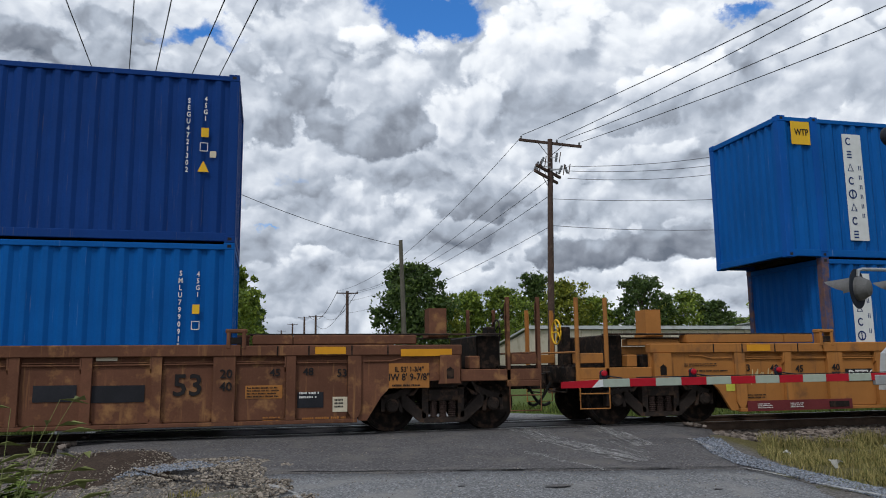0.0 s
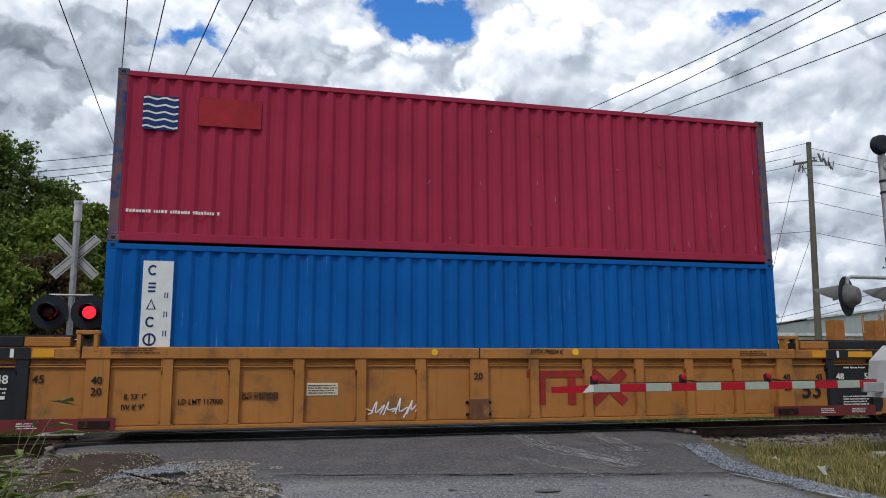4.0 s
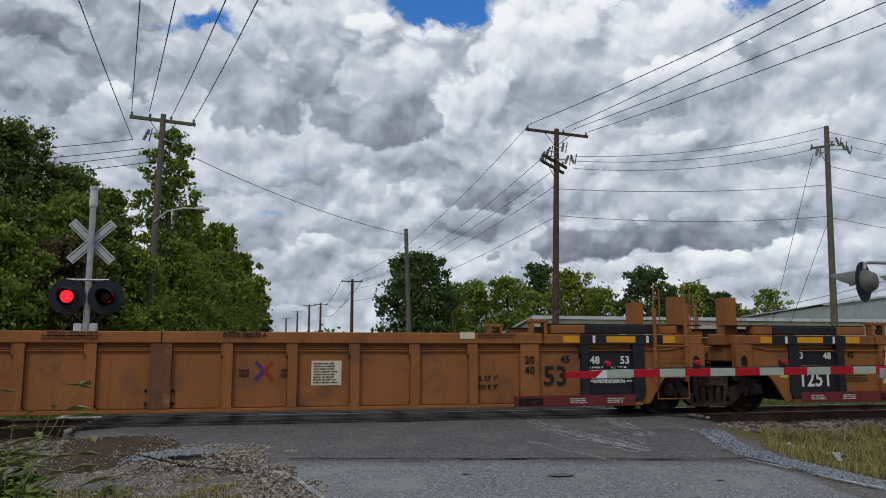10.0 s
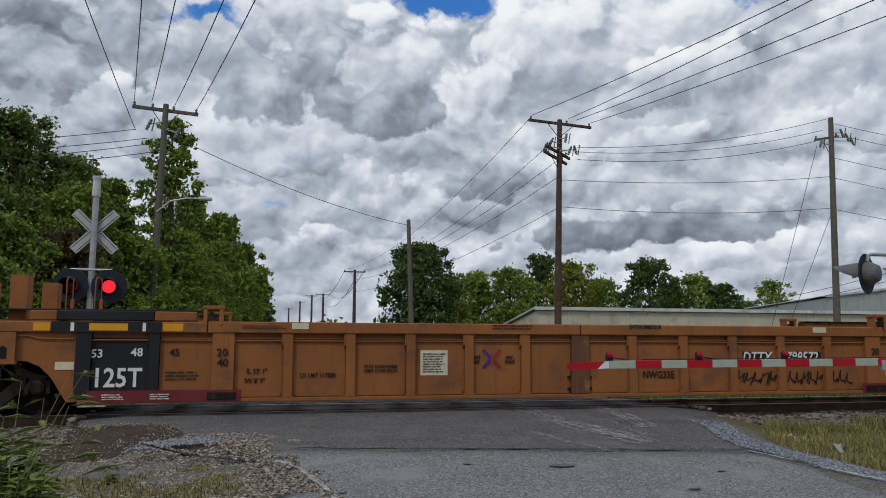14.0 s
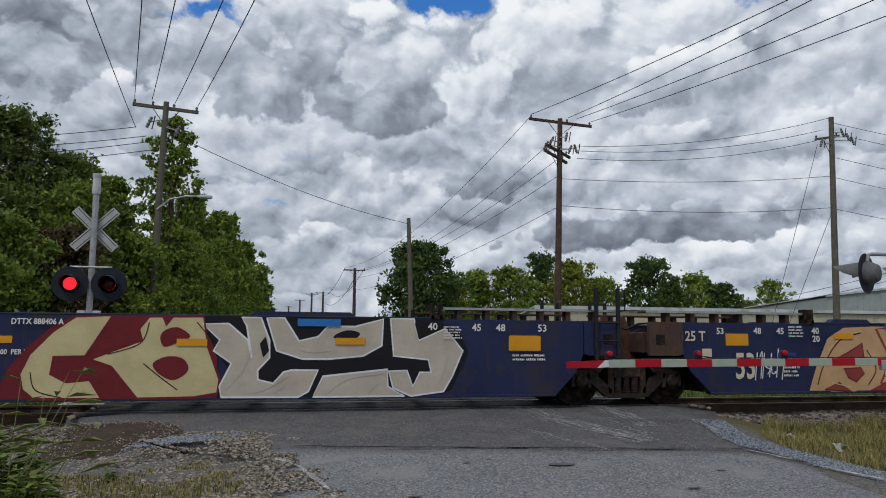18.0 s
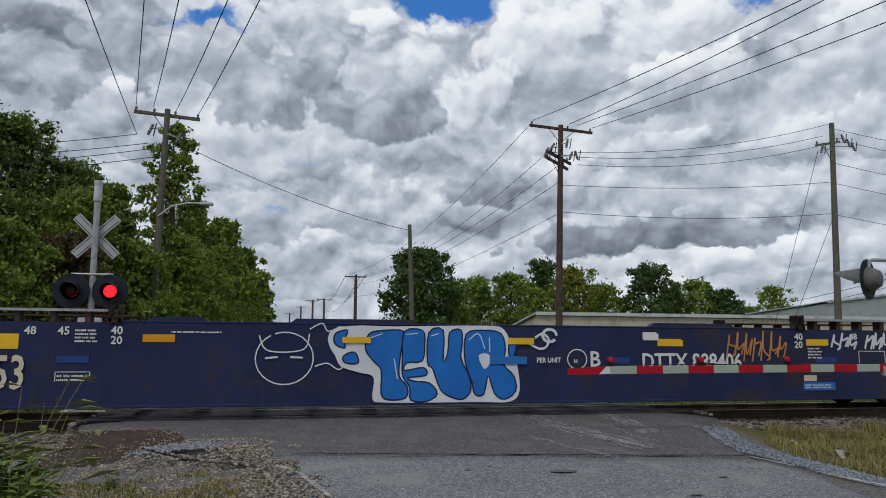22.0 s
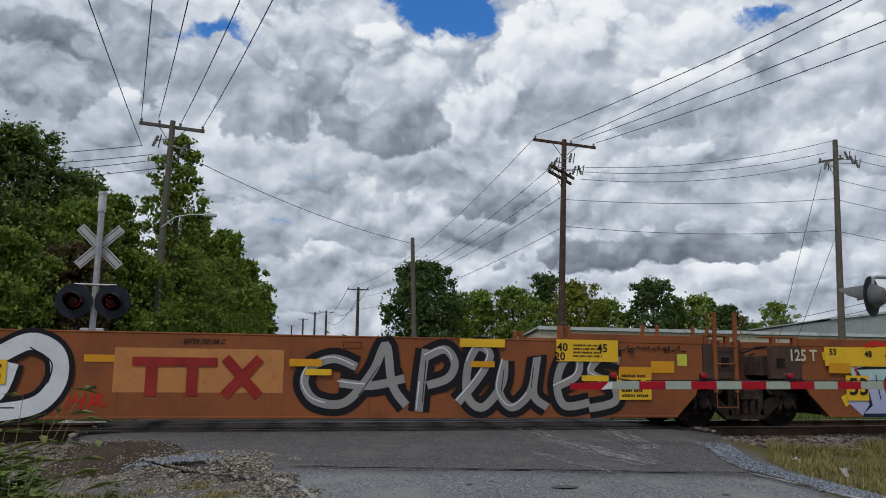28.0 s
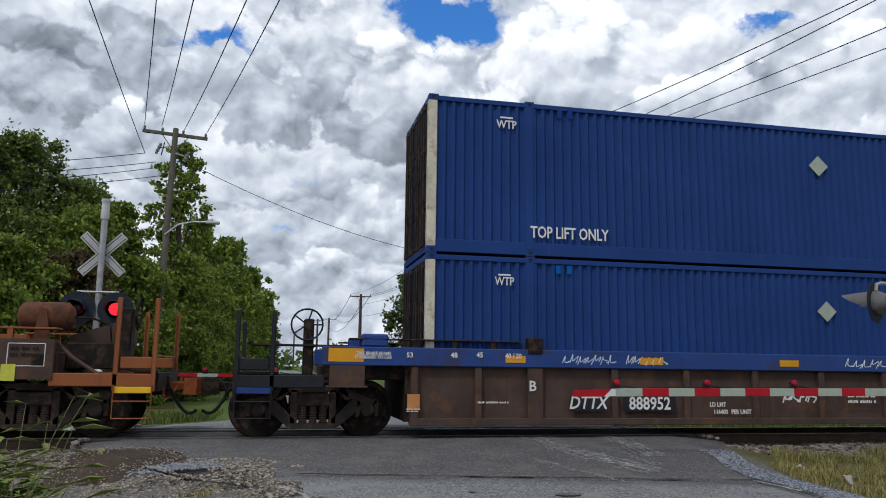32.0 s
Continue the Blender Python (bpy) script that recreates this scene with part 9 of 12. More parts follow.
def marks_n2(mark, spot, fine, stack):
    spot(-7.64, 1.22, 0.47, 0.22, M_AMBER)
    spot(-5.36, 1.30, 0.43, 0.11, M_AMBER)
    spot(-6.62, 0.92, 0.39, 0.12, M_SILLBLUE)
    spot(-4.02, 1.48, 0.78, 0.12, M_LABEL_BLUE)
    spot(-8.27, 0.95, 0.19, 0.20, M_PALE)
    spot(-11.80, 1.13, 0.58, 0.25, M_AMBER)
    spot(-2.36, 1.24, 0.48, 0.12, M_AMBER)
    spot(0.02, 1.25, 0.47, 0.13, M_AMBER)
    spot(2.34, 1.27, 0.49, 0.12, M_AMBER)
    spot(5.37, 1.27, 0.50, 0.12, M_AMBER)
    spot(3.13, 1.38, 0.32, 0.13, M_ORANGE_TAG)
    spot(1.05, 0.94, 0.46, 0.12, M_SILLBLUE)
    spot(8.44, 1.23, 0.50, 0.25, M_AMBER)
    mark('125 T', -8.56, 1.27, 0.162, M_PALE)
    mark('53', -7.99, 1.37, 0.100, M_WHITE)
    mark('48', -7.21, 1.38, 0.102, M_WHITE)
    mark('45', -6.75, 1.38, 0.103, M_WHITE)
    mark('40', -5.99, 1.39, 0.104, M_WHITE)
    mark('20', -5.98, 1.24, 0.104, M_WHITE)
    mark('53', -7.50, 0.71, 0.418, M_PALE)
    mark('DTTX 888406', -0.24, 1.42, 0.093, M_WHITE)
    mark('40', 6.02, 1.36, 0.111, M_WHITE)
    mark('45', 6.66, 1.35, 0.112, M_WHITE)
    mark('48', 7.25, 1.36, 0.113, M_WHITE)
    mark('53', 8.03, 1.37, 0.115, M_WHITE)
    fine(-6.41, 1.38, 0.32, 0.23, 4, M_WHITE)
    fine(-6.52, 0.71, 0.38, 0.37, 5, M_WHITE)
    fine(6.36, 1.33, 0.33, 0.22, 4, M_WHITE)
    fine(7.72, 1.03, 0.51, 0.27, 4, M_WHITE)


def marks_n3(mark, spot, fine, stack):
    spot(-7.67, 1.23, 0.47, 0.23, M_YELLOW)
    spot(-5.43, 1.29, 0.48, 0.12, M_AMBER)
    spot(-8.29, 0.95, 0.18, 0.21, M_PALE)
    spot(-6.65, 0.65, 0.50, 0.25, M_FRAMEW)
    spot(-6.66, 0.96, 0.46, 0.11, M_SILLBLUE)
    spot(-2.33, 1.28, 0.47, 0.10, M_YELLOW)
    spot(0.52, 1.28, 0.47, 0.11, M_YELLOW)
    spot(3.36, 1.28, 0.47, 0.11, M_YELLOW)
    spot(2.97, 1.39, 0.27, 0.13, M_WHITE)
    spot(0.29, 0.95, 0.67, 0.13, M_LABEL_BLUE)
    spot(1.55, 0.97, 0.36, 0.34, M_RING)
    spot(2.38, 0.95, 0.37, 0.11, M_SILLBLUE)
    spot(3.38, 1.26, 0.50, 0.11, M_YELLOW)
    spot(6.46, 1.29, 0.48, 0.12, M_YELLOW)
    spot(9.50, 1.25, 0.47, 0.22, M_YELLOW)
    spot(6.63, 0.96, 0.46, 0.10, M_SILLBLUE)
    spot(6.44, 0.47, 0.69, 0.15, M_LABEL_BLUE)
    spot(6.25, 0.62, 0.27, 0.11, M_PALE)
    spot(7.66, 0.97, 0.60, 0.33, M_FRAMEW)
    spot(3.00, 1.37, 0.29, 0.12, M_WHITE)
    mark('125 T', -8.71, 1.30, 0.172, M_PALE)
    mark('53', -8.05, 1.40, 0.107, M_WHITE)
    mark('48', -7.28, 1.39, 0.108, M_WHITE)
    mark('45', -6.81, 1.39, 0.109, M_WHITE)
    mark('40', -6.05, 1.40, 0.110, M_WHITE)
    mark('20', -6.05, 1.25, 0.110, M_WHITE)
    mark('53', -7.53, 0.74, 0.444, M_PALE)
    mark('B', 1.90, 0.96, 0.238, M_WHITE)
    mark('PER UNIT', 1.02, 0.95, 0.088, M_WHITE)
    mark('H', 1.52, 0.93, 0.069, M_WHITE)
    mark('DTTX 888406', 3.81, 0.92, 0.250, M_WHITE)
    mark('40', 6.05, 1.39, 0.113, M_WHITE)
    mark('20', 6.04, 1.24, 0.112, M_WHITE)
    mark('48', 7.26, 1.40, 0.105, M_WHITE)
    mark('L 200-5', 8.99, 0.95, 0.068, M_WHITE)
    mark('EMPTY LOAD', 8.93, 0.81, 0.068, M_WHITE)
    fine(-6.48, 1.32, 0.34, 0.22, 4, M_WHITE)
    fine(-6.65, 0.65, 0.44, 0.18, 3, M_WHITE)
    fine(-4.77, 1.39, 0.95, 0.05, 1, M_WHITE)
    fine(6.39, 1.09, 0.31, 0.23, 4, M_WHITE)
    fine(6.44, 0.47, 0.63, 0.09, 2, M_WHITE)
    fine(8.86, 1.21, 0.56, 0.37, 6, M_CREAM)
    fine(6.61, 0.64, 0.31, 0.11, 2, M_RUST)


def marks_o1(mark, spot, fine, stack):
    spot(-7.96, 1.09, 0.46, 0.21, M_AMBER)
    spot(-3.90, 1.22, 0.46, 0.11, M_AMBER)
    spot(-6.75, 0.57, 0.73, 0.14, M_YELLOW)
    spot(-8.99, 0.97, 0.46, 0.11, M_YELLOW)
    spot(-8.84, 1.14, 0.74, 0.06, M_YELLOW)
    spot(-8.30, 1.03, 0.22, 0.23, M_LIME)
    spot(-9.44, 1.30, 0.27, 0.14, M_INK)
    spot(-9.62, 1.64, 0.34, 0.10, M_AMBER)
    spot(-3.39, 0.92, 3.22, 0.32, M_INK)
    spot(-3.86, 1.19, 0.48, 0.11, M_AMBER)
    spot(-2.22, 1.15, 0.48, 0.11, M_AMBER)
    spot(1.08, 1.14, 0.48, 0.12, M_AMBER)
    spot(1.57, 0.93, 0.48, 0.12, M_YELLOW)
    spot(4.61, 1.12, 0.51, 0.12, M_AMBER)
    spot(-5.54, 1.14, 0.48, 0.21, M_YELLOW)
    spot(-6.72, 0.50, 0.71, 0.12, M_YELLOW)
    spot(-3.31, 1.40, 0.29, 0.12, M_FRAME)
    spot(1.92, 1.39, 0.30, 0.12, M_FRAME)
    spot(-0.72, 0.95, 0.31, 0.30, M_RINGK)
    spot(7.50, 0.63, 0.88, 0.15, M_AMBER)
    mark('53', -7.53, 0.77, 0.422, M_INK)
    mark('53', -8.03, 1.40, 0.106, M_INK)
    mark('48', -7.29, 1.40, 0.107, M_INK)
    mark('45', -6.82, 1.42, 0.108, M_INK)
    mark('40', -6.05, 1.42, 0.109, M_INK)
    mark('20', -6.05, 1.27, 0.109, M_INK)
    mark('DTTX', -4.21, 0.90, 0.231, M_WHITE)
    mark('727138', -2.66, 0.91, 0.237, M_WHITE)
    mark('A', -1.27, 0.92, 0.187, M_INK)
    mark('LD LMT  117,000  PER UNIT', 0.38, 0.96, 0.086, M_INK)
    mark('DTTX 727138 A', 0.01, 1.43, 0.077, M_INK)
    mark('H', -0.72, 0.88, 0.075, M_INK)
    mark('40', 6.07, 1.39, 0.116, M_INK)
    mark('20', 6.04, 1.24, 0.116, M_INK)
    mark('45', 6.84, 1.39, 0.107, M_INK)
    mark('48', 7.32, 1.40, 0.108, M_INK)
    fine(-8.93, 1.30, 0.56, 0.28, 4, M_INK)
    fine(-6.50, 1.33, 0.36, 0.26, 4, M_INK)
    fine(-4.58, 1.40, 0.77, 0.05, 1, M_INK)
    fine(-6.43, 1.28, 0.29, 0.22, 4, M_INK)
    fine(4.56, 1.43, 0.69, 0.06, 1, M_INK)
    fine(-6.72, 0.50, 0.63, 0.07, 2, M_INK)
    fine(-3.31, 1.40, 0.25, 0.07, 2, M_INK)


def marks_o2(mark, spot, fine, stack):
    spot(-6.44, 1.33, 1.02, 0.37, M_YELLOW)
    spot(-2.98, 0.92, 0.34, 0.36, M_YELLOW)
    spot(-0.03, 0.83, 2.57, 0.96, M_ORANGE_PALE)
    spot(6.49, 1.38, 1.16, 0.38, M_YELLOW)
    spot(-4.62, 1.43, 0.84, 0.12, M_YELLOW)
    spot(-4.87, 1.08, 0.42, 0.10, M_AMBER)
    spot(-1.52, 1.14, 0.47, 0.11, M_AMBER)
    spot(1.60, 1.11, 0.52, 0.12, M_AMBER)
    spot(4.57, 1.48, 0.80, 0.14, M_YELLOW)
    spot(1.81, 0.96, 0.42, 0.10, M_YELLOW)
    spot(4.58, 1.12, 0.41, 0.10, M_AMBER)
    spot(7.40, 1.01, 0.62, 0.19, M_AMBER)
    spot(2.35, 1.40, 0.30, 0.12, M_FRAME)
    spot(-6.68, 0.89, 0.47, 0.10, M_YELLOW)
    spot(7.39, 0.80, 0.62, 0.54, M_YELLOW)
    spot(7.95, 1.11, 0.46, 0.21, M_AMBER)
    spot(8.34, 1.24, 0.19, 0.21, M_LIME)
    spot(6.72, 0.90, 0.69, 0.10, M_YELLOW)
    mark('C', -2.98, 0.92, 0.197, M_INK)
    mark('DTTX 727138 C', 0.00, 1.42, 0.076, M_INK)
    mark('45', -6.82, 1.34, 0.101, M_INK)
    mark('40', -6.04, 1.36, 0.112, M_INK)
    mark('20', -6.04, 1.22, 0.111, M_INK)
    mark('40', 6.02, 1.43, 0.126, M_INK)
    mark('20', 5.97, 1.27, 0.125, M_INK)
    mark('45', 6.77, 1.42, 0.127, M_INK)
    mark('48', 7.31, 1.38, 0.088, M_INK)
    mark('53', 8.04, 1.41, 0.089, M_INK)
    fine(-6.44, 1.35, 0.60, 0.20, 4, M_INK)
    fine(-4.62, 1.43, 0.67, 0.05, 1, M_INK)
    fine(6.52, 1.38, 0.60, 0.25, 4, M_INK)
    fine(7.39, 0.78, 0.52, 0.43, 5, M_INK)


def marks_o3(mark, spot, fine, stack):
    spot(-7.11, 1.35, 2.32, 0.36, M_YELLOW)
    spot(-7.59, 0.76, 0.49, 0.47, M_YELLOW)
    spot(-7.95, 1.13, 0.48, 0.19, M_AMBER)
    spot(-4.78, 1.49, 0.69, 0.14, M_YELLOW)
    spot(-3.31, 1.41, 0.56, 0.16, M_YELLOW)
    spot(-6.71, 0.96, 0.44, 0.11, M_YELLOW)
    spot(-3.36, 1.19, 0.49, 0.10, M_AMBER)
    spot(3.28, 0.95, 3.20, 0.33, M_INK)
    spot(-1.56, 0.95, 0.46, 0.11, M_AMBER)
    spot(1.55, 1.18, 0.47, 0.11, M_AMBER)
    spot(6.40, 0.46, 0.73, 0.16, M_YELLOW)
    spot(7.65, 1.17, 0.47, 0.21, M_AMBER)
    spot(2.78, 1.39, 0.30, 0.12, M_FRAME)
    spot(0.69, 0.96, 0.32, 0.30, M_RINGK)
    spot(-0.27, 0.61, 0.17, 0.15, M_ORANGE_PALE)
    spot(6.59, 0.95, 0.50, 0.11, M_YELLOW)
    spot(9.57, 1.29, 0.53, 0.35, M_FRAMEW)
    spot(9.34, 1.02, 0.20, 0.25, M_LIME)
    spot(6.60, 0.94, 0.48, 0.13, M_YELLOW)
    mark('125 T', -8.74, 1.35, 0.187, M_PALE)
    mark('53', -7.56, 0.77, 0.282, M_INK)
    mark('53', -8.09, 1.43, 0.104, M_INK)
    mark('48', -7.31, 1.40, 0.105, M_INK)
    mark('45', -6.85, 1.38, 0.106, M_INK)
    mark('40', -6.08, 1.38, 0.117, M_INK)
    mark('20', -6.09, 1.25, 0.117, M_INK)
    mark('DTTX 727138 B', -0.06, 1.41, 0.096, M_INK)
    mark('DTTX', 2.46, 0.94, 0.214, M_WHITE)
    mark('727138', 4.01, 0.96, 0.219, M_WHITE)
    mark('B', 1.23, 0.95, 0.210, M_INK)
    mark('LD LMT  117,000  PER UNIT', -0.20, 0.96, 0.084, M_INK)
    mark('H', 0.69, 0.90, 0.076, M_INK)
    mark('40', 5.96, 1.39, 0.124, M_INK)
    mark('20', 5.98, 1.24, 0.124, M_INK)
    mark('45', 6.76, 1.39, 0.115, M_INK)
    mark('48', 7.24, 1.39, 0.116, M_INK)
    mark('53', 8.02, 1.42, 0.107, M_INK)
    mark('GWG33', -3.14, 1.41, 0.090, M_INK)
    fine(-6.48, 1.38, 0.51, 0.21, 3, M_INK)
    fine(-4.78, 1.49, 0.60, 0.06, 1, M_INK)
    fine(4.63, 1.46, 0.85, 0.06, 1, M_INK)
    fine(6.35, 1.31, 0.42, 0.21, 4, M_INK)
    fine(6.40, 0.46, 0.63, 0.10, 2, M_INK)
    fine(8.77, 1.28, 0.54, 0.29, 4, M_INK)
    fine(9.57, 1.34, 0.45, 0.19, 2, M_INK)
    fine(8.84, 0.80, 0.36, 0.13, 2, M_INK)


def marks_s1(mark, spot, fine, stack):
    spot(-8.22, 0.60, 0.21, 0.26, M_ORANGE_PALE)
    spot(-5.13, 0.58, 0.65, 0.25, M_BLACK)
    spot(-3.95, 0.58, 1.01, 0.26, M_BLACK)
    mark('B', -6.14, 0.87, 0.154, M_WHITE)
    mark('DTTX', -5.13, 0.59, 0.194, M_WHITE)
    mark('888952', -3.95, 0.58, 0.197, M_WHITE)
    mark('53', -8.30, 1.37, 0.084, M_WHITE)
    mark('48', -7.54, 1.38, 0.086, M_WHITE)
    mark('45', -7.09, 1.39, 0.086, M_WHITE)
    mark('40 / 20', -6.49, 1.38, 0.087, M_WHITE)
    mark('LD LMT', -2.61, 0.57, 0.081, M_WHITE)
    mark('116400', -2.56, 0.44, 0.080, M_WHITE)
    mark('PER UNIT', -2.14, 0.44, 0.081, M_WHITE)
    mark('TMX BRAKE BEAMS', -8.91, 1.39, 0.056, M_WHITE)
    mark('STANDARD TO CAR', -8.91, 1.33, 0.056, M_WHITE)
    fine(-6.82, 0.60, 0.60, 0.06, 1, M_WHITE)
    fine(0.50, 0.69, 0.75, 0.21, 2, M_WHITE)
    fine(-8.22, 0.47, 0.23, 0.07, 2, M_WHITE)


def marks_a_low(mark, spot, fine, stack):
    spot(5.52, 2.06, 0.11, 0.15, M_YELLOW)
    spot(5.52, 1.80, 0.13, 0.14, M_FRAMEW)
    stack('SMLU7990915', 5.27, 2.05, 1.286)
    stack('45G1', 5.54, 2.46, 0.441)


def marks_a_high(mark, spot, fine, stack):
    spot(5.56, 5.01, 0.12, 0.16, M_YELLOW)
    spot(5.55, 4.76, 0.13, 0.15, M_FRAMEW)
    spot(5.70, 4.64, 0.10, 0.11, M_PALE)
    spot(5.55, 4.43, 0.18, 0.19, M_TRIANGLE)
    stack('SEGU4721302', 5.29, 4.95, 1.299)
    stack('45G1', 5.56, 5.42, 0.453)


def marks_b_low(mark, spot, fine, stack):
    spot(-5.24, 2.17, 0.44, 1.36, M_BRAND)
    spot(5.48, 2.12, 0.13, 0.17, M_YELLOW)
    spot(5.20, 2.14, 0.15, 0.13, M_FRAMEW)
    spot(0.27, 2.88, 0.26, 0.33, M_FOIL)
    spot(3.16, 1.90, 1.77, 0.53, M_C_DEEP)
    mark('SMLU', 5.26, 2.70, 0.100, M_WHITE)
    mark('789988', 5.29, 2.56, 0.100, M_WHITE)
    mark('45G1', 5.24, 2.41, 0.099, M_WHITE)


def marks_b_high(mark, spot, fine, stack):
    spot(-6.35, 5.70, 0.44, 0.48, M_YELLOW)
    spot(-5.15, 4.63, 0.45, 2.22, M_BRAND)
    spot(6.42, 5.73, 0.49, 0.48, M_YELLOW)
    spot(5.62, 5.01, 0.13, 0.16, M_YELLOW)
    mark('WTP', -6.33, 5.71, 0.147, M_INK)
    mark('WTP', 6.42, 5.75, 0.169, M_INK)
    mark('45', 6.41, 4.96, 0.427, M_WHITE)
    mark('SMLU', 5.42, 5.60, 0.107, M_WHITE)
    mark('833491', 5.54, 5.45, 0.106, M_WHITE)
    mark('LPGB', 5.40, 5.29, 0.106, M_WHITE)
    fine(6.40, 5.58, 0.35, 0.07, 1, M_INK)


def marks_c_low(mark, spot, fine, stack):
    spot(-5.30, 2.17, 0.46, 1.38, M_BRAND)


def marks_c_high(mark, spot, fine, stack):
    spot(-5.40, 5.33, 0.55, 0.58, M_LOGO_NAVY)
    spot(-4.29, 5.41, 1.02, 0.50, M_RED_PATCH)
    fine(-4.94, 3.67, 1.81, 0.10, 1, M_WHITE)


def marks_d_low(mark, spot, fine, stack):
    spot(-6.42, 2.85, 0.43, 0.42, M_YELLOW)
    spot(-4.94, 2.13, 0.45, 1.28, M_BRAND)
    spot(6.29, 2.84, 0.46, 0.39, M_YELLOW)
    spot(4.70, 1.55, 0.41, 0.14, M_YELLOW)
    spot(5.38, 1.60, 0.12, 0.14, M_YELLOW)
    spot(5.38, 2.24, 0.13, 0.14, M_FRAMEW)
    mark('WTP', -6.42, 2.84, 0.191, M_INK)
    mark('45', -6.43, 2.07, 0.395, M_WHITE)
    mark('WTP', 6.29, 2.84, 0.187, M_INK)
    fine(-6.41, 2.70, 0.35, 0.06, 2, M_INK)
    stack('SMLU8312300', 4.96, 2.18, 1.412)
    stack('LNGI', 5.22, 2.44, 0.495)


def marks_d_high(mark, spot, fine, stack):
    spot(-5.37, 4.62, 0.44, 2.09, M_BRAND)
    spot(-6.39, 5.70, 0.42, 0.41, M_WORNYEL)
    spot(5.43, 5.14, 0.10, 0.14, M_YELLOW)
    spot(5.15, 4.53, 0.15, 0.15, M_YELLOW)
    spot(5.42, 4.54, 0.15, 0.15, M_YELLOW)
    spot(6.36, 5.71, 0.43, 0.44, M_WORNYEL)
    mark('45', -6.40, 5.26, 0.383, M_WHITE)
    mark('SMLU', 5.26, 5.68, 0.097, M_WHITE)
    mark('830953', 5.30, 5.54, 0.097, M_WHITE)
    mark('LNGI', 5.24, 5.41, 0.097, M_WHITE)


def marks_e_low(mark, spot, fine, stack):
    spot(-0.15, 2.34, 0.43, 0.40, M_DIAMOND)
    spot(-5.66, 2.94, 0.09, 0.15, M_C_BLUE)
    spot(-5.45, 2.94, 0.09, 0.15, M_C_BLUE)
    spot(-6.67, 2.81, 0.23, 0.03, M_WHITE)
    mark('WTP', -6.67, 2.69, 0.161, M_WHITE)


def marks_e_high(mark, spot, fine, stack):
    spot(-0.13, 5.25, 0.44, 0.42, M_DIAMOND)
    spot(-5.60, 5.86, 0.09, 0.16, M_C_NAVY)
    spot(-5.39, 5.87, 0.09, 0.17, M_C_NAVY)
    spot(-6.63, 5.71, 0.24, 0.03, M_WHITE)
    mark('WTP', -6.63, 5.57, 0.172, M_WHITE)
    mark('TOP LIFT ONLY', -5.43, 3.60, 0.188, M_WHITE)


M_FRAME, M_FRAMEW, M_DOT, M_XLOGO, M_LOGO_RED, M_RING, M_RINGK, M_BRAND, M_LOGO_NAVY, M_DIAMOND, M_TRIANGLE, M_WORNYEL, M_FOIL = (
    "frame", "white frame", "dot", "cross", "red logo", "ring", "black ring", "name panel", "navy logo", "diamond", "triangle", "worn yellow", "foil")
M_LABEL_BLUE = mat("bright_blue_label", (0.03, 0.17, 0.48), 0.5, var=0.1, bump=0.0)
M_ORANGE_TAG = mat("orange_tag", (0.62, 0.20, 0.04), 0.5, var=0.1, bump=0.0)
M_ORANGE_PALE = mat("paler_orange_paint", (0.50, 0.22, 0.075), 0.6, var=0.12, bump=0.0, stain=(0.4, 0.15, 0.05), amount=0.2)
M_LOGO_PAINT = mat("dull_red_logo_paint", (0.30, 0.03, 0.025), 0.6, var=0.2, scale=4, bump=0.0)
M_PURPLE = mat("purple_paint", (0.09, 0.03, 0.16), 0.6, bump=0.0)
M_RED_PATCH = mat("fresh_crimson_paint", (0.33, 0.02, 0.03), 0.5, bump=0.0)
M_NAVY_INK = mat("navy_lettering_paint", (0.012, 0.035, 0.14), 0.6, bump=0.0)
M_SILVER = mat("crumpled_foil", (0.6, 0.6, 0.6), 0.35, metal=0.6, var=0.3, scale=30, bump=0.6)


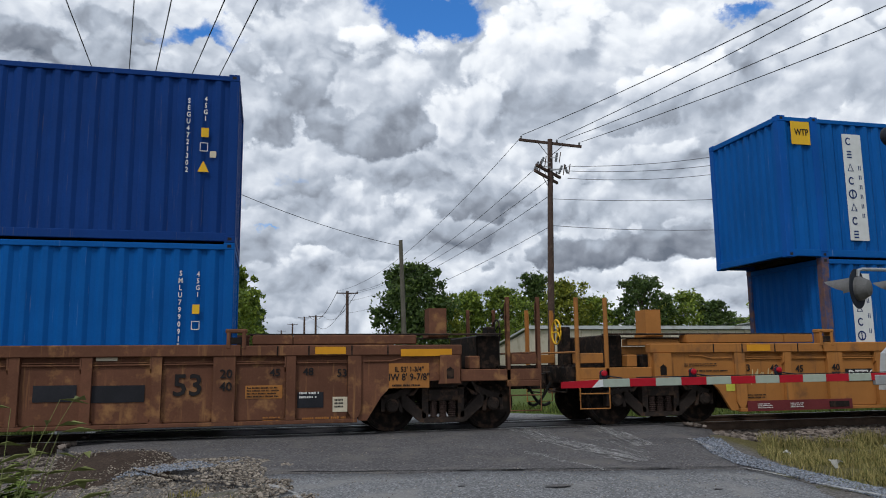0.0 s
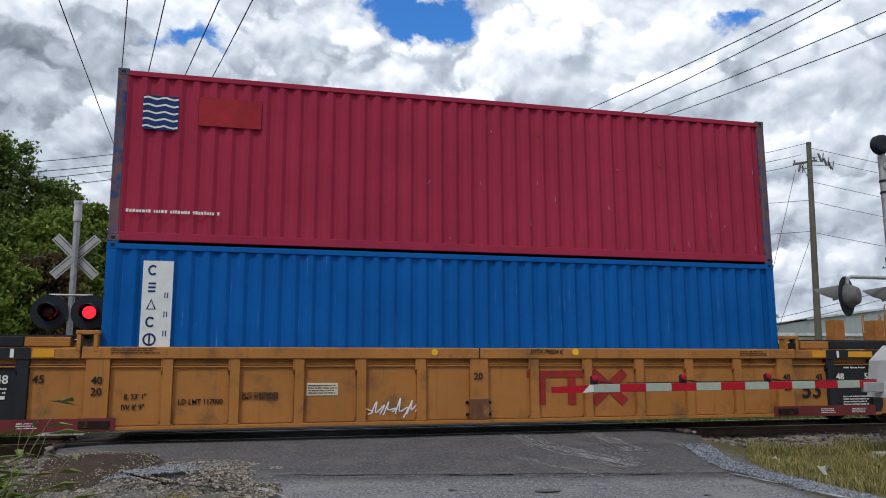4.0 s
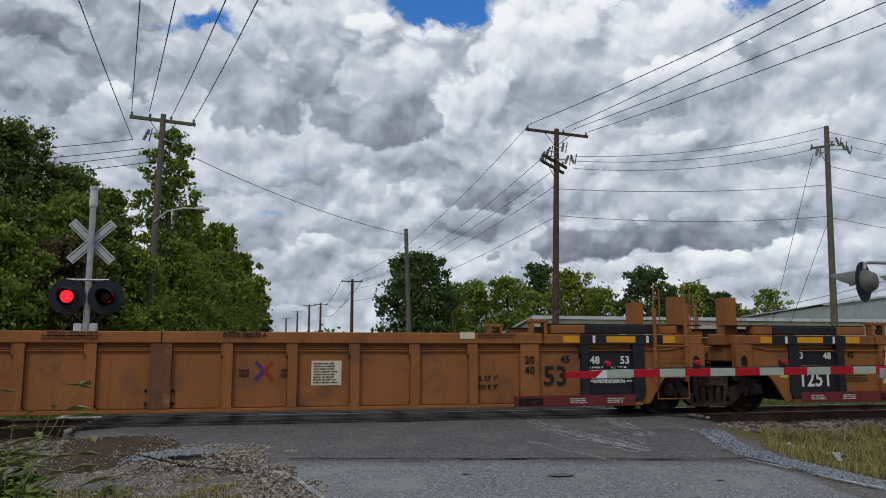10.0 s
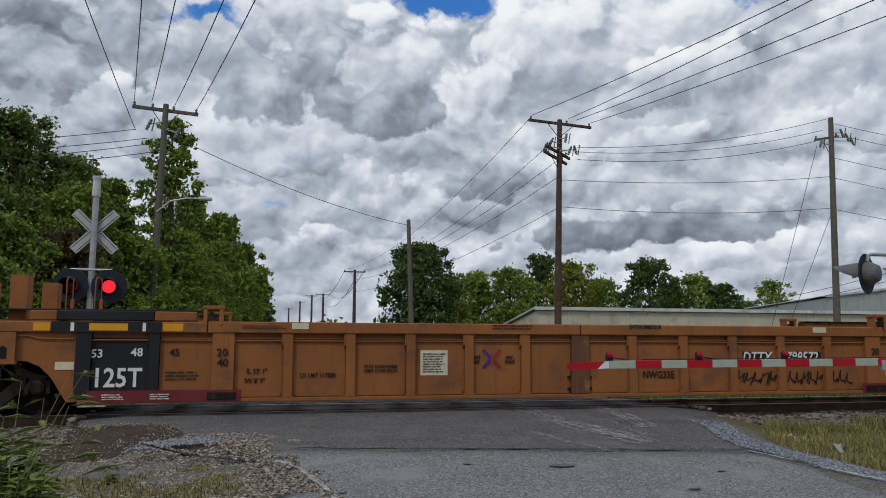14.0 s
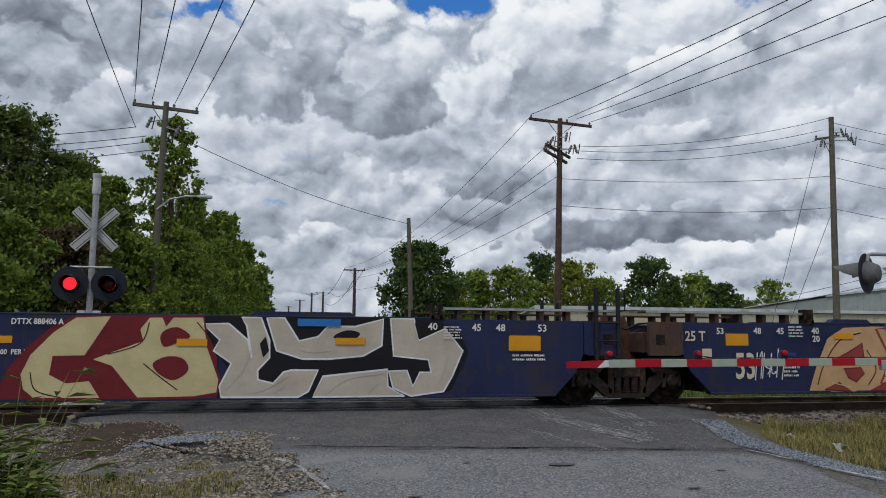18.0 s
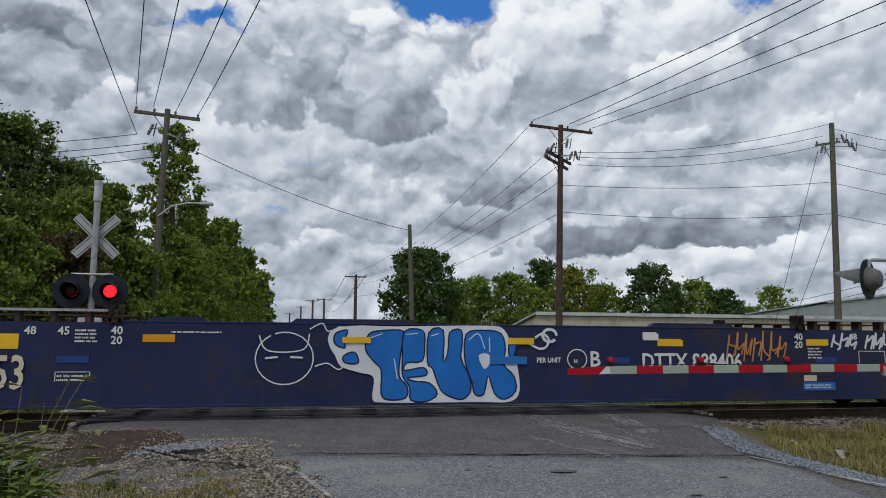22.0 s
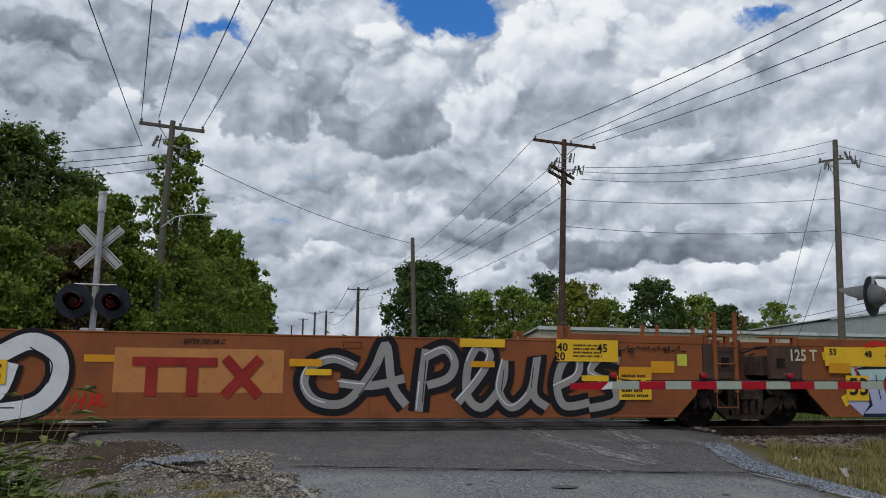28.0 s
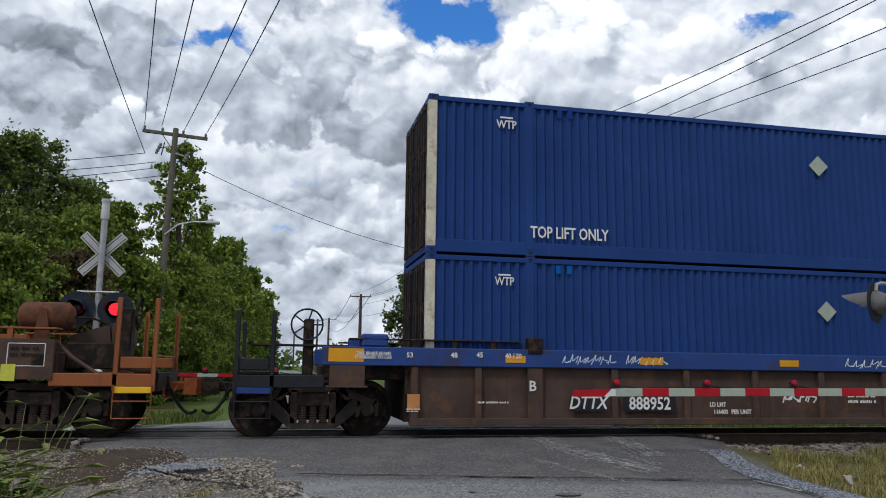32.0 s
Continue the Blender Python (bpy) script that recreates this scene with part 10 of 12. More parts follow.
def marker(u, plane):
    """Four pens for one thing; plane(x, z) gives the depth of its surface there."""
    count = [0]

    def mark(body, x, z, h, material):
        letters(body, x, min(plane(x, z - h * 0.55), plane(x, z), plane(x, z + h * 0.55)) - 0.0125, z, h * (0.8 if body == "WTP" else 1.0), material, u, 0.8 if body == "WTP" else 0.66 if h > 0.4 else 1.0 if len(body) < 3 else 0.72 if body == "TOP LIFT ONLY" else 0.86)

    def fine(x, z, w, h, rows, material):
        bm = bmesh.new()
        bars(bm, x, plane(x, z) - 0.0105, z, w, h, rows, int(x * 100) + rows)
        tagged(part("small_print", bm, material, u), kind="stuff")

    def stack(body, x, z, h):
        n = len(body)
        for i, ch in enumerate(body):
            letters(ch, x, plane(x, z) - 0.004, z + h / 2 - h * (i + 0.5) / n, h / n * 0.72, M_WHITE, u, 0.8)

    def spot(x, z, w, h, material):
        count[0] += 1
        y = plane(x, z) - 0.001 - 0.0007 * (count[0] % 7)
        bm = bmesh.new()
        if not isinstance(material, str):
            box(bm, x - w / 2, x + w / 2, y - 0.004, y + 0.002, z - h / 2, z + h / 2)
            part("patch", bm, material, u)
            return
        if material in ("frame", "white frame"):
            t = 0.012
            for a, b, c, d in ((x - w / 2, x + w / 2, z - h / 2, z - h / 2 + t), (x - w / 2, x + w / 2, z + h / 2 - t, z + h / 2), (x - w / 2, x - w / 2 + t, z - h / 2, z + h / 2), (x + w / 2 - t, x + w / 2, z - h / 2, z + h / 2)):
                box(bm, a, b, y - 0.004, y, c, d)
            part("stencil_frame", bm, M_INK if material == "frame" else M_WHITE, u)
        elif material == "dot":
            lathe(bm, [(y - 0.004, w / 2), (y, w / 2)], 20, (x, 0, z))
            part("yellow_dot", bm, M_YELLOW, u)
        elif material in ("ring", "black ring"):
            ribbon(bm, arc(x, z, w / 2, h / 2, 0, 345, 22), 0.018, y, True)
            part("stencil_ring", bm, M_WHITE if material == "ring" else M_INK, u)
        elif material == "cross":
            for s in (-1, 1):
                bm2 = bmesh.new()
                ribbon(bm2, [(x + s * w / 2, z + h / 2), (x + s * w * 0.12, z + h * 0.12), (x + s * w * 0.12, z - h * 0.12), (x + s * w / 2, z - h / 2)], 0.06, y)
                part("painted_cross_stroke", bm2, M_LOGO_PAINT if s > 0 else M_PURPLE, u)
            bm.free()
        elif material == "red logo":
            y -= 0.006
            box(bm, x - w * 0.48, x + w * 0.16, y - 0.004, y, z + h * 0.30, z + h * 0.5)
            part("faded_red_bar", bm, M_LOGO_PAINT, u)
            for q in (-0.34, -0.04):
                boxpart("faded_red_post", u, M_LOGO_PAINT, (x + w * (q - 0.04), x + w * (q + 0.04), y - 0.004, y, z - h * 0.5, z + h * 0.29), b=0.0)
            bm = bmesh.new()
            for k in (-1, 1):
                ribbon(bm, [(x + w * 0.17, z - k * h * 0.46), (x + w * 0.50, z + k * h * 0.46)], w * 0.085, y - 0.001 * k)
            part("faded_red_crossed_bars", bm, M_LOGO_PAINT, u)
        elif material == "name panel":
            box(bm, x - w / 2, x + w / 2, y - 0.004, y, z - h / 2, z + h / 2)
            p = part("white_name_panel", bm, M_SIGN, u, "white panel with a column of navy shapes")
            n = 8 if h > 1.8 else 5
            for i in range(n):
                zc = z + h / 2 - h * (i + 0.55) / n
                r = min(w * 0.17, h / n * 0.33)
                bm = bmesh.new()
                if i == (4 if n == 8 else 4):
                    ribbon(bm, arc(x - w * 0.18, zc, r * 1.1, r * 1.1, 0, 345, 16), 0.03, y - 0.005, True)
                    box(bm, x - w * 0.18 - 0.012, x - w * 0.18 + 0.012, y - 0.009, y - 0.006, zc - r, zc + r)
                else:
                    cx = x - w * 0.18
                    if i % 3 == 0:
                        ribbon(bm, arc(cx, zc, r * 0.75, r * 0.9, 40, 320, 12), 0.03, y - 0.005)
                    elif i % 3 == 1:
                        for zz in (-1, 0, 1):
                            box(bm, cx - r * 0.7, cx + r * 0.7, y - 0.009, y - 0.006, zc + zz * r * 0.8 - 0.015, zc + zz * r * 0.8 + 0.015)
                    else:
                        ribbon(bm, [(cx - r * 0.8, zc - r * 0.9), (cx, zc + r), (cx + r * 0.8, zc - r * 0.9)], 0.03, y - 0.005, True)
                part("navy_shape", bm, M_NAVY_INK, p)
            for i in range(6 if n == 8 else 3):
                zc = z + h * 0.18 - i * h * 0.09 if n == 8 else z + h * 0.1 - i * h * 0.22
                bm = bmesh.new()
                for q in (-0.02, 0.02):
                    box(bm, x + w * 0.30 + q - 0.008, x + w * 0.30 + q + 0.008, y - 0.009, y - 0.005, zc - 0.045, zc + 0.045)
                part("small_navy_shape", bm, M_NAVY_INK, p)
        elif material == "navy logo":
            box(bm, x - w / 2, x + w / 2, y - 0.004, y, z - h / 2, z + h / 2)
            p = part("navy_square_logo", bm, M_NAVY_INK, u)
            for i in range(5):
                bm = bmesh.new()
                zc = z + (0.42 - i * 0.21) * h
                ribbon(bm, [(x - w / 2 + w * k / 8, zc + 0.018 * math.sin(k * 1.6)) for k in range(9)], 0.03, y - 0.006)
                part("white_wave", bm, M_WHITE, p)
        elif material == "diamond":
            blob(bm, [(x - w / 2, z), (x, z - h / 2), (x + w / 2, z), (x, z + h / 2)], y)
            part("grey_diamond_placard", bm, M_SHEET, u)
        elif material == "triangle":
            blob(bm, [(x - w / 2, z - h / 2), (x + w / 2, z - h / 2), (x, z + h / 2)], y)
            part("yellow_triangle_sticker", bm, M_YELLOW, u)
        elif material == "worn yellow":
            for a, b, c, d in ((-0.5, -0.4, -0.5, 0.5), (0.35, 0.5, -0.4, 0.1), (-0.15, 0.15, 0.2, 0.5), (-0.2, 0.1, -0.5, -0.1)):
                box(bm, x + a * w, x + b * w, y - 0.004, y, z + c * h, z + d * h)
            part("flaked_yellow_patch", bm, M_YELLOW, u)
        elif material == "foil":
            blob(bm, [(x - w / 2, z + h / 2), (x + w / 2, z + h * 0.45), (x + w * 0.4, z), (x + w * 0.1, z - h / 2), (x - w * 0.45, z + 0.02)], y - 0.02)
            part("torn_foil_patch", bm, M_SILVER, u)
        else:
            bm.free()
    return mark, spot, fine, stack


def ribbed_plane(x, z):
    if z > 1.29:
        return -1.391
    if abs(x) > 8.22:
        return -1.332
    for r, w in [(0, 0.16), (6.08, 0.17), (7.12, 0.075), (8.15, 0.11)] + [(q, 0.075) for q in RIBS]:
        if abs(abs(x) - r) < w:
            return -1.374
    return -1.374 if z < 0.28 else -1.302


def smooth_plane(x, z):
    if abs(x) > 8.72 and z > 0.9:
        return -1.387
    return -1.363 if z > 0.63 else -1.380


# stretches of the smooth cars whose decals and stencils lie over spray paint
SPRAYED = {"n1": ((-0.6, 6.4),), "n2": ((-7.0, 6.9),), "n3": ((-3.2, 1.6),), "o2": ((-7.6, -1.8), (1.3, 7.6)), "o3": ((-8.3, -1.7),)}


def over_paint(*spans):
    def plane(x, z):
        return -1.4 if any(a < x < b for a, b in spans) else smooth_plane(x, z)
    return plane


def sill_plane(x, z):
    return -1.392 if z > 1.19 else -1.368


for _k, _f in (("b0", marks_b0), ("t1", marks_t1), ("t2", marks_t2), ("t3", marks_t3), ("u1", marks_u1), ("u2", marks_u2), ("u3", marks_u3)):
    _f(*marker(CARS[_k], ribbed_plane))
for _k, _f in (("n1", marks_n1), ("n2", marks_n2), ("n3", marks_n3), ("o1", marks_o1), ("o2", marks_o2), ("o3", marks_o3)):
    _f(*marker(CARS[_k], over_paint(*SPRAYED.get(_k, ()))))
marks_s1(*marker(CARS["s1"], sill_plane))
for _k, _f in (("a_low", marks_a_low), ("a_high", marks_a_high), ("b_low", marks_b_low), ("b_high", marks_b_high), ("c_low", marks_c_low), ("c_high", marks_c_high), ("d_low", marks_d_low), ("d_high", marks_d_high), ("e_low", marks_e_low), ("e_high", marks_e_high)):
    _f(*marker(BOXES[_k], lambda x, z: -1.222))

# ---- spray paint on the smooth cars ----
def spray(name, color, rough=0.5):
    return mat("spray_" + name, color, rough, var=0.14, scale=2.5, grain=30, bump=0.0)


S_CREAM, S_WINE, S_SILVER, S_COAL = spray("cream", (0.56, 0.48, 0.26)), spray("wine", (0.16, 0.02, 0.025)), spray("silver", (0.46, 0.44, 0.42)), spray("coal", (0.014, 0.013, 0.016))
S_ROSE = spray("rose", (0.27, 0.055, 0.05))
S_TEAL, S_INDIGO = spray("teal", (0.08, 0.28, 0.42)), spray("indigo", (0.015, 0.02, 0.05))
S_ROYAL, S_MIST, S_LEAF = spray("royal", (0.02, 0.16, 0.52)), spray("mist", (0.70, 0.72, 0.74)), spray("leaf", (0.07, 0.22, 0.06))
S_SUN, S_SCARLET, S_PALEBLUE, S_BRONZE = spray("sun", (0.78, 0.52, 0.03)), spray("scarlet", (0.55, 0.03, 0.02)), spray("paleblue", (0.55, 0.66, 0.80)), spray("bronze", (0.50, 0.24, 0.09))


def layer(u, name, material, depth, strokes, width, zmin=0.24, taper=1.0):
    """Painted strokes as one coat; depth: coats above the steel."""
    thin = bmesh.new()
    for i, s in enumerate(strokes):
        w = width
        y = -1.381 - depth * 0.0016 - 0.0001 * (i % 10)
        if isinstance(s, tuple):
            s, w = s
        if w < 0.06:
            ribbon(thin, s, w, y, taper=taper)
        else:
            bm = bmesh.new()
            ribbon(bm, s, w, y, taper=taper)
            part(name, bm, material, u)
    if thin.faces:
        ob = part(name, thin, material, u)
        tagged(ob, kind="stuff")
    else:
        thin.free()


def curve(pts, n=6):
    """A smooth line through points."""
    out = []
    m = len(pts)
    for i in range(m - 1):
        p0, p1, p2, p3 = pts[max(0, i - 1)], pts[i], pts[i + 1], pts[min(m - 1, i + 2)]
        for k in range(n):
            t = k / n
            out.append(tuple(0.5 * (2 * p1[j] + (p2[j] - p0[j]) * t + (2 * p0[j] - 5 * p1[j] + 4 * p2[j] - p3[j]) * t * t + (3 * p1[j] - p0[j] - 3 * p2[j] + p3[j]) * t ** 3) for j in (0, 1)))
    out.append(pts[-1])
    return out


def scrawl(u, x0, x1, z0, z1, material, seed, y, w=0.018, n=6):
    """An unreadable tag: one quick looping line."""
    rnd = random.Random(seed)
    st = []
    for i in range(n):
        a = x0 + (x1 - x0) * i / n
        b = x0 + (x1 - x0) * (i + 1.1) / n
        st.append(curve([(a, z0 + rnd.uniform(0, 0.3) * (z1 - z0)), ((a + b) / 2 - 0.02, z1 - rnd.uniform(0, 0.25) * (z1 - z0)), ((a * 2 + b) / 3, z0 + rnd.uniform(0.2, 0.6) * (z1 - z0)), (b, z0 + rnd.uniform(0.1, 0.9) * (z1 - z0)), ((a + b) / 2 + 0.03, z0 + rnd.uniform(0, 0.3) * (z1 - z0))], 5))
    bm = bmesh.new()
    for s in st:
        ribbon(bm, s, w, y)
    tagged(part("scrawled_tag", bm, material, u), kind="stuff")


S_PEWTER = spray("pewter", (0.30, 0.29, 0.28))
S_BONE, S_APRICOT, S_CREAMPALE, S_DENIM, S_AQUA = spray("bone", (0.50, 0.44, 0.36)), spray("apricot", (0.56, 0.36, 0.19)), spray("pale cream", (0.66, 0.56, 0.36)), spray("denim", (0.085, 0.16, 0.27)), spray("aqua", (0.16, 0.34, 0.40))


def fade_paint():
    """Spray paint that passes from lilac through mint to salmon, upwards."""
    m = bpy.data.materials.new("spray_fade")
    m.use_nodes = True
    N, L = m.node_tree.nodes, m.node_tree.links
    p = N["Principled BSDF"]
    p.inputs["Roughness"].default_value, p.inputs["Specular IOR Level"].default_value = 0.5, 0.16
    tc, sep, nz, ad, r = N.new("ShaderNodeTexCoord"), N.new("ShaderNodeSeparateXYZ"), N.new("ShaderNodeTexNoise"), N.new("ShaderNodeMath"), N.new("ShaderNodeValToRGB")
    nz.inputs["Scale"].default_value = 2.2
    L.new(tc.outputs["Object"], sep.inputs[0])
    L.new(tc.outputs["Object"], nz.inputs[0])
    ad.operation = "MULTIPLY_ADD"
    ad.inputs[1].default_value = 0.5
    L.new(nz.outputs[0], ad.inputs[0])
    L.new(sep.outputs[2], ad.inputs[2])
    el = r.color_ramp.elements
    mr = N.new("ShaderNodeMapRange")
    mr.inputs[1].default_value, mr.inputs[2].default_value = 0.45, 1.85
    L.new(ad.outputs[0], mr.inputs[0])
    el[0].color, el[1].color = (0.40, 0.42, 0.62, 1), (0.62, 0.24, 0.18, 1)
    for q, c in ((0.36, (0.43, 0.46, 0.64, 1)), (0.58, (0.40, 0.58, 0.56, 1)), (0.72, (0.50, 0.60, 0.55, 1)), (0.86, (0.64, 0.38, 0.30, 1))):
        el.new(q).color = c
    L.new(mr.outputs[0], r.inputs[0])
    L.new(r.outputs[0], p.inputs["Base Color"])
    return m


S_FADE = fade_paint()


def closed(pts, n):
    """A smooth closed line through points."""
    if not n:
        return pts
    return curve([pts[-1], *pts, pts[0], pts[1]], n)[n:-n - 1]


def shape(u, material, depth, pts, smooth=0, edge=None, rim=0.05):
    """A sprayed patch with an outline of its own, and a line round it."""
    q = closed(pts, smooth)
    bm = bmesh.new()
    blob(bm, q, -1.381 - depth * 0.0016)
    bmesh.ops.recalc_face_normals(bm, faces=bm.faces[:])
    part("spray_patch", bm, material, u)
    if edge:
        bm = bmesh.new()
        ribbon(bm, q, rim * 2, -1.381 - depth * 0.0016 - 0.0006, close=True)
        tagged(part("spray_outline", bm, edge, u), kind="stuff")


def spots_of_paint(u, x0, x1, z0, z1, material, count, depth, seed, size=(0.012, 0.035)):
    rnd = random.Random(seed)
    bm = bmesh.new()
    for k in range(count):
        r = rnd.uniform(*size)
        blob(bm, arc(rnd.uniform(x0, x1), rnd.uniform(z0, z1), r, r, 0, 330, 9), -1.381 - depth * 0.0016 - 0.00004 * k)
    tagged(part("spray_dots", bm, material, u), kind="stuff")


# cream and wine, then bone and black figures
_u = CARS["n1"]
shape(_u, S_WINE, 0, [(0.41, 1.53), (0.1, 1.36), (-0.23, 1.06), (-0.48, 0.74), (-0.58, 0.48), (-0.57, 0.26), (0.83, 0.25), (2.53, 0.25), (2.52, 0.88), (2.26, 1.54)], 0)
shape(_u, S_CREAM, 2, [(0.41, 1.51), (0.93, 1.52), (0.58, 0.9), (0.38, 0.89), (0.13, 0.89), (0.1, 0.63), (0.33, 0.51), (0.66, 0.54), (0.83, 0.25), (-0.12, 0.26), (-0.28, 0.4), (-0.33, 0.63), (-0.21, 0.93), (0.1, 1.28)], 0, edge=S_WINE, rim=0.02)
shape(_u, S_CREAM, 2, [(0.92, 0.97), (1.39, 1.15), (1.33, 1.32), (1.48, 1.52), (2.29, 1.53), (2.38, 1.04), (2.57, 0.54), (2.54, 0.32), (2.18, 0.26), (1.35, 0.25), (0.95, 0.74), (0.67, 0.85)], 0, edge=S_WINE, rim=0.02)
shape(_u, S_WINE, 4, [(1.56, 0.79), (1.77, 0.9), (2.01, 0.86), (2.09, 0.68), (1.88, 0.53), (1.65, 0.63)], 4)
shape(_u, S_WINE, 4, [(1.71, 1.05), (1.65, 1.21), (1.74, 1.32), (1.92, 1.35), (2.1, 1.21), (1.89, 1.1)], 4)
shape(_u, S_WINE, 4, [(0.67, 1.04), (0.93, 1.37), (0.84, 1.15), (1.36, 1.32), (1.21, 1.1), (0.84, 0.98)], 0)
shape(_u, S_WINE, 4, [(1.66, 1.53), (1.85, 1.53), (1.73, 1.36)], 0)
shape(_u, S_WINE, 4, [(0.67, 0.81), (0.92, 0.74), (1.35, 0.25), (0.83, 0.25), (0.86, 0.41)], 0)
layer(_u, "spray_line", S_COAL, 5, [(curve([(1.42, 0.79), (1.65, 0.6), (1.94, 0.38)], 5), 0.015), (curve([(0.89, 0.93), (1.36, 1.1), (1.48, 1.43)], 5), 0.015), (curve([(-0.18, 0.66), (-0.09, 0.39), (0.27, 0.28)], 5), 0.015), (curve([(2.43, 1.16), (2.19, 1.44)], 5), 0.015)], 0.015)
shape(_u, S_COAL, 0, [(2.14, 1.53), (3.3, 1.54), (4.32, 1.51), (5.23, 1.55), (6.11, 1.5), (6.47, 1.33), (6.63, 1), (6.35, 0.35), (6.18, 0.28), (3.89, 0.25), (2.53, 0.25), (2.67, 0.71), (2.43, 1.16)], 0)
shape(_u, S_BONE, 2, [(2.28, 1.41), (2.68, 1.42), (2.98, 1.16), (3.05, 0.88), (2.96, 1.39), (2.87, 1.52), (3.18, 1.52), (3.32, 1.16), (3.33, 0.88), (3.15, 0.68), (3.16, 0.53), (3.4, 0.47), (3.56, 0.65), (3.68, 0.68), (4.11, 0.68), (3.96, 0.34), (3.8, 0.25), (2.6, 0.26), (2.57, 0.43), (2.74, 0.79), (2.46, 0.99), (2.55, 1.16)], 0, edge=S_MIST, rim=0.015)
shape(_u, S_BONE, 2, [(3.27, 1.52), (3.55, 1.52), (3.79, 1.15), (4.1, 1.22), (4.25, 1.39), (4.7, 1.39), (5.17, 1.52), (5.15, 1.08), (4.84, 0.91), (4.29, 0.86), (3.85, 0.86), (3.44, 0.99)], 0, edge=S_MIST, rim=0.015)
shape(_u, S_BONE, 2, [(4.19, 0.58), (5.25, 0.69), (5.26, 0.41), (5.54, 0.25), (4.03, 0.25)], 0, edge=S_MIST, rim=0.015)
shape(_u, S_BONE, 2, [(5.29, 1.53), (5.69, 1.53), (5.78, 1.17), (6.23, 1.37), (6.54, 1), (6.36, 0.58), (6.21, 0.32), (5.65, 0.25), (5.35, 0.38), (5.27, 0.66), (5.58, 0.67), (5.68, 0.41), (5.8, 0.64), (5.99, 0.64), (5.94, 0.85), (5.35, 0.91)], 0, edge=S_MIST, rim=0.015)
shape(_u, S_COAL, 4, [(4.34, 1.22), (4.57, 1.33), (4.79, 1.27), (4.56, 1.12)], 3)
shape(_u, S_COAL, 4, [(5.7, 1.47), (5.77, 1.2), (5.87, 1.23), (5.83, 1.5)], 0)
shape(_u, S_COAL, 4, [(3.17, 1.1), (3.23, 0.88), (3.32, 0.99), (3.26, 1.22)], 0)
layer(_u, "spray_line", S_SILVER, 5, [(curve([(2.66, 0.37), (2.91, 0.65), (3.04, 0.99)], 5), 0.012), (curve([(3.02, 0.32), (3.27, 0.37), (3.65, 0.59)], 5), 0.012), (curve([(4.27, 0.31), (4.6, 0.53), (5.19, 0.62)], 5), 0.012), (curve([(5.49, 1.35), (5.54, 1)], 5), 0.012), (curve([(6.16, 1.18), (6.28, 0.88), (6.12, 0.47)], 5), 0.012), (curve([(3.61, 1.33), (3.85, 0.99), (4.3, 0.99)], 5), 0.012), (curve([(4.83, 1.4), (4.95, 1.17), (4.81, 0.99)], 5), 0.012), (curve([(3.39, 0.31), (3.58, 0.42)], 5), 0.012), (curve([(4.92, 0.3), (5.12, 0.47)], 5), 0.012)], 0.012)
# apricot figures with wine gaps, then blue and teal ones
_u = CARS["n2"]
shape(_u, S_APRICOT, 1, [(-6.16, 0.27), (-6, 0.68), (-5.71, 1.25), (-5.34, 1.46), (-4.69, 1.49), (-0.34, 1.52), (-0.09, 1.3), (-0.19, 0.86), (-0.3, 0.25)], 0)
shape(_u, S_APRICOT, 2, [(-6.06, 0.34), (-5.9, 0.86), (-5.46, 1.37), (-4.91, 1.46), (-4.64, 1.31), (-4.49, 0.86), (-4.61, 0.5), (-5.15, 0.25), (-5.66, 0.25)], 0)
shape(_u, S_APRICOT, 2, [(-4.6, 1.44), (-4.25, 1.47), (-3.97, 1.27), (-3.52, 1.45), (-2.97, 1.49), (-3.28, 0.95), (-2.85, 0.25), (-3.76, 0.25), (-4.21, 0.28), (-4.56, 0.41), (-4.31, 0.86)], 0, edge=S_ROSE, rim=0.03)
shape(_u, S_APRICOT, 2, [(-2.9, 1.47), (-2.5, 1.48), (-2.42, 1.09), (-2.07, 1.48), (-1.78, 1.48), (-1.94, 0.95), (-1.72, 0.25), (-2.81, 0.25), (-3.05, 0.68)], 0, edge=S_ROSE, rim=0.03)
shape(_u, S_APRICOT, 2, [(-1.72, 1.47), (-1.15, 1.49), (-1.44, 1.05), (-1, 1.24), (-0.55, 1.48), (-0.18, 1.38), (-0.33, 0.96), (-0.65, 0.67), (-0.3, 0.57), (-0.35, 0.29), (-1.63, 0.25), (-1.78, 0.77)], 0, edge=S_WINE, rim=0.02)
shape(_u, S_ROSE, 4, [(-5.69, 0.81), (-5.27, 0.99), (-4.94, 1.17), (-4.91, 0.81), (-5.22, 0.79)], 0, edge=S_WINE, rim=0.012)
shape(_u, S_ROSE, 4, [(-5.39, 0.68), (-5, 0.7), (-4.93, 0.59), (-5.12, 0.43), (-5.29, 0.51)], 0, edge=S_WINE, rim=0.012)
shape(_u, S_ROSE, 4, [(-4.37, 1.26), (-4.06, 1.35), (-4.16, 0.99), (-4.39, 0.88)], 0, edge=S_WINE, rim=0.012)
shape(_u, S_ROSE, 4, [(-3.96, 0.77), (-3.55, 0.86), (-3.41, 0.59), (-3.77, 0.45)], 0, edge=S_WINE, rim=0.012)
shape(_u, S_ROSE, 4, [(-3.23, 1.35), (-3.02, 1.32), (-3.13, 0.93)], 0, edge=S_WINE, rim=0.012)
shape(_u, S_ROSE, 4, [(-2.63, 0.86), (-2.38, 1.08), (-2.21, 0.77), (-2.47, 0.44)], 0, edge=S_WINE, rim=0.012)
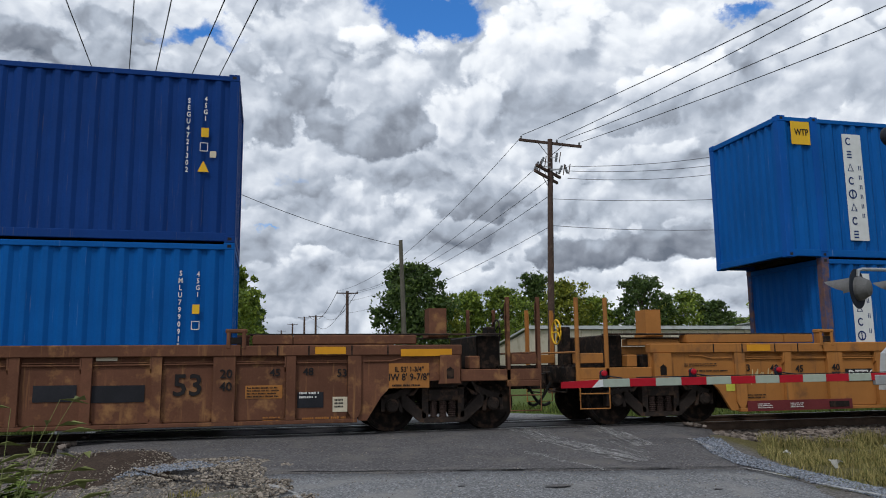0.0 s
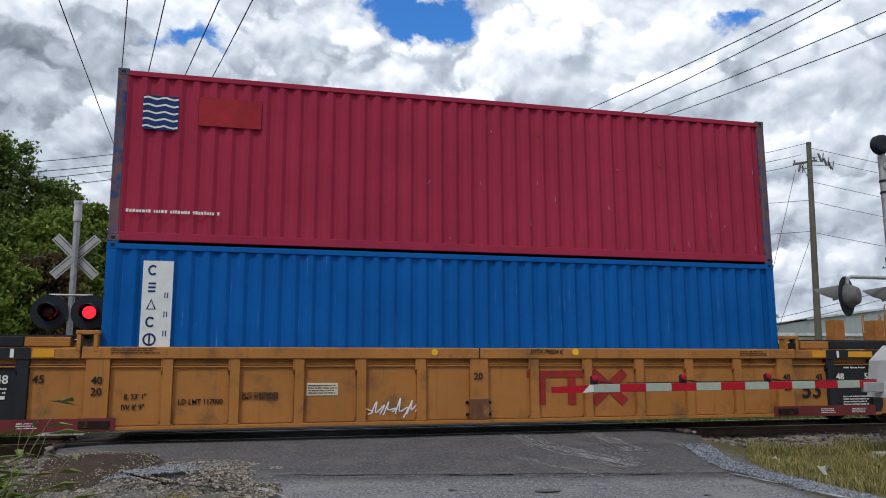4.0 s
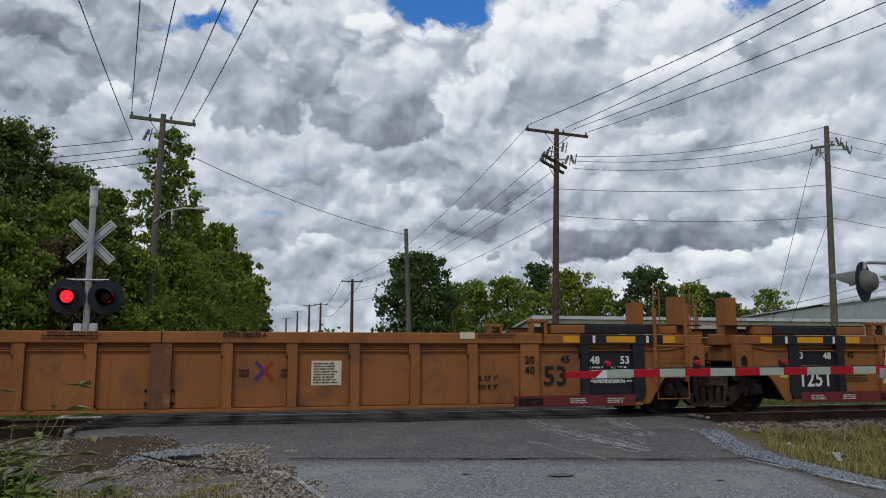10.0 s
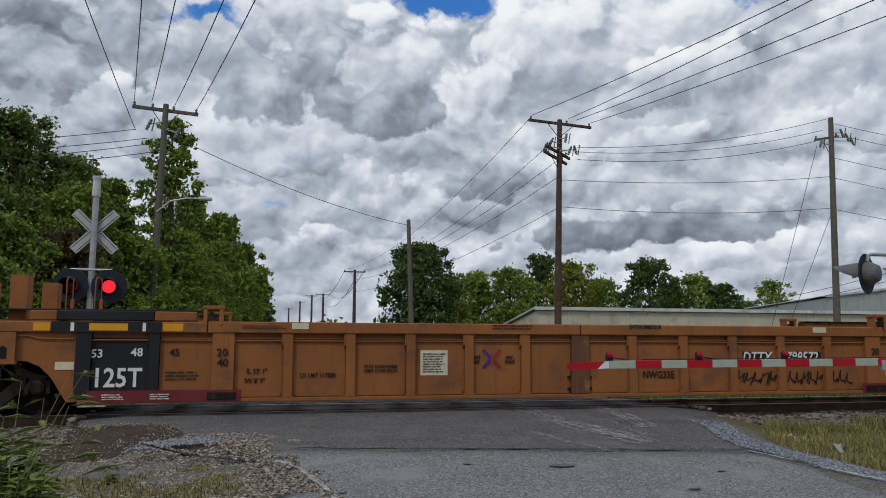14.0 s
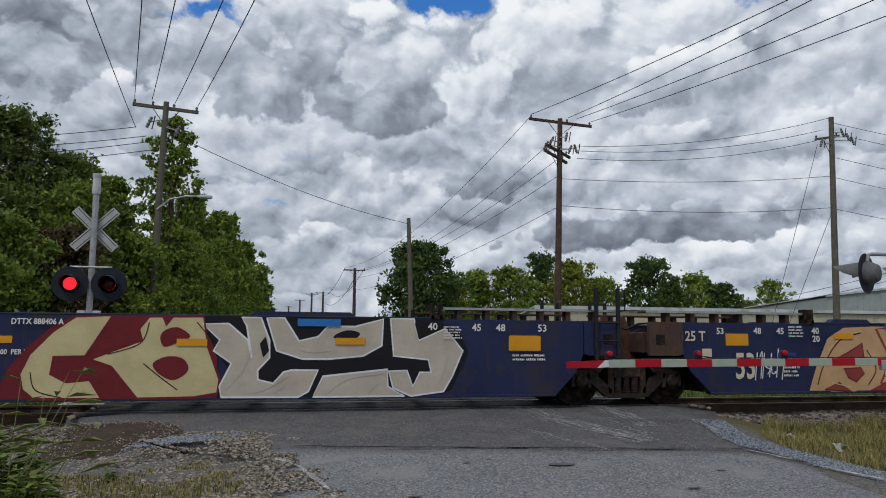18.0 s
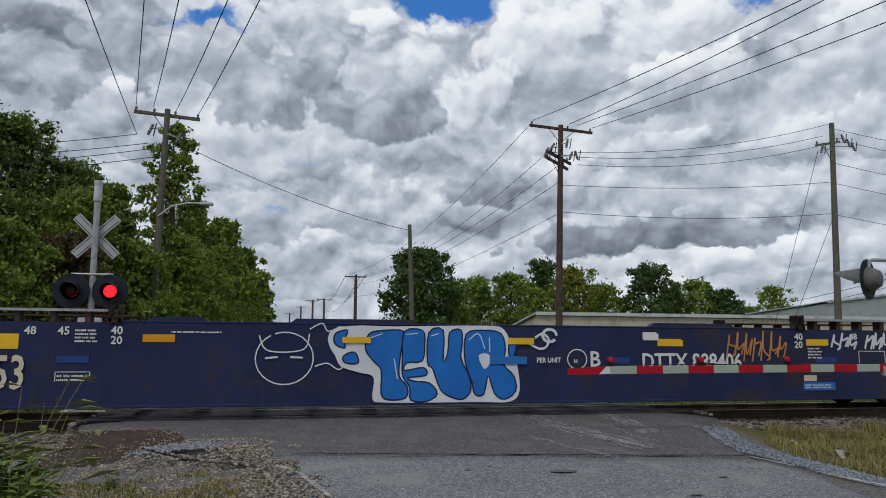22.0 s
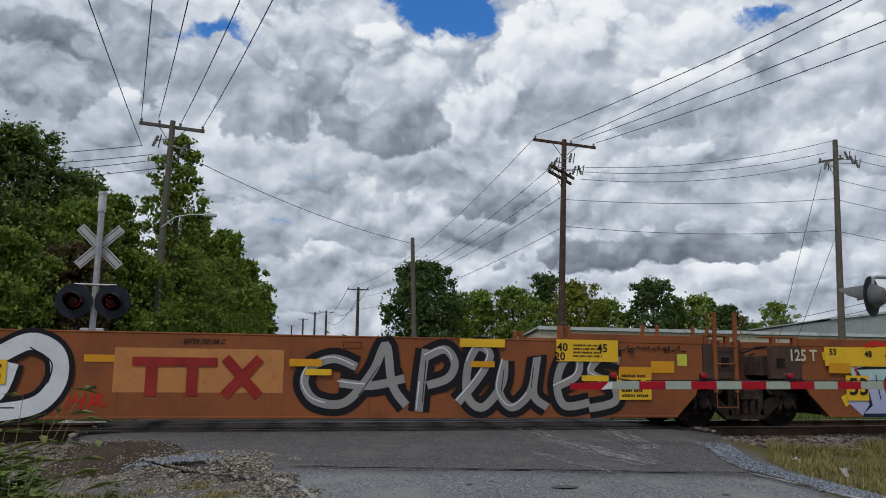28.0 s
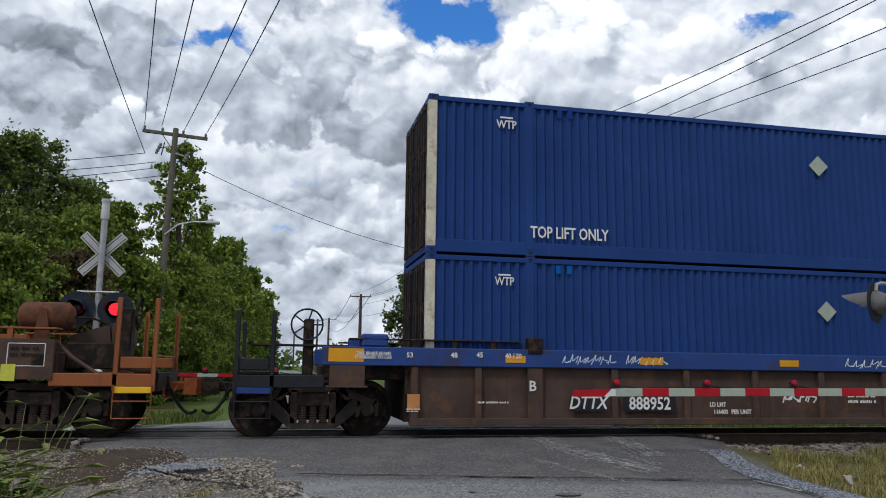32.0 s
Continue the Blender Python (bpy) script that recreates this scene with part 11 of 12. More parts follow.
shape(_u, S_ROSE, 4, [(-2.06, 1.33), (-1.87, 1.31), (-1.96, 0.97)], 0, edge=S_WINE, rim=0.012)
shape(_u, S_ROSE, 4, [(-1.49, 0.95), (-1.22, 1.09), (-1.32, 0.72)], 0, edge=S_WINE, rim=0.012)
shape(_u, S_ROSE, 4, [(-0.95, 1.32), (-0.63, 1.38), (-0.8, 0.97)], 0, edge=S_WINE, rim=0.012)
shape(_u, S_ROSE, 4, [(-1.14, 0.56), (-0.77, 0.65), (-0.43, 0.31), (-0.8, 0.39)], 0, edge=S_WINE, rim=0.012)
shape(_u, S_ROSE, 4, [(-4.81, 0.26), (-4.43, 0.43), (-3.76, 0.25)], 0, edge=S_WINE, rim=0.012)
shape(_u, S_ROSE, 4, [(-3.4, 0.26), (-3.04, 0.4), (-2.67, 0.25)], 0, edge=S_WINE, rim=0.012)
shape(_u, S_ROSE, 4, [(-5.83, 0.29), (-5.5, 0.42), (-5.24, 0.25)], 0, edge=S_WINE, rim=0.012)
shape(_u, M_NAVY, 5, [(-0.96, 0.25), (-0.65, 0.4), (-0.31, 0.25)], 2)
layer(_u, "spray_line", S_WINE, 5, [(curve([(-5.98, 0.38), (-5.81, 0.77), (-5.45, 1.21), (-4.95, 1.37)], 5), 0.022), (curve([(-4.48, 0.59), (-4.13, 0.68), (-3.67, 0.32)], 5), 0.022), (curve([(-3.97, 1.17), (-3.43, 1.32)], 5), 0.022), (curve([(-2.78, 1.32), (-2.82, 0.86), (-2.58, 0.35)], 5), 0.022), (curve([(-1.58, 0.44), (-1.24, 0.58), (-0.85, 0.48)], 5), 0.022), (curve([(-2.22, 1.42), (-2.11, 0.95), (-1.84, 0.39)], 5), 0.022), (curve([(-0.55, 1.25), (-0.65, 0.91)], 5), 0.022), (curve([(-3.6, 1.04), (-3.46, 0.77)], 5), 0.022), (curve([(-3.18, 0.58), (-3.04, 0.33)], 5), 0.022), (curve([(-4.85, 1.04), (-4.66, 0.68), (-4.86, 0.37)], 5), 0.022)], 0.022)
layer(_u, "spray_line", S_CREAMPALE, 6, [(curve([(-5.7, 1.03), (-5.37, 1.3), (-4.95, 1.39)], 5), 0.016), (curve([(-4.15, 1.31), (-3.79, 1.22)], 5), 0.016), (curve([(-2.69, 1.42), (-2.64, 1.04)], 5), 0.016), (curve([(-1.34, 1.39), (-1.44, 1.14)], 5), 0.016), (curve([(-5.67, 0.42), (-5.24, 0.33)], 5), 0.016)], 0.016)
_u = CARS["n2"]
shape(_u, S_DENIM, 2, [(-0.21, 1.46), (1.22, 1.49), (3.2, 1.51), (5.86, 1.51), (6.19, 1.13), (6.05, 0.63), (5.91, 0.26), (3.22, 0.25), (-0.15, 0.26), (-0.01, 0.54), (-0.23, 0.82)], 0)
shape(_u, S_TEAL, 3, [(-0.01, 0.65), (0.79, 0.82), (2.04, 0.73), (3.82, 0.64), (5.72, 0.73), (5.85, 0.26), (3.22, 0.25), (-0.05, 0.27)], 3)
shape(_u, S_CREAM, 3, [(4.76, 1.43), (5.14, 1.51), (5.73, 1.47), (6.06, 1.19), (6.29, 1.07), (6.12, 0.76), (6.31, 0.57), (6.05, 0.26), (5.65, 0.39), (5.86, 0.88), (5.66, 1.25), (5.08, 1.22)], 0)
shape(_u, S_CREAM, 3, [(-0.19, 0.93), (0.02, 1.04), (-0.01, 0.65), (-0.11, 0.43), (0.01, 0.26), (-0.18, 0.25), (-0.25, 0.6)], 0)
shape(_u, S_AQUA, 4, [(2.9, 1.41), (3.33, 1.47), (4.06, 1.36), (4.19, 1.06), (4.32, 0.58), (3.58, 0.27), (2.8, 0.58), (2.91, 1.11)], 0, edge=S_INDIGO, rim=0.03)
shape(_u, S_INDIGO, 5, [(0.88, 1.16), (1.1, 1.1), (0.93, 0.99)], 0, edge=S_MIST, rim=0.012)
shape(_u, S_INDIGO, 5, [(0.74, 0.73), (1.35, 0.86), (1.25, 0.65), (0.64, 0.47)], 0, edge=S_MIST, rim=0.012)
shape(_u, S_INDIGO, 5, [(1.52, 0.66), (1.75, 0.69), (1.99, 0.53), (1.82, 0.46)], 0, edge=S_MIST, rim=0.012)
shape(_u, S_INDIGO, 5, [(2.25, 0.99), (2.55, 1.23), (2.4, 0.76), (2.24, 0.64)], 0, edge=S_MIST, rim=0.012)
shape(_u, S_INDIGO, 5, [(1.46, 0.33), (1.69, 0.82), (1.59, 1.28), (1.51, 0.93)], 0, edge=S_MIST, rim=0.012)
shape(_u, S_INDIGO, 5, [(2.78, 0.58), (2.86, 1.41), (2.77, 1.32), (2.67, 0.59)], 0, edge=S_MIST, rim=0.012)
shape(_u, S_INDIGO, 5, [(4.69, 0.91), (5.59, 0.77), (5.13, 0.51)], 0, edge=S_MIST, rim=0.012)
shape(_u, S_INDIGO, 5, [(4.76, 1.24), (5.27, 1.17), (5.68, 1.37), (5.66, 1.06), (4.95, 1.05)], 0, edge=S_MIST, rim=0.012)
shape(_u, S_INDIGO, 5, [(-0.03, 1.02), (0.51, 1.33), (0.49, 0.82), (0.15, 0.7)], 0, edge=S_MIST, rim=0.012)
shape(_u, S_INDIGO, 5, [(4.39, 1.39), (4.13, 1.12), (4.32, 0.69), (4.58, 1.12)], 0, edge=S_MIST, rim=0.012)
shape(_u, S_INDIGO, 5, [(0.21, 0.51), (0.53, 0.57), (0.43, 0.37)], 0, edge=S_MIST, rim=0.012)
shape(_u, S_INDIGO, 5, [(2.03, 0.88), (2.17, 1.05), (2.23, 1.34), (2.1, 1.11)], 0, edge=S_MIST, rim=0.012)
shape(_u, S_INDIGO, 5, [(5.53, 0.94), (5.79, 1.13), (5.92, 0.63), (5.66, 0.51)], 0, edge=S_MIST, rim=0.012)
layer(_u, "spray_stroke", S_BRONZE, 6, [(curve([(3.09, 0.98), (3.51, 1.31), (3.95, 1.18), (3.61, 0.94), (3.24, 0.95)], 5), 0.085), (curve([(2.92, 0.75), (3.1, 0.55), (3.37, 0.46)], 5), 0.085), (curve([(3.35, 0.69), (3.73, 0.82), (3.85, 0.65), (3.61, 0.27)], 5), 0.085), (curve([(4.35, 0.88), (4.21, 0.52), (4.52, 0.31)], 5), 0.085), (curve([(3.17, 1.42), (3.33, 1.37)], 5), 0.085)], 0.085)
layer(_u, "spray_line", S_MIST, 7, [(curve([(0.44, 1.33), (0.62, 0.99), (1.23, 1.11)], 5), 0.024), (curve([(1.03, 0.54), (1.41, 0.65), (1.46, 1.28)], 5), 0.024), (curve([(1.68, 1.22), (2.04, 0.82), (2.15, 1.34)], 5), 0.024), (curve([(2.45, 0.59), (2.75, 0.94), (2.68, 1.47)], 5), 0.024), (curve([(3.83, 0.52), (4.26, 0.4), (4.95, 1.31)], 5), 0.024), (curve([(5.2, 0.39), (5.59, 0.82), (5.87, 1)], 5), 0.024), (curve([(0.11, 0.35), (0.49, 0.32), (0.76, 0.43)], 5), 0.024), (curve([(4, 1.24), (4.1, 1.03)], 5), 0.024)], 0.024)
layer(_u, "spray_line", S_INDIGO, 6, [(curve([(0.55, 1.44), (1.44, 1.45), (1.58, 1.11), (1.24, 0.88)], 5), 0.04), (curve([(1.62, 1.34), (2.16, 0.93), (2.49, 1.35)], 5), 0.04), (curve([(2.17, 0.3), (2.4, 0.82), (2.74, 1.41)], 5), 0.04), (curve([(4.51, 0.4), (4.71, 1.3), (4.95, 1.49)], 5), 0.04), (curve([(5.08, 0.27), (5.67, 1)], 5), 0.04), (curve([(0.11, 0.26), (0.81, 0.42), (1.48, 0.31)], 5), 0.04), (curve([(1.82, 0.3), (2.05, 0.42), (2.21, 0.82)], 5), 0.04)], 0.04)
spots_of_paint(_u, -0.4, 6.6, 0.32, 1.46, S_MIST, 70, 8, 5)
# blue bubble figures in a pale halo
_u = CARS["n3"]
shape(_u, S_MIST, 1, [(-2.8, 1.32), (-2.69, 1.46), (-2.3, 1.52), (-1.7, 1.51), (-0.16, 1.54), (0.21, 1.48), (0.37, 1.14), (0.45, 0.88), (0.49, 0.43), (0.31, 0.25), (-0.21, 0.25), (-1.19, 0.25), (-1.88, 0.26), (-2.05, 0.32), (-2.04, 0.67), (-2.28, 0.75), (-2.58, 0.85), (-2.68, 1.03), (-2.75, 1.13)], 4)
shape(_u, S_ROYAL, 3, [(-2.64, 1.41), (-2.48, 1.44), (-2.53, 1.28), (-2.52, 1.15), (-2.68, 1.21), (-2.7, 1.34)], 3, edge=S_INDIGO, rim=0.012)
shape(_u, S_ROYAL, 3, [(-2.53, 1.03), (-2.36, 1.08), (-2.29, 0.92), (-2.42, 0.89), (-2.54, 0.93)], 3, edge=S_INDIGO, rim=0.012)
shape(_u, S_ROYAL, 3, [(-2.14, 1.36), (-2, 1.43), (-1.6, 1.45), (-1.55, 1.35), (-1.6, 0.98), (-1.61, 0.69), (-1.47, 0.51), (-1.5, 0.33), (-1.78, 0.3), (-1.91, 0.4), (-1.91, 0.78), (-2.04, 0.93), (-2.18, 1.13)], 3, edge=S_INDIGO, rim=0.012)
shape(_u, S_ROYAL, 3, [(-1.53, 1.43), (-1.22, 1.45), (-1.18, 1.23), (-1.22, 0.94), (-1.48, 0.91), (-1.52, 0.78), (-1.2, 0.83), (-1.15, 0.7), (-1.47, 0.66), (-1.34, 0.6), (-1.09, 0.57), (-0.96, 0.39), (-1.14, 0.27), (-1.41, 0.29), (-1.43, 0.5), (-1.55, 0.69), (-1.56, 1.03)], 3, edge=S_INDIGO, rim=0.012)
shape(_u, S_ROYAL, 3, [(-1.11, 1.42), (-0.86, 1.45), (-0.86, 0.94), (-0.78, 1.08), (-0.75, 1.42), (-0.55, 1.46), (-0.53, 1.23), (-0.55, 0.98), (-0.41, 0.69), (-0.38, 0.44), (-0.52, 0.3), (-0.73, 0.34), (-0.91, 0.47), (-1.04, 0.81), (-1.13, 0.91)], 3, edge=S_INDIGO, rim=0.012)
shape(_u, S_ROYAL, 3, [(-0.46, 1.39), (-0.16, 1.46), (0.16, 1.41), (0.24, 1.14), (0.2, 0.89), (0.39, 0.68), (0.42, 0.43), (0.22, 0.29), (0.04, 0.39), (-0.07, 0.69), (-0.15, 0.38), (-0.31, 0.38), (-0.36, 0.59), (-0.48, 0.94)], 3, edge=S_INDIGO, rim=0.012)
shape(_u, S_ROYAL, 3, [(0.31, 1.25), (0.44, 1.28), (0.4, 1.04), (0.31, 1)], 3, edge=S_INDIGO, rim=0.012)
shape(_u, S_MIST, 5, [(-0.24, 1.03), (-0.08, 1.06), (-0.02, 0.94), (-0.14, 0.8)], 3)
layer(_u, "spray_line", S_PALEBLUE, 5, [(curve([(-2.1, 1.32), (-1.9, 1.39)], 5), 0.018), (curve([(-1.5, 1.38), (-1.3, 1.4)], 5), 0.018), (curve([(-1.07, 1.36), (-0.94, 1.4)], 5), 0.018), (curve([(-0.42, 1.29), (-0.24, 1.4), (-0.13, 1.14)], 5), 0.018), (curve([(-0.05, 1.34), (-0.04, 1.09)], 5), 0.018), (curve([(-1.7, 0.98), (-1.64, 0.64)], 5), 0.018)], 0.018)
layer(_u, "spray_line", S_MIST, 3, [(curve([(0.78, 1.34), (0.92, 1.41), (1.03, 1.32), (0.99, 1.19), (0.86, 1.15), (0.67, 1.24)], 5), 0.04)], 0.04)
layer(CARS["n3"], "spray_outline", S_MIST, 1, [(arc(-3.49, 0.98, 0.46, 0.42, 120, 470, 24), 0.02), (curve([(-3.9, 1.35), (-3.75, 1.1), (-3.2, 1.12), (-3.1, 1.38)], 6), 0.02), (curve([(-3.8, 0.98), (-3.6, 1.0)], 3), 0.03), (curve([(-3.4, 1.0), (-3.2, 0.99)], 3), 0.03), (curve([(-3.0, 0.85), (-2.8, 0.9), (-2.6, 0.8), (-2.45, 1.0)], 5), 0.02), (arc(-2.55, 1.36, 0.16, 0.12, 0, 320, 12), 0.05), (arc(1.05, 1.38, 0.13, 0.11, 0, 320, 12), 0.05), (curve([(-3.1, 1.45), (-2.9, 1.55), (-2.8, 1.42), (-2.6, 1.5)], 5), 0.02)], 0.02)
scrawl(CARS["n3"], 4.5, 5.75, 0.92, 1.5, S_BRONZE, 11, -1.381, 0.03, 7)
scrawl(CARS["n3"], 6.75, 7.3, 1.15, 1.5, S_MIST, 12, -1.381, 0.04, 3)
scrawl(CARS["n3"], 7.5, 8.25, 1.15, 1.5, S_MIST, 13, -1.381, 0.04, 4)
scrawl(CARS["n2"], -7.3, -6.7, 0.45, 1.1, S_MIST, 14, -1.381, 0.02, 4)
scrawl(CARS["n1"], -2.1, -1.2, 0.95, 1.35, S_PALEBLUE, 15, -1.381, 0.012, 7)


# white and black figures, then silver loops on black
_u = CARS["o2"]
layer(_u, "spray_edge", S_COAL, 1, [(curve([(-6.91, 1.1), (-6.67, 0.81), (-6.42, 0.56), (-6.15, 0.33)], 7), 0.42), (curve([(-6.15, 0.33), (-5.87, 0.61), (-5.67, 0.91), (-5.71, 1.16), (-5.86, 1.33)], 7), 0.42)], 0.42)
layer(_u, "spray_edge", S_COAL, 1, [(curve([(-5.83, 1.12), (-5.77, 1.38), (-5.45, 1.44)], 7), 0.25)], 0.25)
layer(_u, "spray_edge", S_COAL, 1, [(curve([(-4.91, 1.36), (-5.22, 1.15), (-5.35, 0.86), (-5.22, 0.5), (-4.93, 0.35), (-4.66, 0.48), (-4.54, 0.83), (-4.65, 1.17), (-4.91, 1.36)], 7), 0.4), (curve([(-5, 0.91), (-4.82, 0.87), (-4.89, 1.13)], 7), 0.4)], 0.4)
layer(_u, "spray_edge", S_COAL, 1, [(curve([(-3.41, 1.28), (-3.68, 1.38), (-4.01, 1.14), (-4.19, 0.79), (-4.1, 0.44), (-3.76, 0.44), (-3.51, 0.74), (-3.34, 1.19), (-3.29, 0.66), (-3.18, 0.48)], 7), 0.39), (curve([(-3.71, 1.14), (-3.83, 0.96), (-3.65, 0.92)], 7), 0.39)], 0.39)
layer(_u, "spray_edge", S_COAL, 1, [(curve([(-2.96, 1.15), (-2.52, 1.38), (-2.15, 1.21), (-2.09, 0.8), (-2.35, 0.44), (-2.93, 0.32), (-3.19, 0.35), (-2.9, 0.66), (-2.78, 1.06)], 7), 0.41)], 0.41)
layer(_u, "spray_fill", S_MIST, 2, [(curve([(-6.91, 1.1), (-6.67, 0.81), (-6.42, 0.56), (-6.15, 0.33)], 7), 0.27), (curve([(-6.15, 0.33), (-5.87, 0.61), (-5.67, 0.91), (-5.71, 1.16), (-5.86, 1.33)], 7), 0.27)], 0.27)
layer(_u, "spray_fill", S_MIST, 2, [(curve([(-5.83, 1.12), (-5.77, 1.38), (-5.45, 1.44)], 7), 0.1)], 0.1)
layer(_u, "spray_fill", S_MIST, 2, [(curve([(-4.91, 1.36), (-5.22, 1.15), (-5.35, 0.86), (-5.22, 0.5), (-4.93, 0.35), (-4.66, 0.48), (-4.54, 0.83), (-4.65, 1.17), (-4.91, 1.36)], 7), 0.25), (curve([(-5, 0.91), (-4.82, 0.87), (-4.89, 1.13)], 7), 0.25)], 0.25)
layer(_u, "spray_fill", S_MIST, 2, [(curve([(-3.41, 1.28), (-3.68, 1.38), (-4.01, 1.14), (-4.19, 0.79), (-4.1, 0.44), (-3.76, 0.44), (-3.51, 0.74), (-3.34, 1.19), (-3.29, 0.66), (-3.18, 0.48)], 7), 0.24), (curve([(-3.71, 1.14), (-3.83, 0.96), (-3.65, 0.92)], 7), 0.24)], 0.24)
layer(_u, "spray_fill", S_MIST, 2, [(curve([(-2.96, 1.15), (-2.52, 1.38), (-2.15, 1.21), (-2.09, 0.8), (-2.35, 0.44), (-2.93, 0.32), (-3.19, 0.35), (-2.9, 0.66), (-2.78, 1.06)], 7), 0.26)], 0.26)
layer(_u, "spray_line", S_COAL, 3, [(curve([(-6.8, 0.94), (-6.42, 0.56), (-6.17, 0.4)], 5), 0.02), (curve([(-5.21, 0.99), (-5.25, 0.65), (-5.01, 0.44)], 5), 0.02), (curve([(-4.08, 0.83), (-4.04, 0.52), (-3.85, 0.48)], 5), 0.02), (curve([(-2.52, 1.29), (-2.2, 1.07), (-2.23, 0.75)], 5), 0.02), (curve([(-3.02, 0.39), (-2.66, 0.39)], 5), 0.02)], 0.02)
LOOPS = [curve(q, 7) for q in (
    [(2.43, 1.05), (2.06, 1.18), (1.69, 1.04), (1.59, 0.77), (1.79, 0.5), (2.26, 0.48), (2.69, 0.97), (2.91, 1.42), (3.03, 0.77), (3.27, 0.43)],
    [(2.16, 0.79), (2.69, 0.75), (3.23, 0.87)],
    [(3.48, 0.33), (3.53, 0.88), (3.59, 1.36)],
    [(3.59, 1.23), (3.92, 1.36), (4.09, 1.13), (3.97, 0.88), (3.62, 0.76)],
    [(4.15, 0.48), (4.5, 0.88), (4.71, 1.27), (4.49, 1.41), (4.32, 1.08), (4.32, 0.58), (4.59, 0.4), (4.92, 0.78), (4.97, 1.19)],
    [(4.97, 1.19), (4.87, 0.68), (5.11, 0.4), (5.44, 0.68), (5.56, 1.25), (5.49, 0.63), (5.74, 0.4)],
    [(5.88, 0.74), (6.28, 0.94), (6.32, 1.23), (6.06, 1.2), (5.92, 0.79), (6.06, 0.43), (6.52, 0.48)],
    [(7.11, 1.21), (6.75, 1.26), (6.55, 1), (6.96, 0.79), (7, 0.5), (6.51, 0.38)])]
layer(_u, "spray_edge", S_COAL, 1, [(q, 0.36) for q in LOOPS], 0.36)
layer(_u, "spray_fill", S_PEWTER, 3, [(q, 0.14) for q in LOOPS], 0.14)
layer(_u, "spray_highlight", S_MIST, 5, [([(a - 0.04, b + 0.03) for a, b in q[: len(q) // 2]], 0.02) for q in LOOPS], 0.02)
layer(_u, "spray_line", S_COAL, 5, [(curve([(2.47, 0.58), (2.8, 1.07)], 5), 0.015), (curve([(3.54, 0.48), (3.59, 1.18)], 5), 0.015), (curve([(4.96, 1.04), (4.91, 0.68)], 5), 0.015), (curve([(5.49, 1.09), (5.45, 0.73)], 5), 0.015)], 0.015)
layer(CARS["o2"], "dull_red_block_shape", M_LOGO_PAINT, 2, [([(-1.05, 1.10), (0.22, 1.10)], 0.14), ([(-0.76, 1.04), (-0.76, 0.57)], 0.17), ([(-0.15, 1.04), (-0.15, 0.57)], 0.17), ([(0.34, 0.57), (0.88, 1.17)], 0.16), ([(0.34, 1.17), (0.88, 0.57)], 0.16)], 0.1)
scrawl(CARS["o2"], -1.95, -1.4, 0.36, 0.66, S_SCARLET, 21, -1.381, 0.02, 5)
scrawl(CARS["o2"], -7.05, -6.6, 0.34, 0.6, S_SCARLET, 22, -1.381, 0.02, 3)
scrawl(CARS["o2"], 6.6, 8.4, 1.38, 1.5, M_INK, 23, -1.381, 0.015, 9)
scrawl(CARS["o1"], 6.7, 7.3, 1.05, 1.2, S_MIST, 24, -1.381, 0.012, 5)
scrawl(CARS["o3"], 6.1, 6.7, 0.72, 0.95, S_MIST, 25, -1.381, 0.014, 5)

# the many-coloured piece
_o = CARS["o3"]
layer(_o, "spray_green", S_LEAF, 0, [(curve([(-5.4, 1.5), (-4.4, 1.46), (-3.4, 1.5), (-2.4, 1.4), (-1.95, 1.2)], 5), 0.22), (curve([(-2.3, 0.32), (-1.9, 0.5), (-1.6, 0.35)], 5), 0.34), (curve([(-2.0, 0.7), (-1.4, 0.85), (-0.7, 1.0)], 4), 0.03)], 0.2)
layer(_o, "spray_yellow", S_SUN, 0, [(curve([(-8.3, 1.35), (-7.6, 1.4), (-6.9, 1.1), (-6.5, 0.7)], 5), 0.16), (curve([(-7.9, 0.5), (-7.3, 0.75), (-6.9, 0.45)], 5), 0.2), (arc(-2.5, 0.82, 0.12, 0.12, 0, 345, 14), 0.26), ([(-2.35, 1.0), (-2.15, 1.25)], 0.05), ([(-2.22, 0.95), (-1.85, 1.15)], 0.05), ([(-2.2, 0.83), (-1.6, 0.8)], 0.05), ([(-1.95, 1.26), (-1.75, 1.36)], 0.05), (curve([(-5.9, 0.9), (-5.2, 1.1), (-4.6, 0.8)], 5), 0.25)], 0.2)
layer(_o, "spray_red", S_SCARLET, 0, [(curve([(-7.5, 1.45), (-7.1, 1.62), (-6.7, 1.45)], 5), 0.10), (curve([(-3.3, 1.45), (-2.95, 1.3), (-3.0, 0.9)], 5), 0.12)], 0.1)
# faded lilac, mint and salmon figures
_u = CARS["o3"]
shape(_u, S_FADE, 3, [(-7.72, 1.11), (-7.57, 1.4), (-7.35, 1.53), (-5.84, 1.55), (-5.23, 1.55), (-3.73, 1.55), (-2.82, 1.55), (-2.66, 1.31), (-2.79, 0.81), (-2.63, 0.6), (-2.03, 0.51), (-2.1, 0.25), (-7.51, 0.25), (-7.8, 0.49), (-7.63, 0.83)], 0)
shape(_u, S_FADE, 5, [(-7.33, 1.15), (-6.82, 1.15), (-6.98, 0.84), (-6.82, 0.49), (-6.85, 0.25), (-7.49, 0.25), (-7.3, 0.44), (-7.38, 0.78), (-7.6, 1.11)], 0, edge=S_INDIGO, rim=0.036)
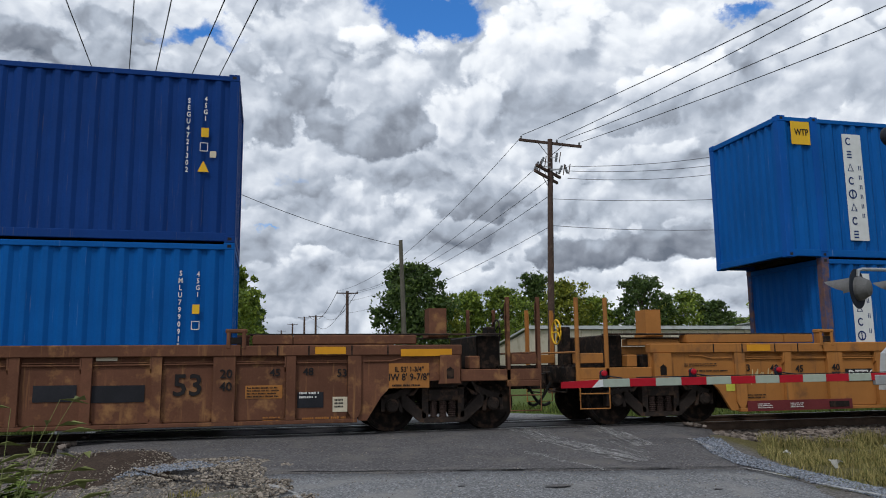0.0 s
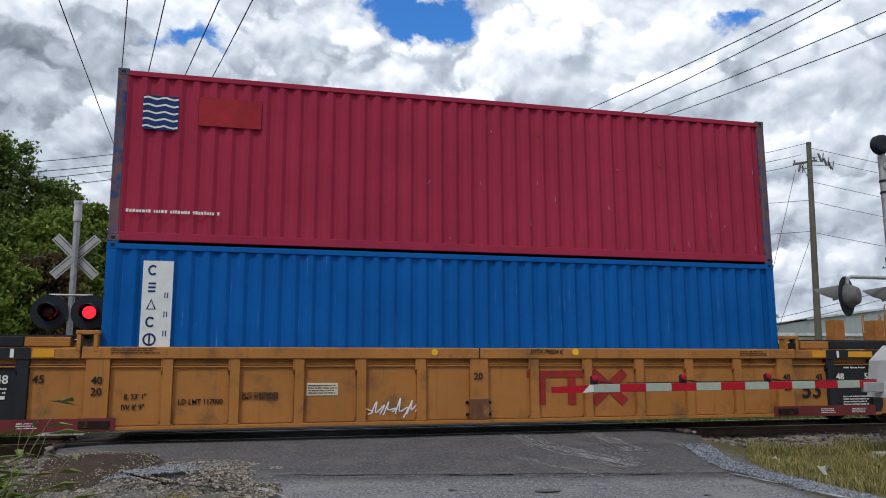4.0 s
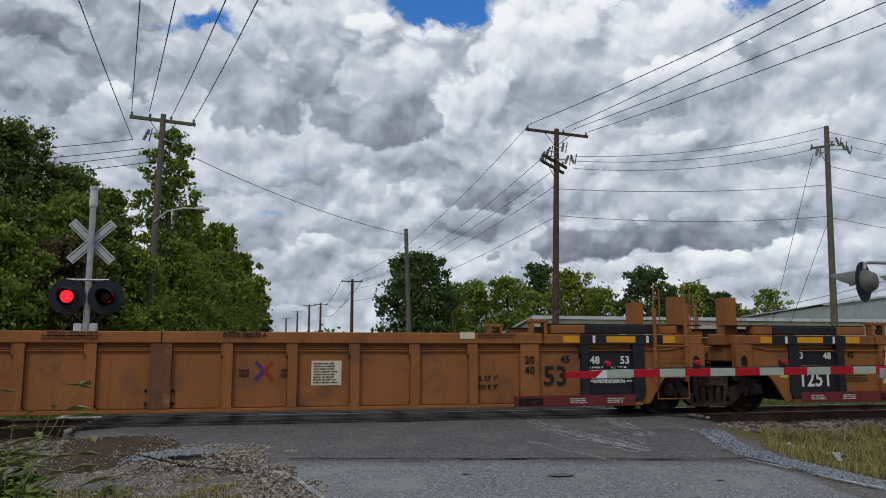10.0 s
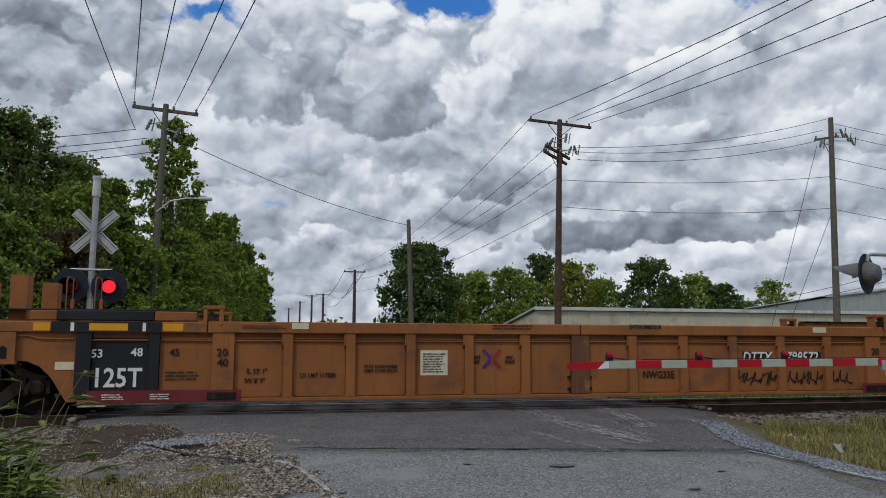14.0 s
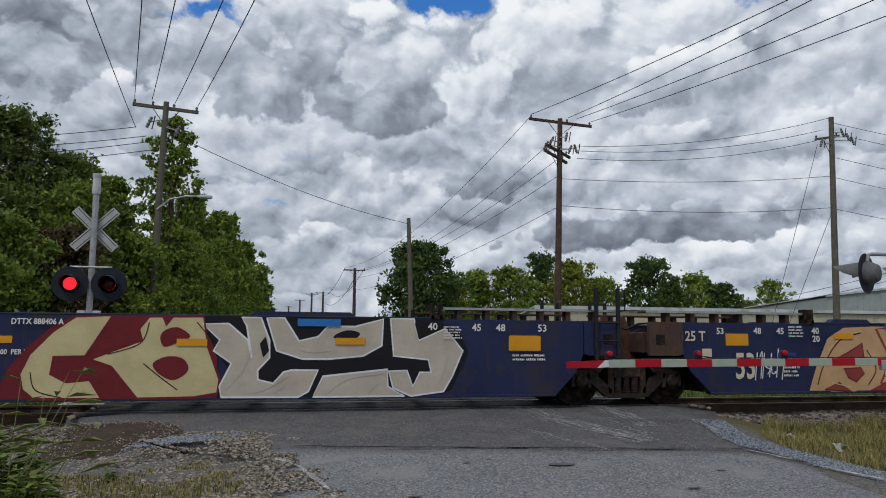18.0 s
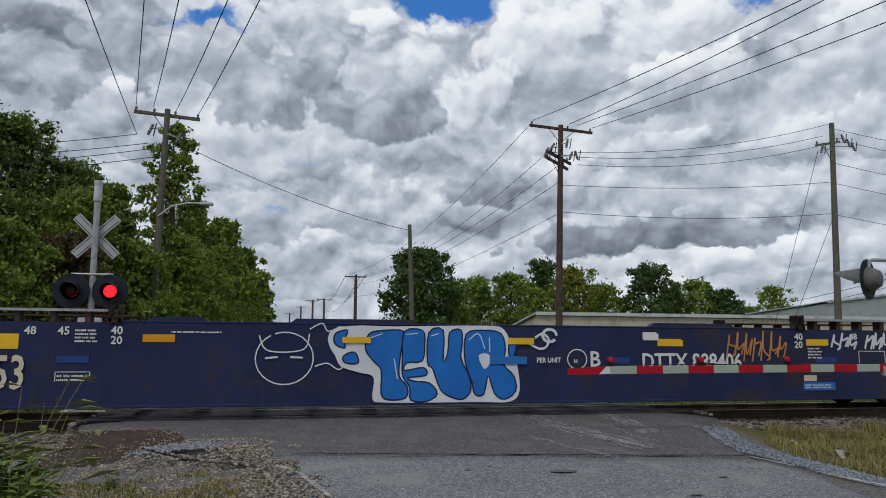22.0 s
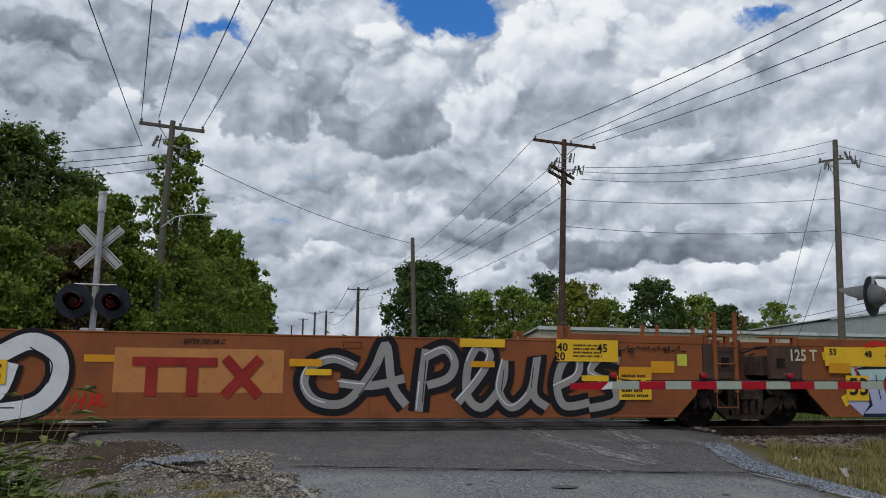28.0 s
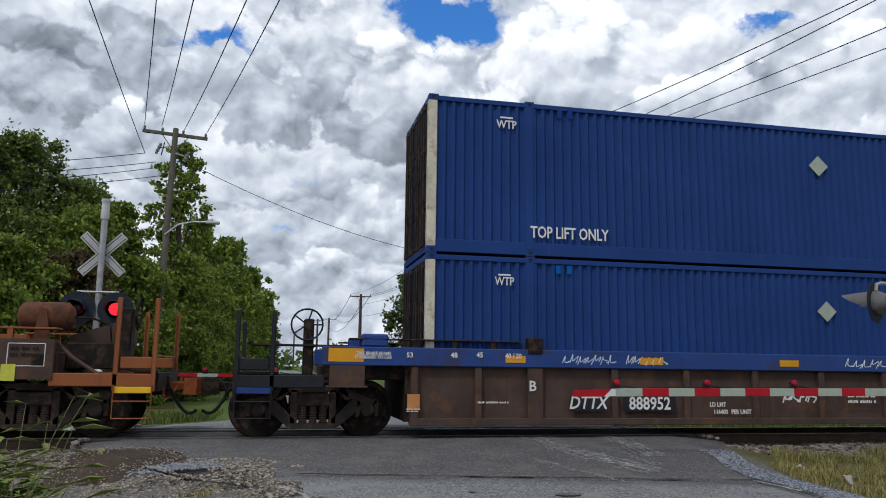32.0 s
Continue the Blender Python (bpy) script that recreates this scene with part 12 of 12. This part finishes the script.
shape(_u, S_FADE, 5, [(-6.73, 1.14), (-6.13, 1.19), (-5.84, 1.54), (-5.7, 1.38), (-5.81, 0.96), (-5.56, 0.73), (-5.46, 0.44), (-5.55, 0.25), (-6.8, 0.25), (-6.76, 0.49), (-6.98, 0.78)], 0, edge=S_INDIGO, rim=0.036)
shape(_u, S_FADE, 5, [(-5.55, 1.26), (-5.29, 1.55), (-5.09, 1.39), (-5.21, 1.19), (-4.79, 0.97), (-4.57, 0.74), (-4.6, 0.5), (-4.84, 0.31), (-5.49, 0.25), (-5.4, 0.44), (-5.03, 0.55), (-4.91, 0.68), (-5.27, 0.79), (-5.66, 0.76), (-5.57, 0.97)], 0, edge=S_INDIGO, rim=0.036)
shape(_u, S_FADE, 5, [(-4.6, 1.16), (-4.41, 1.43), (-3.91, 1.38), (-4.03, 1.1), (-4.37, 1.04), (-4.41, 0.86), (-4.14, 0.98), (-4.07, 0.85), (-4.31, 0.73), (-4.23, 0.5), (-3.92, 0.73), (-3.95, 0.43), (-4.16, 0.26), (-4.52, 0.29), (-4.65, 0.68)], 0, edge=S_INDIGO, rim=0.036)
shape(_u, S_FADE, 5, [(-3.84, 1.29), (-3.59, 1.54), (-2.82, 1.52), (-2.74, 1.23), (-3.01, 0.92), (-2.81, 0.62), (-2.12, 0.5), (-2.16, 0.26), (-3.07, 0.26), (-3.59, 0.76), (-3.65, 0.37), (-3.9, 0.29), (-3.71, 0.8)], 0, edge=S_INDIGO, rim=0.036)
shape(_u, S_INDIGO, 7, [(-3.41, 1.25), (-3.14, 1.25), (-3.27, 0.99), (-3.43, 0.99)], 2)
shape(_u, S_SUN, 6, [(-5.78, 0.76), (-5.7, 1.02), (-5.46, 0.94), (-5.6, 0.79)], 0)
shape(_u, S_SUN, 6, [(-4.86, 1.42), (-4.64, 1.43), (-4.73, 1.15), (-4.83, 1.21)], 0)
shape(_u, S_LEAF, 4, [(-5.81, 1.55), (-5.11, 1.55), (-5.41, 1.41)], 0)
shape(_u, S_LEAF, 4, [(-4.08, 1.55), (-3.73, 1.55), (-3.89, 1.41)], 0)
shape(_u, S_SUN, 4, [(-8.02, 1.51), (-6.9, 1.55), (-6.19, 1.55), (-6.43, 1.48), (-7.85, 1.41)], 2)
shape(_u, S_SCARLET, 5, [(-7.57, 1.43), (-7.35, 1.54), (-7.01, 1.52), (-7.17, 1.42)], 2)
layer(_u, "spray_drip", S_SCARLET, 8, [(curve([(-3.31, 1.2), (-3.3, 0.81)], 2), 0.035), (curve([(-3.18, 1.21), (-3.17, 0.75)], 2), 0.035), (curve([(-5.42, 1.38), (-5.42, 1.14)], 2), 0.035), (curve([(-7.59, 1.17), (-7.57, 0.92)], 2), 0.035)], 0.035)
layer(_u, "spray_line", S_INDIGO, 8, [(curve([(-6.64, 1.01), (-6.54, 0.61), (-6.39, 0.44)], 5), 0.022), (curve([(-6.17, 1.02), (-6.1, 0.5), (-6.03, 0.27)], 5), 0.022), (curve([(-5.29, 1.32), (-4.92, 1.03)], 5), 0.022), (curve([(-4.42, 1.28), (-4.11, 1.28)], 5), 0.022), (curve([(-3.6, 1.35), (-3.54, 0.99), (-3.21, 0.57), (-3.02, 0.32)], 5), 0.022), (curve([(-7.16, 1.01), (-7.08, 0.55)], 5), 0.022), (curve([(-6.39, 0.37), (-6.33, 0.25), (-6.22, 0.36), (-6.15, 0.25)], 5), 0.022)], 0.022)
layer(_u, "spray_line", S_MIST, 8, [(curve([(-7.27, 1.06), (-7.29, 0.83)], 5), 0.025), (curve([(-5.83, 1.37), (-5.88, 1.02)], 5), 0.025), (curve([(-5.23, 1.44), (-5.29, 1.32)], 5), 0.025), (curve([(-4.49, 1.22), (-4.51, 0.8)], 5), 0.025), (curve([(-3.67, 1.35), (-3.73, 0.99)], 5), 0.025), (curve([(-4.79, 0.85), (-4.69, 0.62)], 5), 0.025), (curve([(-2.76, 0.51), (-2.37, 0.42)], 5), 0.025)], 0.025)
spots_of_paint(_u, -4.96, -4.55, 0.38, 0.62, S_SCARLET, 5, 9, 2, (0.05, 0.11))
# white and dark scrawls on the ribbed cars
scrawl(CARS["t1"], -2.98, -2.25, 0.45, 1.1, S_MIST, 31, -1.31, 0.018, 4)
scrawl(CARS["t1"], -7.9, -7.45, 0.7, 1.0, S_CREAM, 32, -1.31, 0.012, 4)
scrawl(CARS["t2"], -2.05, -1.05, 0.32, 0.68, S_MIST, 33, -1.31, 0.022, 5)
scrawl(CARS["u2"], 4.15, 4.9, 0.92, 1.18, S_MIST, 34, -1.31, 0.018, 5)
scrawl(CARS["u2"], 4.2, 4.9, 0.6, 0.86, S_MIST, 35, -1.31, 0.018, 5)
scrawl(CARS["u2"], 5.25, 5.75, 0.55, 0.8, S_MIST, 36, -1.31, 0.012, 5)
scrawl(CARS["u3"], 3.1, 3.95, 0.38, 0.68, S_COAL, 37, -1.31, 0.022, 5)
scrawl(CARS["u3"], 4.2, 4.95, 0.38, 0.68, S_COAL, 38, -1.31, 0.022, 5)
scrawl(CARS["u3"], 5.15, 5.6, 0.38, 0.68, S_COAL, 39, -1.31, 0.022, 3)
scrawl(CARS["s1"], -5.6, -4.6, 1.25, 1.44, S_PALEBLUE, 40, -1.392, 0.014, 7)
scrawl(CARS["s1"], -4.4, -3.6, 1.25, 1.44, S_MIST, 41, -1.392, 0.014, 6)
scrawl(CARS["s1"], 0.1, 1.2, 1.25, 1.44, S_MIST, 42, -1.392, 0.014, 6)
scrawl(CARS["s1"], -1.2, -0.5, 0.6, 0.85, S_MIST, 43, -1.28, 0.03, 4)

# ---- what moves ----
WHEEL_R = 0.46


def run_at(t):
    return lerp_table(RUN, t)


def lens_rows(phase):
    """Turn a lens between its lit and its dark side, as the flashers change; they stop at 22.3 s and begin again at 31.1 s."""
    period, first = 1.12, 9.85 + phase * 0.56
    k = math.floor(-first / period) - 1
    turn, rows, on = 180.0, [], False
    events = []
    while first + k * period < 22.0:
        events += [(first + k * period, True), (first + k * period + 0.56, False)]
        k += 1
    events += [(31.7, True)] if phase else [(31.14, True), (31.7, False)]
    place = (0.385 if phase else -0.385, -0.115, 2.32)
    state = False
    for t, lit in events:
        if t <= 0:
            state = lit
    angle = 0.0 if state else 180.0
    rows.append((0.0, pose(*place, 0, 0, angle)))
    for t, lit in events:
        if t <= 0.1:
            continue
        rows.append((t - 0.05, pose(*place, 0, 0, angle)))
        rows.append((t - 0.0167, pose(*place, 0, 0, angle + 60)))
        rows.append((t + 0.0167, pose(*place, 0, 0, angle + 120)))
        angle = (angle + 180) % 360
        rows.append((t + 0.05, pose(*place, 0, 0, angle)))
    rows.append((32.0, pose(*place, 0, 0, angle)))
    return rows


def motions():
    for ob, s in TRAIN:
        walk(ob, [(t, pose(s + d, 0, 0)) for t, d in RUN])
    n = 432
    times = [32.0 * i / n for i in range(n + 1)]
    turns = [math.degrees(run_at(t) / WHEEL_R) for t in times]
    for ob, s in TRAIN:
        for c in ob.children:
            if c.name.startswith("wheelset"):
                x = c.location.x
                walk(c, [(t, pose(x, 0, WHEEL_R, 0, a, 0)) for t, a in zip(times, turns)])
    for i, ob in enumerate(LENSES):
        walk(ob, lens_rows(i))


motions()
